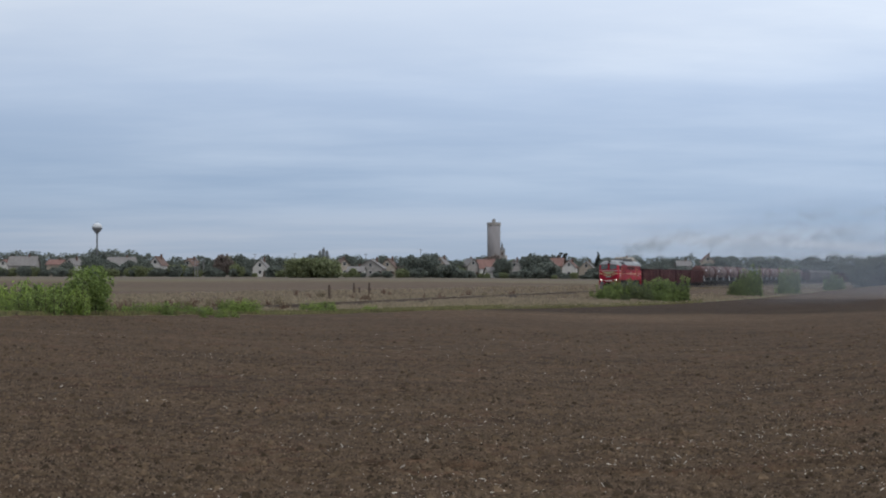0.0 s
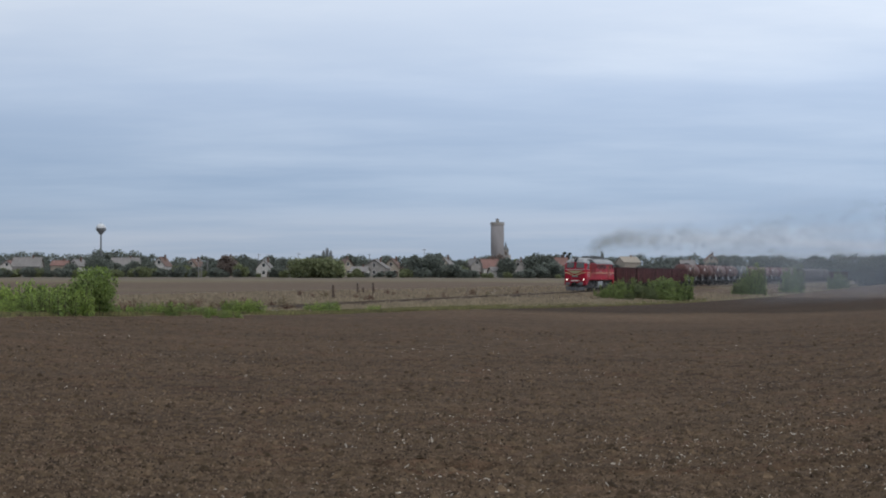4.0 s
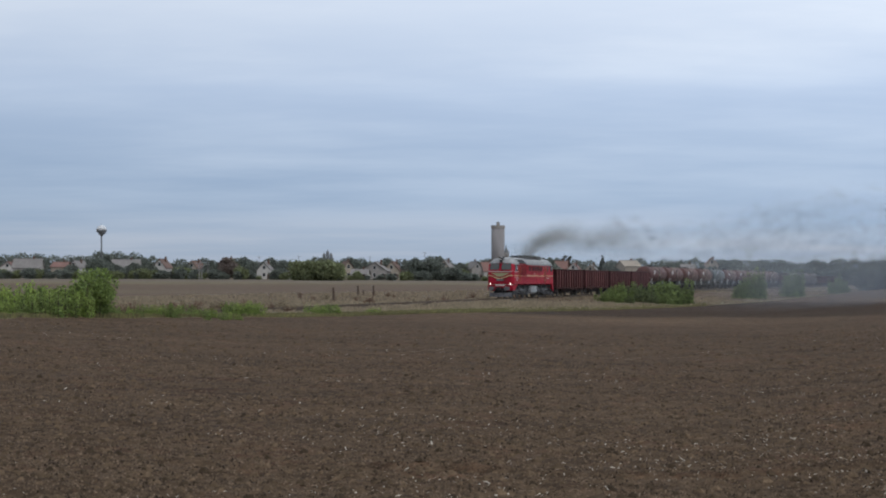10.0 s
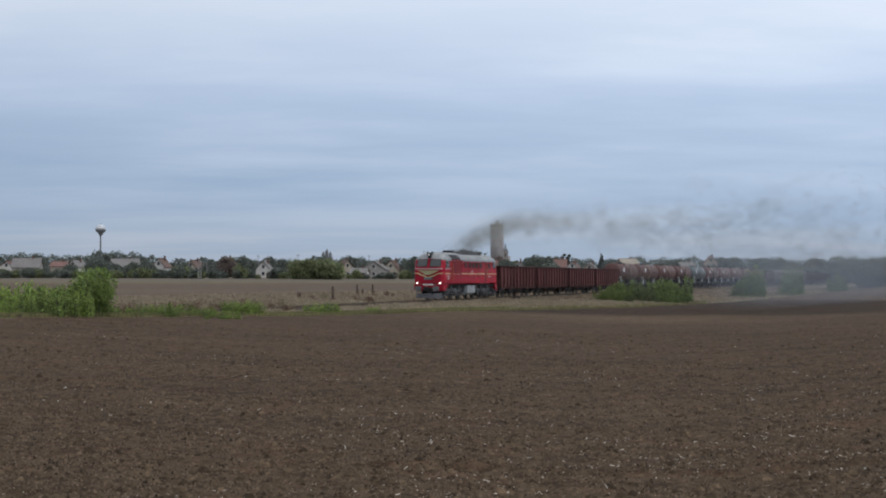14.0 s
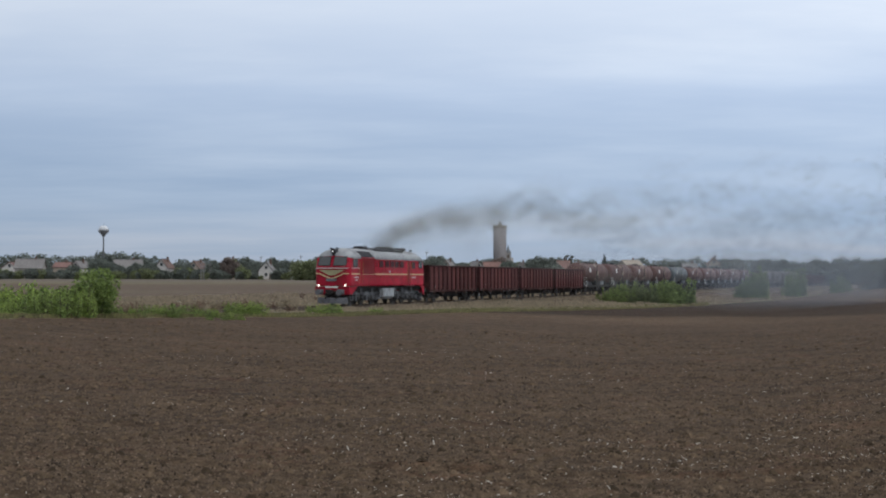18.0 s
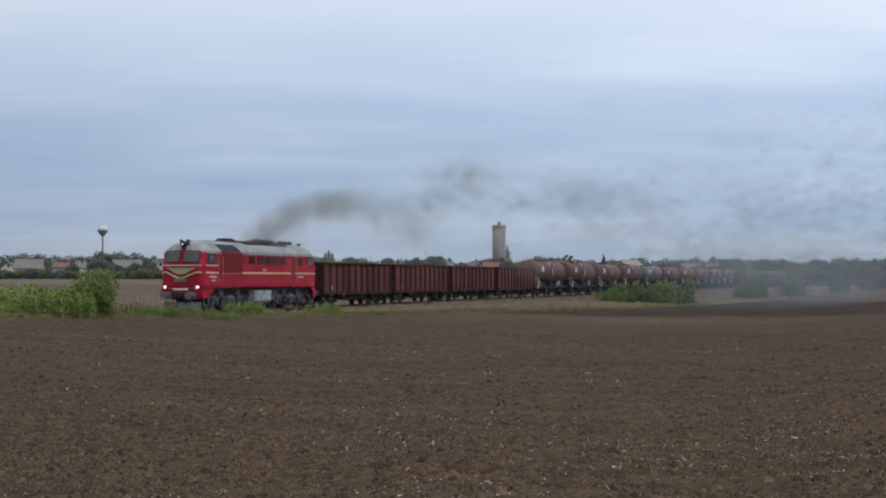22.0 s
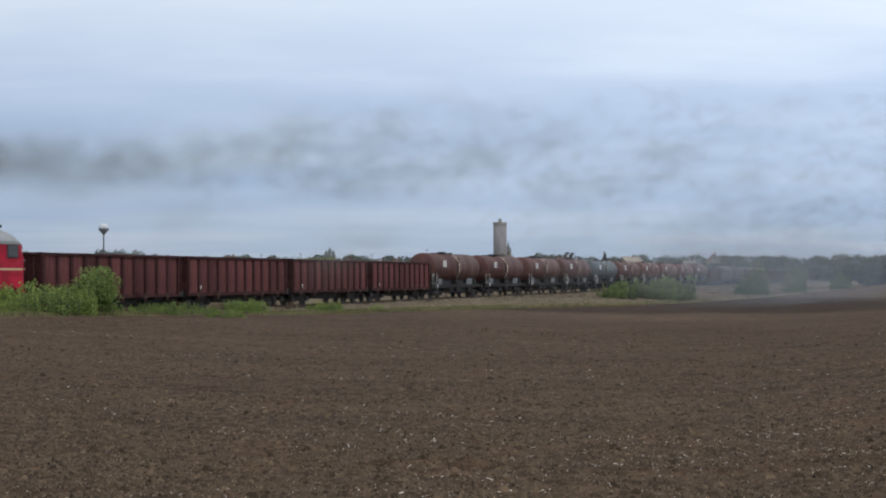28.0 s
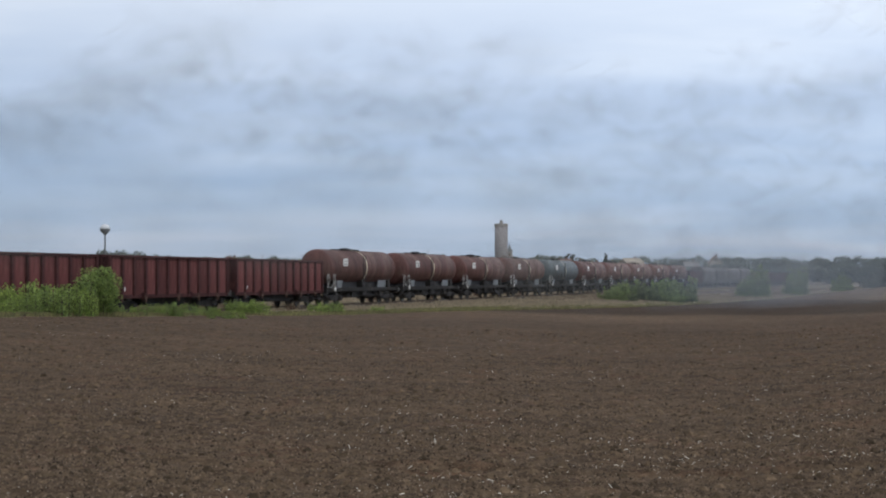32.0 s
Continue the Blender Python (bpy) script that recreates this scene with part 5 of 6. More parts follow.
# the thicket at the field's edge, by the line
def thicket(b0, b1, n, h0, h1, d0, d1, label, kinds=weed_kinds, group="weeds along the field's edge"):
    for q in range(n):
        b = b0 + (b1 - b0) * (q + rnd.uniform(0.1, 0.9)) / n
        kind, mat, seed = rnd.choice(kinds)
        plant(kind, weed_make(mat, seed), b, rnd.uniform(d0, d1), rnd.uniform(h0, h1), rnd.uniform(0, 360), label, "weeds", group)


thicket(-352, -268, 26, 1.0, 1.6, 57, 62, "tall bright green weeds at the edge of the field")
thicket(-352, -270, 16, 0.7, 1.1, 54.5, 57, "leafy bright green weeds at the edge of the field")
thicket(-354, -292, 14, 1.5, 1.95, 57.5, 61, "tall bright green weeds at the edge of the field")
thicket(-292, -272, 5, 1.2, 1.6, 57.5, 61, "tall bright green weeds at the edge of the field")
bush_make = lambda: tree_kind("bush", 1.9, 1.6, 20, 3200, 0.045, M["leaf_green"], 31, 0.05, stem="stem")
plant("tall_bush", bush_make, -264, 59, 2.05, 20, "tall rounded green bush standing over the weeds", "bush")
plant("tall_bush", bush_make, -269, 60.5, 1.5, 140, "green bush grown into the weeds", "bush")
plant("tall_bush", bush_make, -257, 59.5, 1.35, 250, "green bush grown into the weeds", "bush")
thicket(-346, -276, 14, 0.7, 1.3, 57, 61, "tall green weeds with loose yellow-green tips", [("weed_b", M["leaf_fresh"], 2), ("weed_c", M["leaf_green"], 3)])
thicket(-250, -150, 15, 0.25, 0.7, 61.5, 68, "low yellow-green weeds at the edge of the field")
thicket(-252, -205, 12, 0.4, 0.75, 61, 66, "low yellow-green weeds at the edge of the field")
thicket(-205, -172, 9, 0.3, 0.5, 65, 68, "low yellow-green weeds at the edge of the field")
thicket(-166, -138, 9, 0.55, 0.9, 69, 72, "clump of yellow-green weeds beside the line")
thicket(-104, -78, 8, 0.45, 0.75, 78, 82, "pale green weeds beside the line", [("weed_b", M["leaf_fresh"], 2), ("weed_c", M["leaf_green"], 3)])
thicket(-56, -48, 3, 0.4, 0.6, 82, 85, "small green weed clump beside the line")
dead_kinds = [("dead_weed_a", M["weed_rust"], 5), ("dead_weed_b", M["weed_straw"], 6), ("dead_weed_c", M["weed_rust"], 7)]
thicket(-262, -200, 18, 0.5, 1.15, 77, 92, "dead rust-brown weeds standing in the dry meadow", dead_kinds, "dead weeds in the meadow")
thicket(-205, -112, 22, 0.4, 0.95, 86, 112, "dead rust-brown weeds standing in the dry meadow", dead_kinds, "dead weeds in the meadow")
thicket(-110, 60, 22, 0.35, 0.8, 125, 175, "dead straw-coloured weeds standing in the dry meadow", dead_kinds, "dead weeds in the meadow")
big_bush_make = weed_make(M["leaf_bank"], 41, "bush", 2600, 0.042, 26)
big_bush_b = weed_make(M["leaf_deep"], 42, "bush", 2600, 0.042, 26)
# bearings 143 to 153: the gap's darkness is put into the leaf colour
for b, d, h, dark_ in ((121, 152, 1.2, 0), (126, 153, 1.6, 0), (131, 155, 1.9, 0), (137, 157, 2.3, 0), (143, 160, 2.4, 1), (149, 160, 2.2, 1), (153, 157, 2.0, 1), (157, 160, 2.2, 0), (163, 162, 2.6, 0), (168, 162, 2.5, 0), (173, 163, 2.9, 0), (178, 164, 2.7, 0), (183, 166, 2.0, 1), (134, 148, 1.2, 0), (141, 150, 1.0, 1), (160, 154, 1.2, 1), (169, 156, 1.5, 0), (177, 158, 1.3, 0)):
    plant("big_bush_b" if dark_ else "big_bush", big_bush_b if dark_ else big_bush_make, b, d, h, rnd.uniform(0, 360), "broad green bush on the bank below the line", "bush", "bushes on the bank")
slim_bush_make = weed_make(M["leaf_bank"], 44, "bush", 3000, 0.032, 30)
for b, d, h in ((223, 214, 2.0), (227, 214, 2.6), (231, 216, 3.2), (235, 217, 3.9), (239.5, 219, 4.7), (260, 248, 3.2), (264, 250, 4.3), (268, 254, 4.6), (295, 298, 2.8), (300, 300, 3.8), (305, 306, 3.0)):
    plant("slim_bush", slim_bush_make, b, d, h * 1.1, rnd.uniform(0, 360), "upright dull green bush on the bank below the line", "bush", "bushes on the bank", wide=rnd.uniform(0.5, 0.7))



# ---- the village: trees, houses, towers ----
far_kinds = {
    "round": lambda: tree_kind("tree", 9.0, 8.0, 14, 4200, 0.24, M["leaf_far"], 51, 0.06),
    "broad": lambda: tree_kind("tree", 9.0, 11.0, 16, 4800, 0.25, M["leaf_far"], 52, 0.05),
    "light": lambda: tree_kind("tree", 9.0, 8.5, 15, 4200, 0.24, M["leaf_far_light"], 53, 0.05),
    "rust": lambda: tree_kind("tree", 9.0, 8.0, 14, 4200, 0.24, M["leaf_rust"], 58, 0.06),
    "thin": lambda: tree_kind("cypress", 9.0, 2.4, 9, 1200, 0.26, M["leaf_dark"], 54, 0.05),
    "fir": lambda: tree_kind("fir_tree", 9.0, 4.5, 12, 1600, 0.26, M["leaf_dark"], 55, 0.08, cone=True),
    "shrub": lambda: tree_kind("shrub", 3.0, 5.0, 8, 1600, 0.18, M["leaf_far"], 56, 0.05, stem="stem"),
    "shrub_light": lambda: tree_kind("shrub", 3.0, 5.0, 8, 1600, 0.18, M["leaf_far_light"], 57, 0.05, stem="stem"),
}
FAR_LABEL = {"round": "dark green garden tree with a rounded crown", "broad": "broad dark green tree behind the gardens", "light": "olive green tree among the houses", "rust": "reddish brown garden tree with a rounded crown", "thin": "slender dark cypress tree",
             "fir": "pointed dark fir tree", "shrub": "dark hedge shrub at the village edge", "shrub_light": "olive hedge shrub at the village edge"}


def far_plant(kind, bearing, depth, top):
    """top: how far its tip rises over the camera's level, per thousand of depth."""
    h = EYE + top / 1000 * depth - sight(bearing, depth)[2]
    return plant("far_" + kind, far_kinds[kind], bearing, depth, max(h, 1.0), rnd.uniform(0, 360), FAR_LABEL[kind], "shrub" if "shrub" in kind else "tree", "village hedges" if "shrub" in kind else "village trees", 0.2)


KIND = {"r": "round", "b": "broad", "l": "light"}
for b, top, depth, kind in (
        (-325, 12, 600, "b"), (-310, 14, 610, "r"), (-285, 12, 600, "b"), (-276, 15, 590, "r"), (-268, 14, 600, "b"), (-262, 15, 560, "r"), (-254, 12, 540, "b"),
        (-246, 10, 530, "r"), (-240, 9, 530, "b"), (-228, 14, 600, "r"), (-222, 12, 590, "b"), (-204, 11, 570, "r"), (-196, 11, 580, "b"), (-176, 13, 560, "r"),
        (-171, 11, 550, "b"), (-160, 14, 570, "l"), (-152, 15.5, 580, "r")):
    far_plant(KIND[kind], b, depth, top)
for b, top, depth, kind in (
        (-144, 13, 560, "b"), (-131, 15, 600, "r"), (-119, 12, 560, "r"), (-112, 12.5, 580, "b"), (-93, 16, 640, "b"), (-86, 14, 600, "l"), (-72, 15.5, 600, "r"),
        (-66, 15, 610, "b"), (-44, 15, 620, "b"), (-40, 13, 590, "r"), (-27, 13, 560, "r"), (-20, 13.5, 570, "b"), (-15, 12, 560, "r"), (-3, 16, 580, "r"),
        (1, 14.5, 570, "b"), (15, 11.5, 560, "r"), (22, 12, 600, "l")):
    far_plant(KIND[kind], b, depth, top)
for b, top, depth, kind in (
        (33, 14.5, 600, "r"), (44, 13, 590, "b"), (58, 12, 600, "l"), (66, 14, 590, "r"), (80, 15, 600, "b"), (86, 15, 590, "r"), (108, 10, 600, "b"), (128, 13, 600, "b"),
        (134, 12, 590, "r"), (160, 10, 600, "b"), (170, 12, 620, "r"), (178, 13, 640, "b"), (186, 12, 630, "r"), (215, 14, 640, "b"), (222, 14, 650, "r"), (240, 14, 660, "b"),
        (256, 13.5, 660, "r"), (268, 11, 640, "b"), (285, 14, 640, "r"), (300, 12, 640, "b")):
    far_plant(KIND[kind], b, depth, top)
for b, top in ((92.5, 16.5), (96.5, 16)):
    far_plant("thin", b, 600, top)
far_plant("fir", 121.5, 610, 17)
for b, top, depth in ((-163, 15, 500), (42, 15, 580), (-25, 11, 520)):
    far_plant("rust", b, depth, top)
for b, top, depth in ((-282, 10, 505), (-262, 14, 500), (-233, 11.5, 502), (-219, 9, 505), (-196, 11, 505), (-122, 13.5, 530), (-22, 15, 505), (-8, 16, 500), (48, 13, 515), (73, 16, 505), (81, 15, 505)):
    far_plant("round", b, depth, top)
# where the hedge is low and the houses show
GARDENS = ((-346, -304), (-296, -272), (-252, -228), (-220, -204), (-144, -126), (-80, -70), (-62, -32), (0, 6), (20, 64), (86, 116))
for q in range(96):
    b = -348 + 478 * (q + rnd.uniform(0, 1)) / 96
    shown = any(b0 < b < b1 for b0, b1 in GARDENS)
    far_plant(rnd.choice(("shrub", "shrub", "shrub_light")), b, rnd.uniform(485, 500), (rnd.uniform(1.0, 4.0) if b > -150 else rnd.uniform(4.5, 7.5)) if shown else 3.5 + 6.5 * rnd.uniform(0, 1) ** 1.4)
for q in range(26):
    b = 130 + 225 * (q + rnd.uniform(0, 1)) / 26
    far_plant(rnd.choice(("shrub", "shrub")), b, rnd.uniform(520, 570), rnd.uniform(5, 11.0))
for b in (-107, -101, -95, -89, -83):
    far_plant("shrub_light", b, 470, 13 + rnd.uniform(-1, 1.2))
for b, d, top in ((322, 330, 11), (326, 338, 13), (332, 345, 15), (337, 335, 14), (342, 350, 16), (349, 340, 16)):
    far_plant("broad", b, d, top)


def woods(name, b0, b1, depth, top, count, mat, seed, label):
    """A far wood as one mass of leaf clumps with an uneven top."""
    rng = random.Random(seed)
    lobes = []
    b = b0
    while b < b1:
        x, y, z = sight(b, depth + rng.uniform(-30, 30))
        h = EYE + (top + rng.uniform(-2.2, 1.6)) / 1000 * depth - z
        lobes.append((x, y, z + h * 0.5, h * 0.55, h * 0.5, h * 0.5))
        b += h * 0.7 / depth * 1000
    tagged(link_data(name, leaf_mesh(name, lobes, count, depth * 0.00062, mat, seed), None), label, "woods", kind="stuff")


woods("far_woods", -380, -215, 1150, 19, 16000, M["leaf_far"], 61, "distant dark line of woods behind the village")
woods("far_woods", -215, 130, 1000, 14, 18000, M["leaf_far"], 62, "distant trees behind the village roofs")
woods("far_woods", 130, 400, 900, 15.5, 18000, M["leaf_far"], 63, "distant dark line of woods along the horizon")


def window_set(wall_thing, x, y, z, turn=0.0, w=0.55, h=0.75):
    o = place("window", "house_window", lambda: add_box(add_box(add_box(add_box(bmesh.new(), -0.62, -0.5, -0.06, 0.04, -0.72, 0.72), 0.5, 0.62, -0.06, 0.04, -0.72, 0.72), -0.62, 0.62, -0.06, 0.04, 0.62, 0.74), -0.66, 0.66, -0.1, 0.04, -0.76, -0.66), M["plaster_white"], wall_thing, x, y, z, turn)
    p = place("pane", "house_pane", lambda: box(-0.5, 0.5, -0.03, 0.03, -0.66, 0.62), M["house_glass"], o)
    return o


def house(bearing, depth, width, ridge, eave, wall, roof, gable, turn, label, length=9.0, chimney=True):
    """ridge, eave: heights over the camera's level per thousand of depth; width in the same measure."""
    x, y, z = sight(bearing, depth)
    w = thing("house", pose(x, y, z, 0, 0, turn))
    k = depth / 1000
    W = width * k
    hr, he = EYE + ridge * k - z, EYE + eave * k - z
    he = max(1.8, he)
    a, c = (W / 2, length / 2) if gable else (length / 2, W / 2)  # half span across the ridge, half length along it
    rot = 0 if gable else math.pi / 2
    walls = rings([[(-a, -c, -0.3), (a, -c, -0.3), (a, -c, he), (0, -c, hr - 0.12), (-a, -c, he)], [(-a, c, -0.3), (a, c, -0.3), (a, c, he), (0, c, hr - 0.12), (-a, c, he)]])
    wo = part("wall", walls, M[wall], w)
    wo.rotation_euler[2] = rot
    over = 0.45
    slope = (hr - he) / a
    for s in (-1, 1):
        ro = part("roof", plate([(0, -c - over, hr), (s * (a + over), -c - over, he - slope * over), (s * (a + over), c + over, he - slope * over), (0, c + over, hr)], (0, 0, 0.18)), M[roof], w)
        ro.rotation_euler[2] = rot
    if chimney:
        part("chimney", add_box(box(-0.35, 0.35, -0.35, 0.35, hr - 1.2, hr + 0.9, 0.03), -0.42, 0.42, -0.42, 0.42, hr + 0.9, hr + 1.02), M["tile_brown"], w).location = (a * 0.35 if gable else W * 0.2, c * 0.2 if gable else 0, 0)
    face = -c if gable else -length / 2
    span = W
    n = max(1, int(span / 3.2))
    for q in range(n):
        window_set(w, -span / 2 + span * (q + 0.5) / n, face - 0.01, min(1.7, he - 0.9))
    if gable and hr - he > 2.2:
        window_set(w, 0, face - 0.01, he + (hr - he) * 0.35)
    part("door", box(-0.5, 0.5, -0.06, 0.06, -0.2, 2.0), M["wood_dark"], w).location = (span * 0.5 - 0.9 if n > 1 else span * 0.3, face - 0.02, 0)
    part("fascia", box(-0.1, 0.1, -c - over, c + over, hr + 0.12, hr + 0.24), M[roof], w).rotation_euler[2] = rot
    return tagged(w, label, "house", "village houses")


for b, d, wd, rg, ev, wall, roof, gable, label in (
        (-328, 560, 11, 12, 8, "plaster_white", "tile_red", True, "white village house with a red tiled roof"),
        (-314, 540, 20, 14.5, 8, "plaster_grey", "tile_grey", False, "long village house with a broad pale grey roof"),
        (-289, 560, 11, 12, 8.5, "plaster_cream", "tile_red", False, "low house with an orange-red tiled roof"),
        (-276, 570, 8, 13, 8.5, "plaster_white", "tile_grey", True, "small white gabled house"),
        (-240, 570, 20, 14, 7.5, "plaster_white", "tile_grey", False, "long house with a grey roof"),
        (-212, 520, 9, 14.5, 8.5, "plaster_white", "tile_brown", True, "white gabled house with a dark attic window"),
        (-187, 560, 9, 13, 8, "plaster_cream", "tile_brown", True, "cream house half hidden by trees"),
        (-162, 590, 9, 15, 10, "plaster_cream", "tile_grey", False, "tall cream house among the trees"),
        (-134, 520, 11, 12.5, 6, "plaster_white", "tile_grey", True, "white gabled house with a dark roof"),
        (-119, 510, 8, 6, 4, "plaster_white", "tile_grey", False, "low white outbuilding in a garden")):
    house(b, d, wd, rg, ev, wall, roof, gable, rnd.uniform(-18, 18), label)
for b, d, wd, rg, ev, wall, roof, gable, label in (
        (-73, 540, 10, 13, 7, "plaster_cream", "tile_brown", True, "cream gabled house with a brown roof"),
        (-62, 510, 12, 7, 3.5, "plaster_white", "tile_grey", False, "low white house with small windows"),
        (-50, 540, 19, 12.5, 6, "plaster_grey", "tile_grey", True, "wide grey house with a broad gable"),
        (-37, 560, 12, 13, 6.5, "plaster_cream", "tile_brown", True, "cream house with a brown tiled roof"),
        (3, 550, 8, 14, 9, "plaster_cream", "tile_grey", True, "tall pale house between the trees"),
        (24, 560, 9, 13, 8, "plaster_grey", "tile_grey", True, "small grey village house with a gable"),
        (36, 560, 13, 12.5, 6, "plaster_white", "tile_red", False, "white house with a red-brown roof"),
        (41, 520, 9, 6.5, 3.5, "plaster_white", "tile_grey", False, "low white garden shed with grey roof"),
        (58, 560, 11, 12.5, 6.5, "plaster_grey", "tile_grey", True, "grey gabled house behind the hedge"),
        (89, 570, 12, 13.5, 8, "plaster_cream", "tile_red", False, "cream house with a red tiled roof"),
        (100, 560, 10, 12, 7, "plaster_white", "tile_red", True, "white gabled house with a red roof"),
        (113, 570, 11, 11, 6, "plaster_cream", "tile_grey", True, "yellowish house with a grey roof")):
    house(b, d, wd, rg, ev, wall, roof, gable, rnd.uniform(-18, 18), label)
for b, d, wd, rg, ev, wall, roof, gable, label in (
        (141, 560, 13, 14, 10, "plaster_cream", "plaster_cream", False, "pale sandy flat-roofed house"),
        (186, 580, 10, 11.5, 8, "plaster_grey", "tile_grey", False, "grey house behind the train"),
        (204, 600, 9, 16, 11.5, "plaster_cream", "tile_red", True, "house with an orange-red roof")):
    house(b, d, wd, rg, ev, wall, roof, gable, rnd.uniform(-18, 18), label)


# the concrete silo tower
sx, sy, sz = sight(42.2, 900)
silo = thing("silo_tower", pose(sx, sy, sz))
TOP = EYE + 40 / 1000 * 900 - sz
part("shaft", lathe([(4.5, -0.5), (4.5, TOP)], 32), M["concrete"], silo, smooth=True)
# narrow dark strip down the shaft's left edge
part("cable_duct", box(-0.2, 0.2, -0.15, 0.2, 0, TOP), M["steel_dim"], silo).matrix_basis = pose(4.43 * math.cos(math.pi * 1.08), 4.43 * math.sin(math.pi * 1.08), 0, 0, 0, 104)
part("rim", lathe([(4.62, TOP - 1.6), (4.72, TOP - 1.5), (4.72, TOP + 0.5), (4.4, TOP + 0.5)], 32), M["plaster_grey"], silo, "paler concrete band round the top")
part("hoist_house", add_box(box(-1.1, 1.1, -1.1, 1.1, TOP + 0.4, TOP + 2.5, 0.1), -1.3, 1.3, -1.3, 1.3, TOP + 2.5, TOP + 2.7), M["plaster_grey"], silo)
part("mast", rod((0, 0, TOP + 2), (0, 0, TOP + 3.4), 0.12), M["steel_dim"], silo)
tagged(silo, "tall round grey-brown concrete silo tower above the village", "silo")

# the church behind it
cx_, cy_, cz_ = sight(48.5, 930)
church = thing("church", pose(cx_, cy_, cz_))
CT = EYE + 16.2 / 1000 * 930 - cz_
part("tower", box(-1.9, 1.9, -1.9, 1.9, -0.5, CT + 3, 0.05), M["plaster_grey"], church)
part("cornice", box(-2.2, 2.2, -2.2, 2.2, CT + 2.8, CT + 3.3, 0.1), M["plaster_grey"], church)
part("spire", lathe([(2.1, CT + 3.3), (1.9, CT + 4.3), (1.1, CT + 5.2), (0.7, CT + 5.8), (0.75, CT + 6.6), (0.3, CT + 7.6), (0.08, CT + 9.4)], 8), M["steel_dim"], church, "tapering grey metal spire")
part("belfry_window", box(-0.5, 0.5, -1.97, -1.85, CT - 0.5, CT + 1.8), M["wood_dark"], church)
part("nave", rings([[(x, 2, -0.3), (x, 18, -0.3), (x, 18, CT - 5), (x, 10, CT), (x, 2, CT - 5)] for x in (-4, 4)]), M["plaster_grey"], church)
tagged(church, "small grey church with a slender metal spire", "church")

# the old hall with three turrets
hx, hy, hz = sight(-87, 800)
hall = thing("hall_with_turrets", pose(hx, hy, hz))
HT = EYE + 15.5 / 1000 * 800 - hz
part("wall", box(-3.6, 3.6, -4, 4, -0.5, HT, 0.1), M["steel_dim"], hall)
for x, up_ in ((-2.1, 2.2), (0.0, 3.8), (2.1, 2.2)):
    part("turret", lathe([(0.95, HT - 1), (0.95, HT + up_ - 0.8), (1.1, HT + up_ - 0.7), (0.7, HT + up_ + 0.3), (0.1, HT + up_ + 1.2)], 10), M["steel_dim"], hall).location.x = x
tagged(hall, "grey hall whose three turrets rise over the trees", "building")

# the globe water tower on its slender shaft
wx, wy, wz = sight(-258.7, 800)
water = thing("water_tower", pose(wx, wy, wz))
WT = EYE + 40.2 / 1000 * 800 - wz
part("shaft", lathe([(0.6, -0.5), (0.45, WT - 9), (0.45, WT - 5.5)], 16), M["steel_dim"], water, "slender grey steel shaft", smooth=True)
part("lower_cone", lathe([(0.62, WT - 6.8), (1.0, WT - 6.2), (3.0, WT - 3.9), (3.12, WT - 3.3), (3.05, WT - 2.9)], 28), M["steel_dim"], water, "dull grey underside of the globe", smooth=True)
part("upper_dome", lathe([(3.05, WT - 2.95), (2.95, WT - 2.2), (2.5, WT - 1.2), (1.7, WT - 0.5), (0.8, WT - 0.1), (0.05, WT)], 28), M["steel_pale"], water, "pale shining upper half of the globe", smooth=True)
part("antenna", rod((0, 0, WT - 0.1), (0, 0, WT + 1.0), 0.06), M["steel_dim"], water)
tagged(water, "globe water tower, pale above and dark below, on a slender shaft", "water tower")


def pole(bearing, depth, top, mat="concrete", arm=True, label="grey concrete power pole with a cross arm"):
    x, y, z = sight(bearing, depth)
    w = thing("power_pole", pose(x, y, z, 0, 0, rnd.uniform(-20, 20)))
    h = EYE + top / 1000 * depth - z
    part("shaft", rod((0, 0, -0.3), (0, 0, h), 0.18, 8, 0.11), M[mat], w)
    if arm:
        part("cross_arm", box(-0.9, 0.9, -0.06, 0.06, h - 0.5, h - 0.38), M["steel_dim"], w)
        for x_ in (-0.8, 0, 0.8):
            part("insulator", rod((x_, 0, h - 0.4), (x_, 0, h - 0.15), 0.06), M["steel_pale"], w)
    return tagged(w, label, "power pole", "village power poles")


for b, top, d in ((-184.5, 12.5, 460), (-182.5, 10, 470), (-165.5, 16.5, 560), (-139, 17, 560), (-109, 17.5, 560), (-13.3, 20.5, 560), (-55, 17, 600), (-178, 12, 540)):
    pole(b, d, top)

# three old posts in the meadow, a pale stone by the line
for b, d, h in ((-82.5, 138, 1.55), (-64, 172, 1.5), (-59.5, 174, 0.9), (-52.2, 170, 1.55)):
    x, y, z = sight(b, d)
    w = thing("meadow_post", pose(x, y, z, rnd.uniform(-3, 3), rnd.uniform(-3, 3), rnd.uniform(0, 90)))
    part("post", rings([[(sx_ * r_, sy_ * r_, z_) for sx_, sy_ in ((-1, -1), (1, -1), (1, 1), (-1, 1))] for r_, z_ in ((0.085, -0.2), (0.08, h - 0.06), (0.045, h))]), M["post"], w)
    part("brace", rod((0.07, 0, h * 0.7), (0.4, 0, -0.05), 0.03), M["post"], w) if h > 1.2 else None
    tagged(w, "weathered brown wooden post in the dry meadow", "post", "old fence posts")


def lump(radius, seed, squash=0.6):
    bm = bmesh.new()
    bmesh.ops.create_icosphere(bm, subdivisions=2, radius=radius)
    rr = random.Random(seed)
    for v in bm.verts:
        v.co *= rr.uniform(0.8, 1.15)
        v.co.z *= squash
    return bm


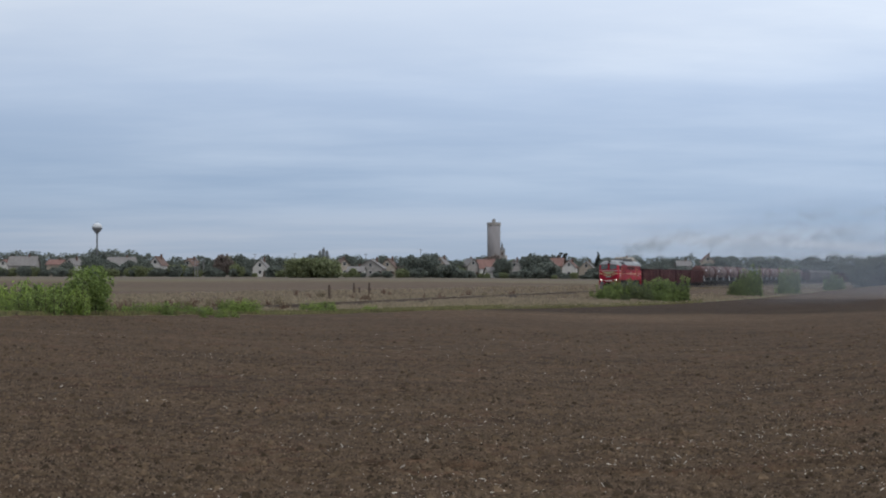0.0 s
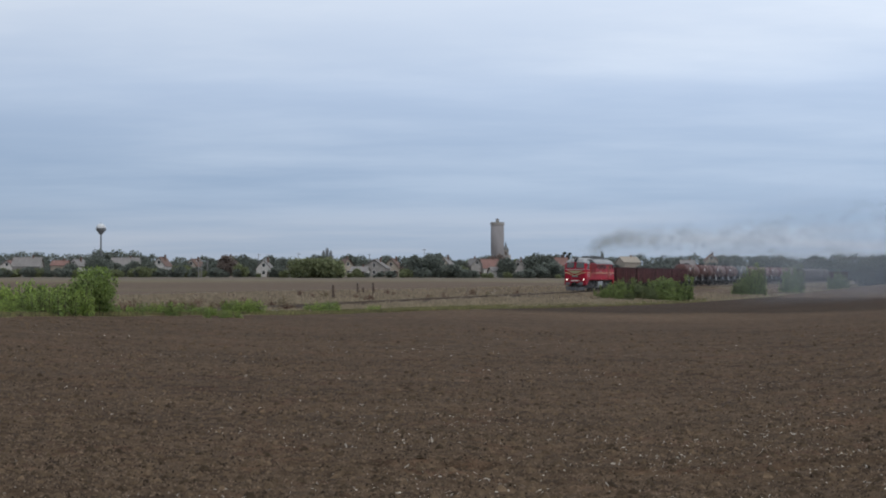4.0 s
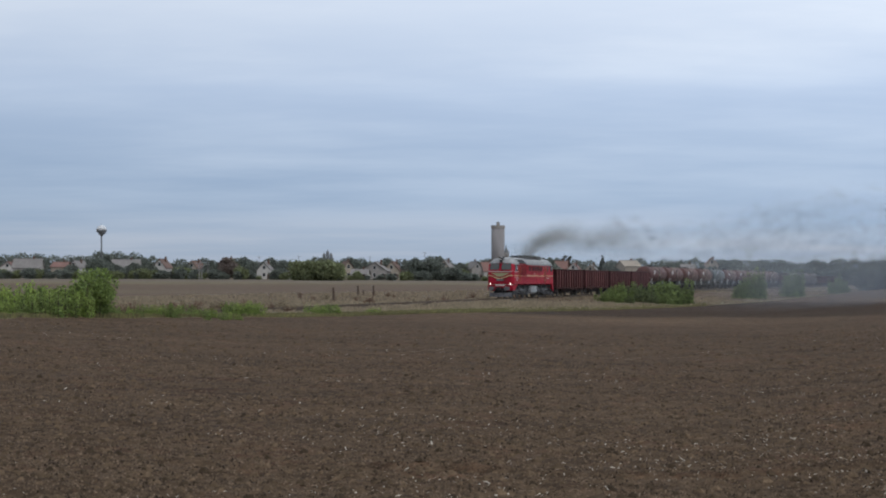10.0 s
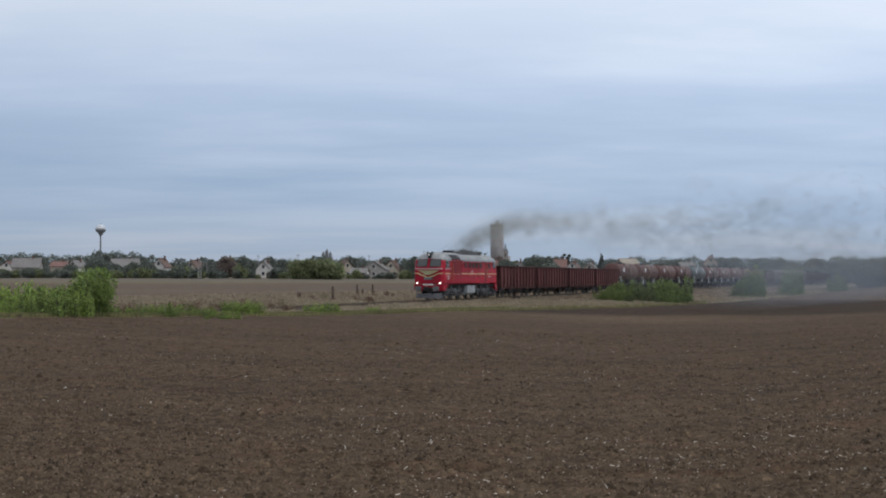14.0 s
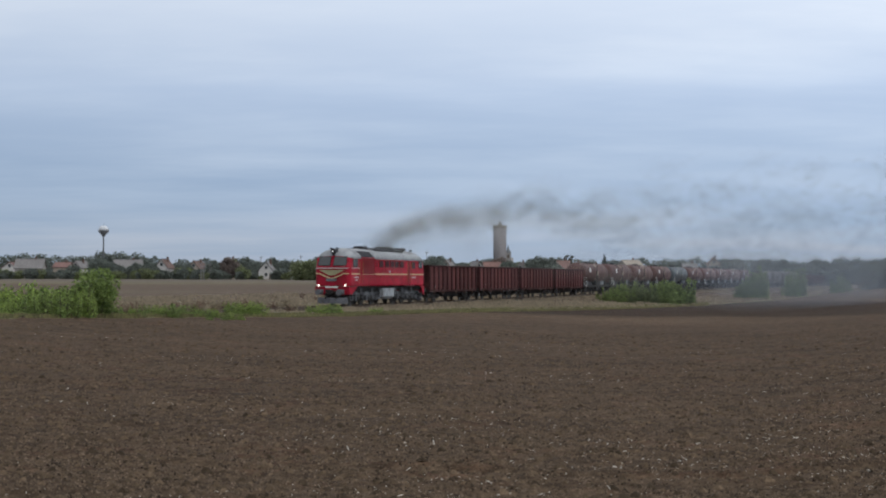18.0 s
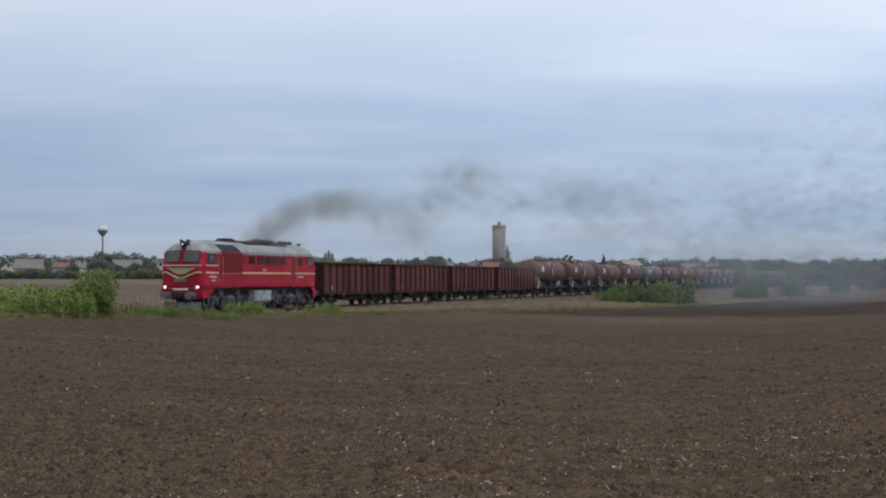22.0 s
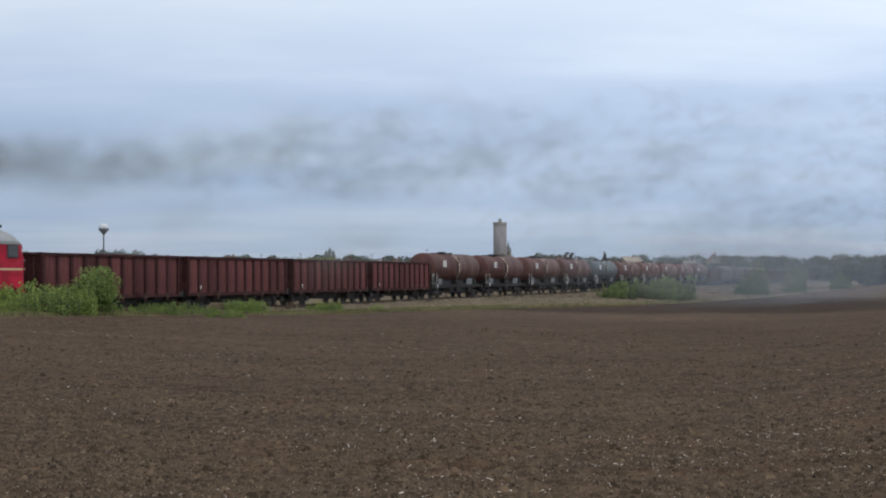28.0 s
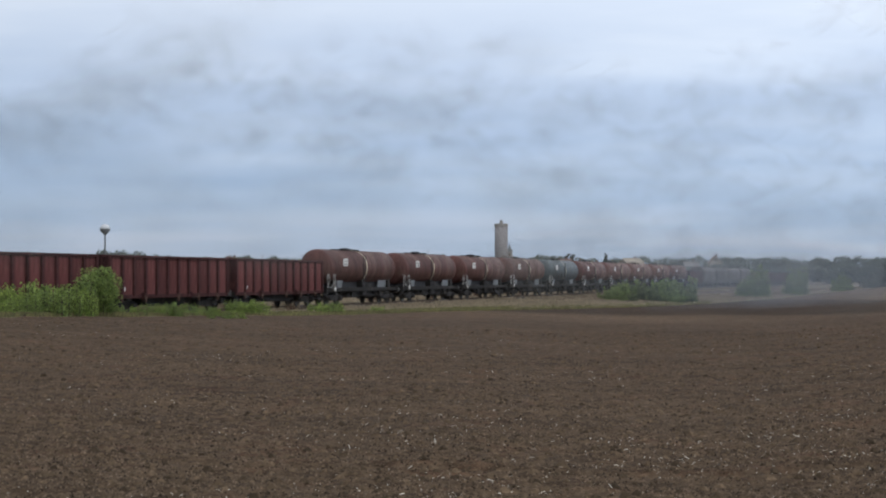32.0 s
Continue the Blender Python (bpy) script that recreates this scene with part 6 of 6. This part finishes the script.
x, y, z = sight(-127, 80)
stone = link_mesh("stone", lump(0.2, 5), M["stone"])
stone.location = (x, y, z + 0.12)
tagged(stone, "pale stone lying beside the line", "stone")


# ---- loose ground cover ----
def tufts(name, places, mat, label, h0, h1, seed, blades=7):
    """Grass tufts: thin leaning blades, in one mesh."""
    rng = np.random.default_rng(seed)
    P, F = [], []
    for x, y, z in places:
        hh = rng.uniform(h0, h1)
        for _ in range(blades):
            a = rng.uniform(0, 6.28)
            dx, dy = math.cos(a), math.sin(a)
            r, lean, wd = rng.uniform(0, 0.22), rng.uniform(0.05, 0.4) * hh, rng.uniform(0.015, 0.035) + 0.00012 * y
            bx, by = x + dx * r, y + dy * r
            hb = hh * rng.uniform(0.6, 1.1)
            q = len(P)
            P += [(bx - wd, by, z - 0.03), (bx + wd, by, z - 0.03), (bx + dx * lean * 0.4 + wd * 0.7, by + dy * lean * 0.4, z + hb * 0.6), (bx + dx * lean * 0.4 - wd * 0.7, by + dy * lean * 0.4, z + hb * 0.6), (bx + dx * lean, by + dy * lean, z + hb)]
            F += [(q, q + 1, q + 2, q + 3), (q + 3, q + 2, q + 4)]
    me_ = bpy.data.meshes.new(name)
    me_.from_pydata(P, [], F)
    tagged(link_data(name, me_, mat), label, "grass", kind="stuff")


def scatter_grown(n, b0, b1, past0, past1, seed, clear=2.7):
    """Places on grown-over land past the field's edge, clear of the track."""
    rng = np.random.default_rng(seed)
    b = rng.uniform(b0, b1, n)
    edge = np.interp(b, EDGE_BEARING, EDGE_DEPTH)
    y = edge + rng.uniform(past0, past1, n) * (edge / 80)
    x = b * y
    z, past, away = ground_data(x, y)
    return [(float(a), float(c), float(d)) for a, c, d, w in zip(x, y, z, away) if w > clear]


tufts("verge_grass", scatter_grown(4200, -0.36, 0.2, -2.2, 6, 71), M["grass_green"], "uneven green grass along the field's edge", 0.06, 0.22, 72)
tufts("verge_grass", scatter_grown(1500, 0.05, 0.33, -0.5, 14, 73), M["grass_dry"], "dry grass on the low bank", 0.1, 0.28, 74)
tufts("trackside_grass", scatter_grown(3200, -0.36, 0.3, 3, 24, 77, 1.8), M["grass_dry"], "dry weeds on the edge of the ballast", 0.12, 0.32, 78)
def bed_shoulder(n, seed):
    """Places along the near shoulder of the track bed."""
    rng = np.random.default_rng(seed)
    spots = []
    for s_, side in zip(-70 + 300 * rng.uniform(0, 1, n) ** 1.3, rng.uniform(1.05, 3.0, n)):
        if smooth_noise(np.array([s_ * 0.25]), np.array([side]), 51)[0] > -0.22:
            p_ = on_track(float(s_), float(side), 0)
            spots.append((p_.x, p_.y, 0.06 if side < 1.75 else 0.06 - (side - 1.75) * 0.12))
    return spots


tufts("trackside_grass", bed_shoulder(3600, 79), M["grass_dry"], "dry grass grown over the shoulder of the ballast", 0.1, 0.3, 80)
tufts("dry_grass", scatter_grown(7000, -0.36, 0.16, 8, 130, 75), M["grass_dry"], "dry pale grass of the meadow", 0.12, 0.38, 76)


def clods():
    """Loose clods on the ploughed land, in one mesh; larger ones are rarer."""
    rng = np.random.default_rng(81)
    n = 60000
    y = 10.0 * (56 / 10.0) ** rng.uniform(0, 1, n) ** 1.25
    x = rng.uniform(-0.36, 0.36, n) * y
    gather = smooth_noise(x * 0.6, y * 0.9, 31) + smooth_noise(x * 0.12, y * 0.5, 33)
    keep = gather + rng.uniform(-0.5, 0.5, n) > -0.2
    x, y = x[keep], y[keep]
    z, past, away = ground_data(x, y)
    z = z + soil_relief(x, y, np.hypot(x, y))
    base = np.array([(1, 0, 0), (0.4, 0.9, 0), (-0.6, 0.8, 0), (-1, 0, 0), (-0.5, -0.85, 0), (0.55, -0.8, 0), (0.35, 0.2, 0.8), (-0.4, 0.25, 0.75), (0, -0.4, 0.85)])
    tri = np.array([(0, 1, 6), (1, 2, 7), (1, 7, 6), (2, 3, 7), (3, 4, 8), (3, 8, 7), (4, 5, 8), (5, 0, 6), (5, 6, 8), (6, 7, 8)])
    size = 0.006 + 0.05 * rng.uniform(0, 1, len(x)) ** 14 + 0.00042 * y
    turn = rng.uniform(0, 6.28, len(x))
    P = base[None] * rng.uniform(0.7, 1.3, (len(x), 9, 3)) * size[:, None, None] * np.array((1.2, 1.0, 0.85))
    c, s = np.cos(turn)[:, None], np.sin(turn)[:, None]
    P = np.stack((P[..., 0] * c - P[..., 1] * s + x[:, None], P[..., 0] * s + P[..., 1] * c + y[:, None], P[..., 2] + z[:, None] - 0.006), -1)
    F = tri[None] + (np.arange(len(x)) * 9)[:, None, None]
    me_ = bpy.data.meshes.new("soil_clods")
    me_.from_pydata(P.reshape(-1, 3).tolist(), [], F.reshape(-1, 3).tolist())
    tagged(link_data("soil_clods", me_, M["soil_clod"]), "loose brown clods on the ploughed field", "soil", kind="stuff")


clods()


def crumbs_near():
    """Fine crumbs on the nearest stretch of the field, in one mesh."""
    rng = np.random.default_rng(86)
    n = 90000
    y = 9.8 * (34 / 9.8) ** rng.uniform(0, 1, n) ** 1.3
    x = rng.uniform(-0.345, 0.345, n) * y
    keep = smooth_noise(x * 0.8, y * 1.1, 35) + smooth_noise(x * 3.0, y * 3.0, 37) + rng.uniform(-0.6, 0.6, n) > -0.25
    x, y = x[keep], y[keep]
    z = ground_data(x, y)[0] + soil_relief(x, y, np.hypot(x, y))
    base = np.array([(1, 0, 0), (0, 1, 0), (-1, 0, 0), (0, -1, 0), (0, 0, 1.0)])
    tri = np.array([(0, 1, 4), (1, 2, 4), (2, 3, 4), (3, 0, 4)])
    size = 0.006 + 0.011 * rng.uniform(0, 1, len(x)) ** 3 + 0.0002 * y
    turn = rng.uniform(0, 6.28, len(x))
    P = base[None] * rng.uniform(0.6, 1.4, (len(x), 5, 3)) * size[:, None, None] * np.array((1.0, 1.0, 1.25)) + rng.uniform(-0.5, 0.5, (len(x), 5, 3)) * size[:, None, None] * np.array((0.5, 0.5, 0))
    c, s = np.cos(turn)[:, None], np.sin(turn)[:, None]
    P = np.stack((P[..., 0] * c - P[..., 1] * s + x[:, None], P[..., 0] * s + P[..., 1] * c + y[:, None], P[..., 2] + z[:, None] - 0.003), -1)
    F = tri[None] + (np.arange(len(x)) * 5)[:, None, None]
    me_ = bpy.data.meshes.new("soil_crumbs")
    me_.from_pydata(P.reshape(-1, 3).tolist(), [], F.reshape(-1, 3).tolist())
    tagged(link_data("soil_crumbs", me_, M["soil_crumb"]), "fine brown crumbs of ploughed soil", "soil", kind="stuff")


crumbs_near()


def straw():
    """Bleached stalks and husks left on the field, lying or sticking up."""
    rng = np.random.default_rng(83)
    n = 6000
    y = 10.5 * (46 / 10.5) ** rng.uniform(0, 1, n)
    x = rng.uniform(-0.36, 0.36, n) * y
    gather = smooth_noise(x * 0.35, y * 0.5, 41)
    keep = 1.25 * gather + 0.9 * smooth_noise(x * 1.7, y * 2.2, 43) + 0.25 * x / y + rng.uniform(-0.3, 0.3, n) + 0.1 * (14 / y - 1) > 0.24
    x, y = x[keep], y[keep]
    z = ground_data(x, y)[0] + soil_relief(x, y, np.hypot(x, y))
    P, F = [], []
    for a, b, c in zip(x, y, z):
        t, tilt = rng.uniform(0, 6.28), abs(rng.normal(0, 0.32))
        l, w = 0.01 + 0.065 * rng.uniform(0, 1) ** 5, rng.uniform(0.0015, 0.006)
        d = np.array((math.cos(t) * math.cos(tilt), math.sin(t) * math.cos(tilt), math.sin(tilt)))
        sd = np.array((-math.sin(t), math.cos(t), 0)) * w
        upv = np.array((0, 0, w * 1.2))
        o = np.array((a, b, c + 0.004))
        mid = o + d * l * 0.55 + np.array((0, 0, rng.uniform(0, 0.006)))
        end = o + d * l
        q = len(P)
        for p in (o, mid, end):
            P += [tuple(p - sd), tuple(p + sd), tuple(p + upv)]
        for k_ in (0, 3):
            for e in range(3):
                F.append((q + k_ + e, q + k_ + (e + 1) % 3, q + k_ + 3 + (e + 1) % 3, q + k_ + 3 + e))
        F += [(q, q + 2, q + 1), (q + 6, q + 7, q + 8)]
    me_ = bpy.data.meshes.new("straw")
    me_.from_pydata(P, [], F)
    tagged(link_data("straw", me_, M["straw"]), "bleached bits of maize straw on the soil", "straw", kind="stuff")


straw()


# ---- sleepers, piece by piece ----
def sleeper_mesh():
    bm = rings([[(-1.25, -0.13, 0), (1.25, -0.13, 0), (1.25, 0.13, 0), (-1.25, 0.13, 0)], [(-1.24, -0.1, 0.2), (1.24, -0.1, 0.2), (1.24, 0.1, 0.2), (-1.24, 0.1, 0.2)]])
    me_ = bpy.data.meshes.new("sleeper")
    bm.to_mesh(me_)
    bm.free()
    me_.materials.append(M["sleeper"])
    return me_


one_sleeper = sleeper_mesh()
for q in range(300):
    s = -62 + q * 0.65
    o = new("sleeper", one_sleeper)
    o.parent = track_bed
    o.location = on_track(s, 0, RAIL - 0.155 - 0.2)
    o.rotation_euler[2] = heading(s) - math.pi / 2
far_sleepers = bmesh.new()
for q in range(600):
    s = -62 + 300 * 0.65 + q * 0.9
    m = Matrix.Translation(on_track(s, 0, RAIL - 0.255)) @ Matrix.Rotation(heading(s) - math.pi / 2, 4, "Z") @ Matrix.Diagonal((2.5, 0.26, 0.2, 1))
    bmesh.ops.create_cube(far_sleepers, size=1.0, matrix=m)
tagged(part("far_sleepers", far_sleepers, M["sleeper"], track_bed), kind="stuff")


# ---- exhaust smoke: rigid shreds that leave the stack, rise and drift with the wind ----
def veil_cloud(name, seed, count, size, spread_, limit, mat, long=1.0):
    """A loose cloud of thin cupped veils, drawn out by the wind, that fade out towards their rims."""
    rng = np.random.default_rng(seed)
    P, F, UV = [], [], []
    n_ring, n_seg = 3, 10
    for _ in range(count):
        r = size * rng.uniform(0.7, 1.2)
        c = rng.normal(size=3) * np.array(spread_)
        room = np.maximum(np.array(limit) - r * 0.6, 0.05)
        c = np.clip(c, -room, room)
        w = np.array((rng.normal(0, 0.35), rng.choice((-1.0, 1.0)), rng.normal(0, 0.4)))
        w /= np.linalg.norm(w)
        u = np.cross(w, (0.0, 0.0, 1.0))
        u /= np.linalg.norm(u)
        v = np.cross(w, u)
        swing = rng.normal(0, 0.35)
        u, v = u * math.cos(swing) + v * math.sin(swing), v * math.cos(swing) - u * math.sin(swing)
        k_ = len(P)
        uv = [(0.5, 0.5)]
        P.append(tuple(c))
        for a in range(1, n_ring + 1):
            f = a / n_ring
            for b in range(n_seg):
                t = 2 * math.pi * b / n_seg
                P.append(tuple(c + (u * math.cos(t) * long + v * math.sin(t)) * r * f - w * r * 0.22 * f * f))
                uv.append((0.5 + 0.5 * f * math.cos(t), 0.5 + 0.5 * f * math.sin(t)))
        faces = [(0, 1 + b, 1 + (b + 1) % n_seg) for b in range(n_seg)]
        for a in range(n_ring - 1):
            for b in range(n_seg):
                faces.append((1 + a * n_seg + b, 1 + (a + 1) * n_seg + b, 1 + (a + 1) * n_seg + (b + 1) % n_seg, 1 + a * n_seg + (b + 1) % n_seg))
        for f in faces:
            F.append(tuple(k_ + q for q in f))
            UV += [uv[q] for q in f]
    me_ = bpy.data.meshes.new(name)
    me_.from_pydata(P, [], F)
    me_.polygons.foreach_set("use_smooth", [True] * len(me_.polygons))
    layer = me_.uv_layers.new(name="UVMap")
    layer.data.foreach_set("uv", np.array(UV, np.float32).reshape(-1))
    me_.materials.append(mat)
    return me_


smoke_kinds = [veil_cloud("puff", 100 + q, 9, 1.25, (1.2, 0.5, 0.4), (3.8, 1.2, 1.35), M["smoke"], 2.0) for q in range(12)]
dense_kinds = [veil_cloud("puff", 120 + q, 3, 0.78, (0.5, 0.4, 0.4), (2.2, 1.0, 1.0), M["smoke_dense"], 1.2) for q in range(16)]
WIND = Vector((7.6, 0.4, 0.0))
smoke_rng = random.Random(91)
puffs = []
t_out = -9.5
plumes = [tagged(new("smoke_plume"), "trail of brown-grey diesel smoke drifting off", "smoke", "exhaust smoke") for _ in range(4)]
while t_out < 31.8:
    tight = len(puffs) % 5 != 0  # small thick shreds beside each broad thin one
    o = new("puff", smoke_rng.choice(dense_kinds if tight else smoke_kinds))
    o.parent = plumes[min(3, int((t_out + 9.5) / 10.4))]
    swirl = Vector([noise.noise((t_out * 1.15, 7.3 * q, 1.7)) * k_ for q, k_ in ((1, 0.8), (2, 0.7), (3, 1.15))])
    hard_pull = 0.7 * math.exp(-((t_out - 19.9) / 0.4) ** 2) + 0.65 * math.exp(-((t_out - 28.3) / 1.6) ** 2)
    settles = not tight and t_out > 6 and smoke_rng.random() < 0.24  # some of it sinks and hangs low behind the train
    scatter = Vector([max(-1.7, min(1.7, smoke_rng.gauss(0, 0.95))) for _ in range(3)])
    puffs.append((o, t_out, tight, settles, scatter + swirl, 1.0 + 0.3 * swirl.z + hard_pull, smoke_rng.uniform(-9, 9), smoke_rng.choice((-1, 1)) * smoke_rng.uniform(40, 64)))
    tagged(o, kind="stuff")
    t_out += (0.045 if t_out < 0 else 0.0195 if t_out < 8 else 0.0108) * (1.0 + 0.7 * max(0.0, noise.noise((t_out * 0.6, 3.1, 9.7))) + 0.7 * max(0.0, noise.noise((t_out * 1.7, 5.1, 2.7)))) * smoke_rng.uniform(0.7, 1.3)

# what earlier smoke has left: thin haze that hangs over the bank and the far end of the line
haze_kinds = [veil_cloud("smoke_haze", 140 + q, 5, 8.0, (9, 5, 2.0), (24, 13, 8), M["haze"], 1.6) for q in range(3)]
low_haze = [veil_cloud("smoke_haze", 150 + q, 4, 4.0, (7, 4, 0.9), (20, 12, 3.5), M["haze"], 2.0) for q in range(2)]
hanging = []
for q in range(11):
    b, d = smoke_rng.uniform(0.24, 0.38), smoke_rng.uniform(105, 165)
    o = new("smoke_haze", low_haze[q % 2])
    tagged(o, "thin grey haze of old exhaust smoke low over the field", "smoke", "hanging haze")
    hanging.append((o, Vector((b * d, d, smoke_rng.uniform(0.3, 2.2))), smoke_rng.uniform(-20, 20)))
for q in range(6):
    b, d = smoke_rng.uniform(0.2, 0.37), smoke_rng.uniform(150, 290)
    o = new("smoke_haze", haze_kinds[q % 3])
    tagged(o, "thin grey haze of old exhaust smoke over the bank", "smoke", "hanging haze")
    hanging.append((o, Vector((b * d, d, smoke_rng.uniform(2.5, 7.5))), smoke_rng.uniform(-20, 20)))


def stack_at(t):
    return on_track(front_at(t) + LOCO / 2 + 1.95, 0, RAIL + 4.7)


def motions():
    """All that moves: the train, its wheels, and the smoke."""
    for w, back in train:
        walk(w, [(t, Matrix.Translation(on_track(front_at(t) + back)) @ Matrix.Rotation(heading(front_at(t) + back), 4, "Z")) for t in range(0, 33, 2)])
    for wheel, radius in rolling[:ROLLING]:
        place_ = wheel.location.copy()
        walk(wheel, [(t / 10, Matrix.Translation(place_) @ Matrix.Rotation((front_at(t / 10) - front_at(0)) / radius, 4, "Y")) for t in range(321)])
    for o, born, tight, settles, spread, lift, spin, edge_on in puffs:
        rows = []
        body_ = 0.3 if tight else 1.05

        def drift(age):
            rise = lift * (2.4 * (1 - math.exp(-age / 0.28)) + 1.0 * (1 - math.exp(-age / 3.0)) + 0.05 * age)
            if settles:
                rise = rise * math.exp(-age / 2.5) - 2.6 * (1 - math.exp(-age / 3.0))
            wide = (0.06 + 0.5 * age ** 1.15) * (0.85 if tight else 1.0)
            up_wide = min(wide * (0.72 + 0.05 * min(age, 6)), 1.1 if settles else 8.0)
            p_ = stack_at(born) + WIND * (age + 0.75 * (math.exp(-age / 0.75) - 1)) + Vector((body_ * min(1, age / 0.6) + spread.x * wide, spread.y * wide, rise + spread.z * up_wide - (0.25 if tight else 0.7) * math.exp(-age / 0.12)))
            # shreds are drawn out flat by the wind as they age
            thin = 1 - math.exp(-(age / (1.6 if tight else 3.4)) ** 2)
            return Matrix.Translation(p_) @ pose(0, 0, 0, spread.x * 6 + edge_on * thin * (0.3 if settles else 1.0), -28 * math.exp(-age / 0.7) + spin * min(age, 3) * 0.4, spin * min(age, 4) * 0.5)

        def inside(t):
            return Matrix.Translation(stack_at(t) - Vector((0, 0, 1.8))) @ Matrix.Rotation(heading(front_at(t) + LOCO / 2 + 2), 4, "Z")

        if born > 0:
            rows += [(t, inside(t)) for t in np.arange(0, born - 0.25, 4.0)] + [(max(0.04, born - 0.2), inside(max(0.04, born - 0.2)))]
        ages = [a for a in (0.0, 0.15, 0.4, 0.8, 1.4, 2.2, 3.5, 6.0, 10.0, 16.0, 24.0, 42.0) if born + a > 0 and born + a < 32]
        if born <= 0:
            ages = [-born] + [a for a in ages if a > -born + 0.1]
        rows += [(born + a, drift(a)) for a in ages]
        if rows[-1][0] < 31.95:
            rows.append((32.0, drift(32.0 - born)))
        walk(o, rows)

    for o, p_, turn in hanging:
        walk(o, [(t, Matrix.Translation(p_ + Vector((-0.4 * (t - 16), 0.1 * (t - 16), 0))) @ pose(0, 0, 0, 0, 0, turn)) for t in (0, 16, 32)])


ROLLING = len(rolling)
motions()
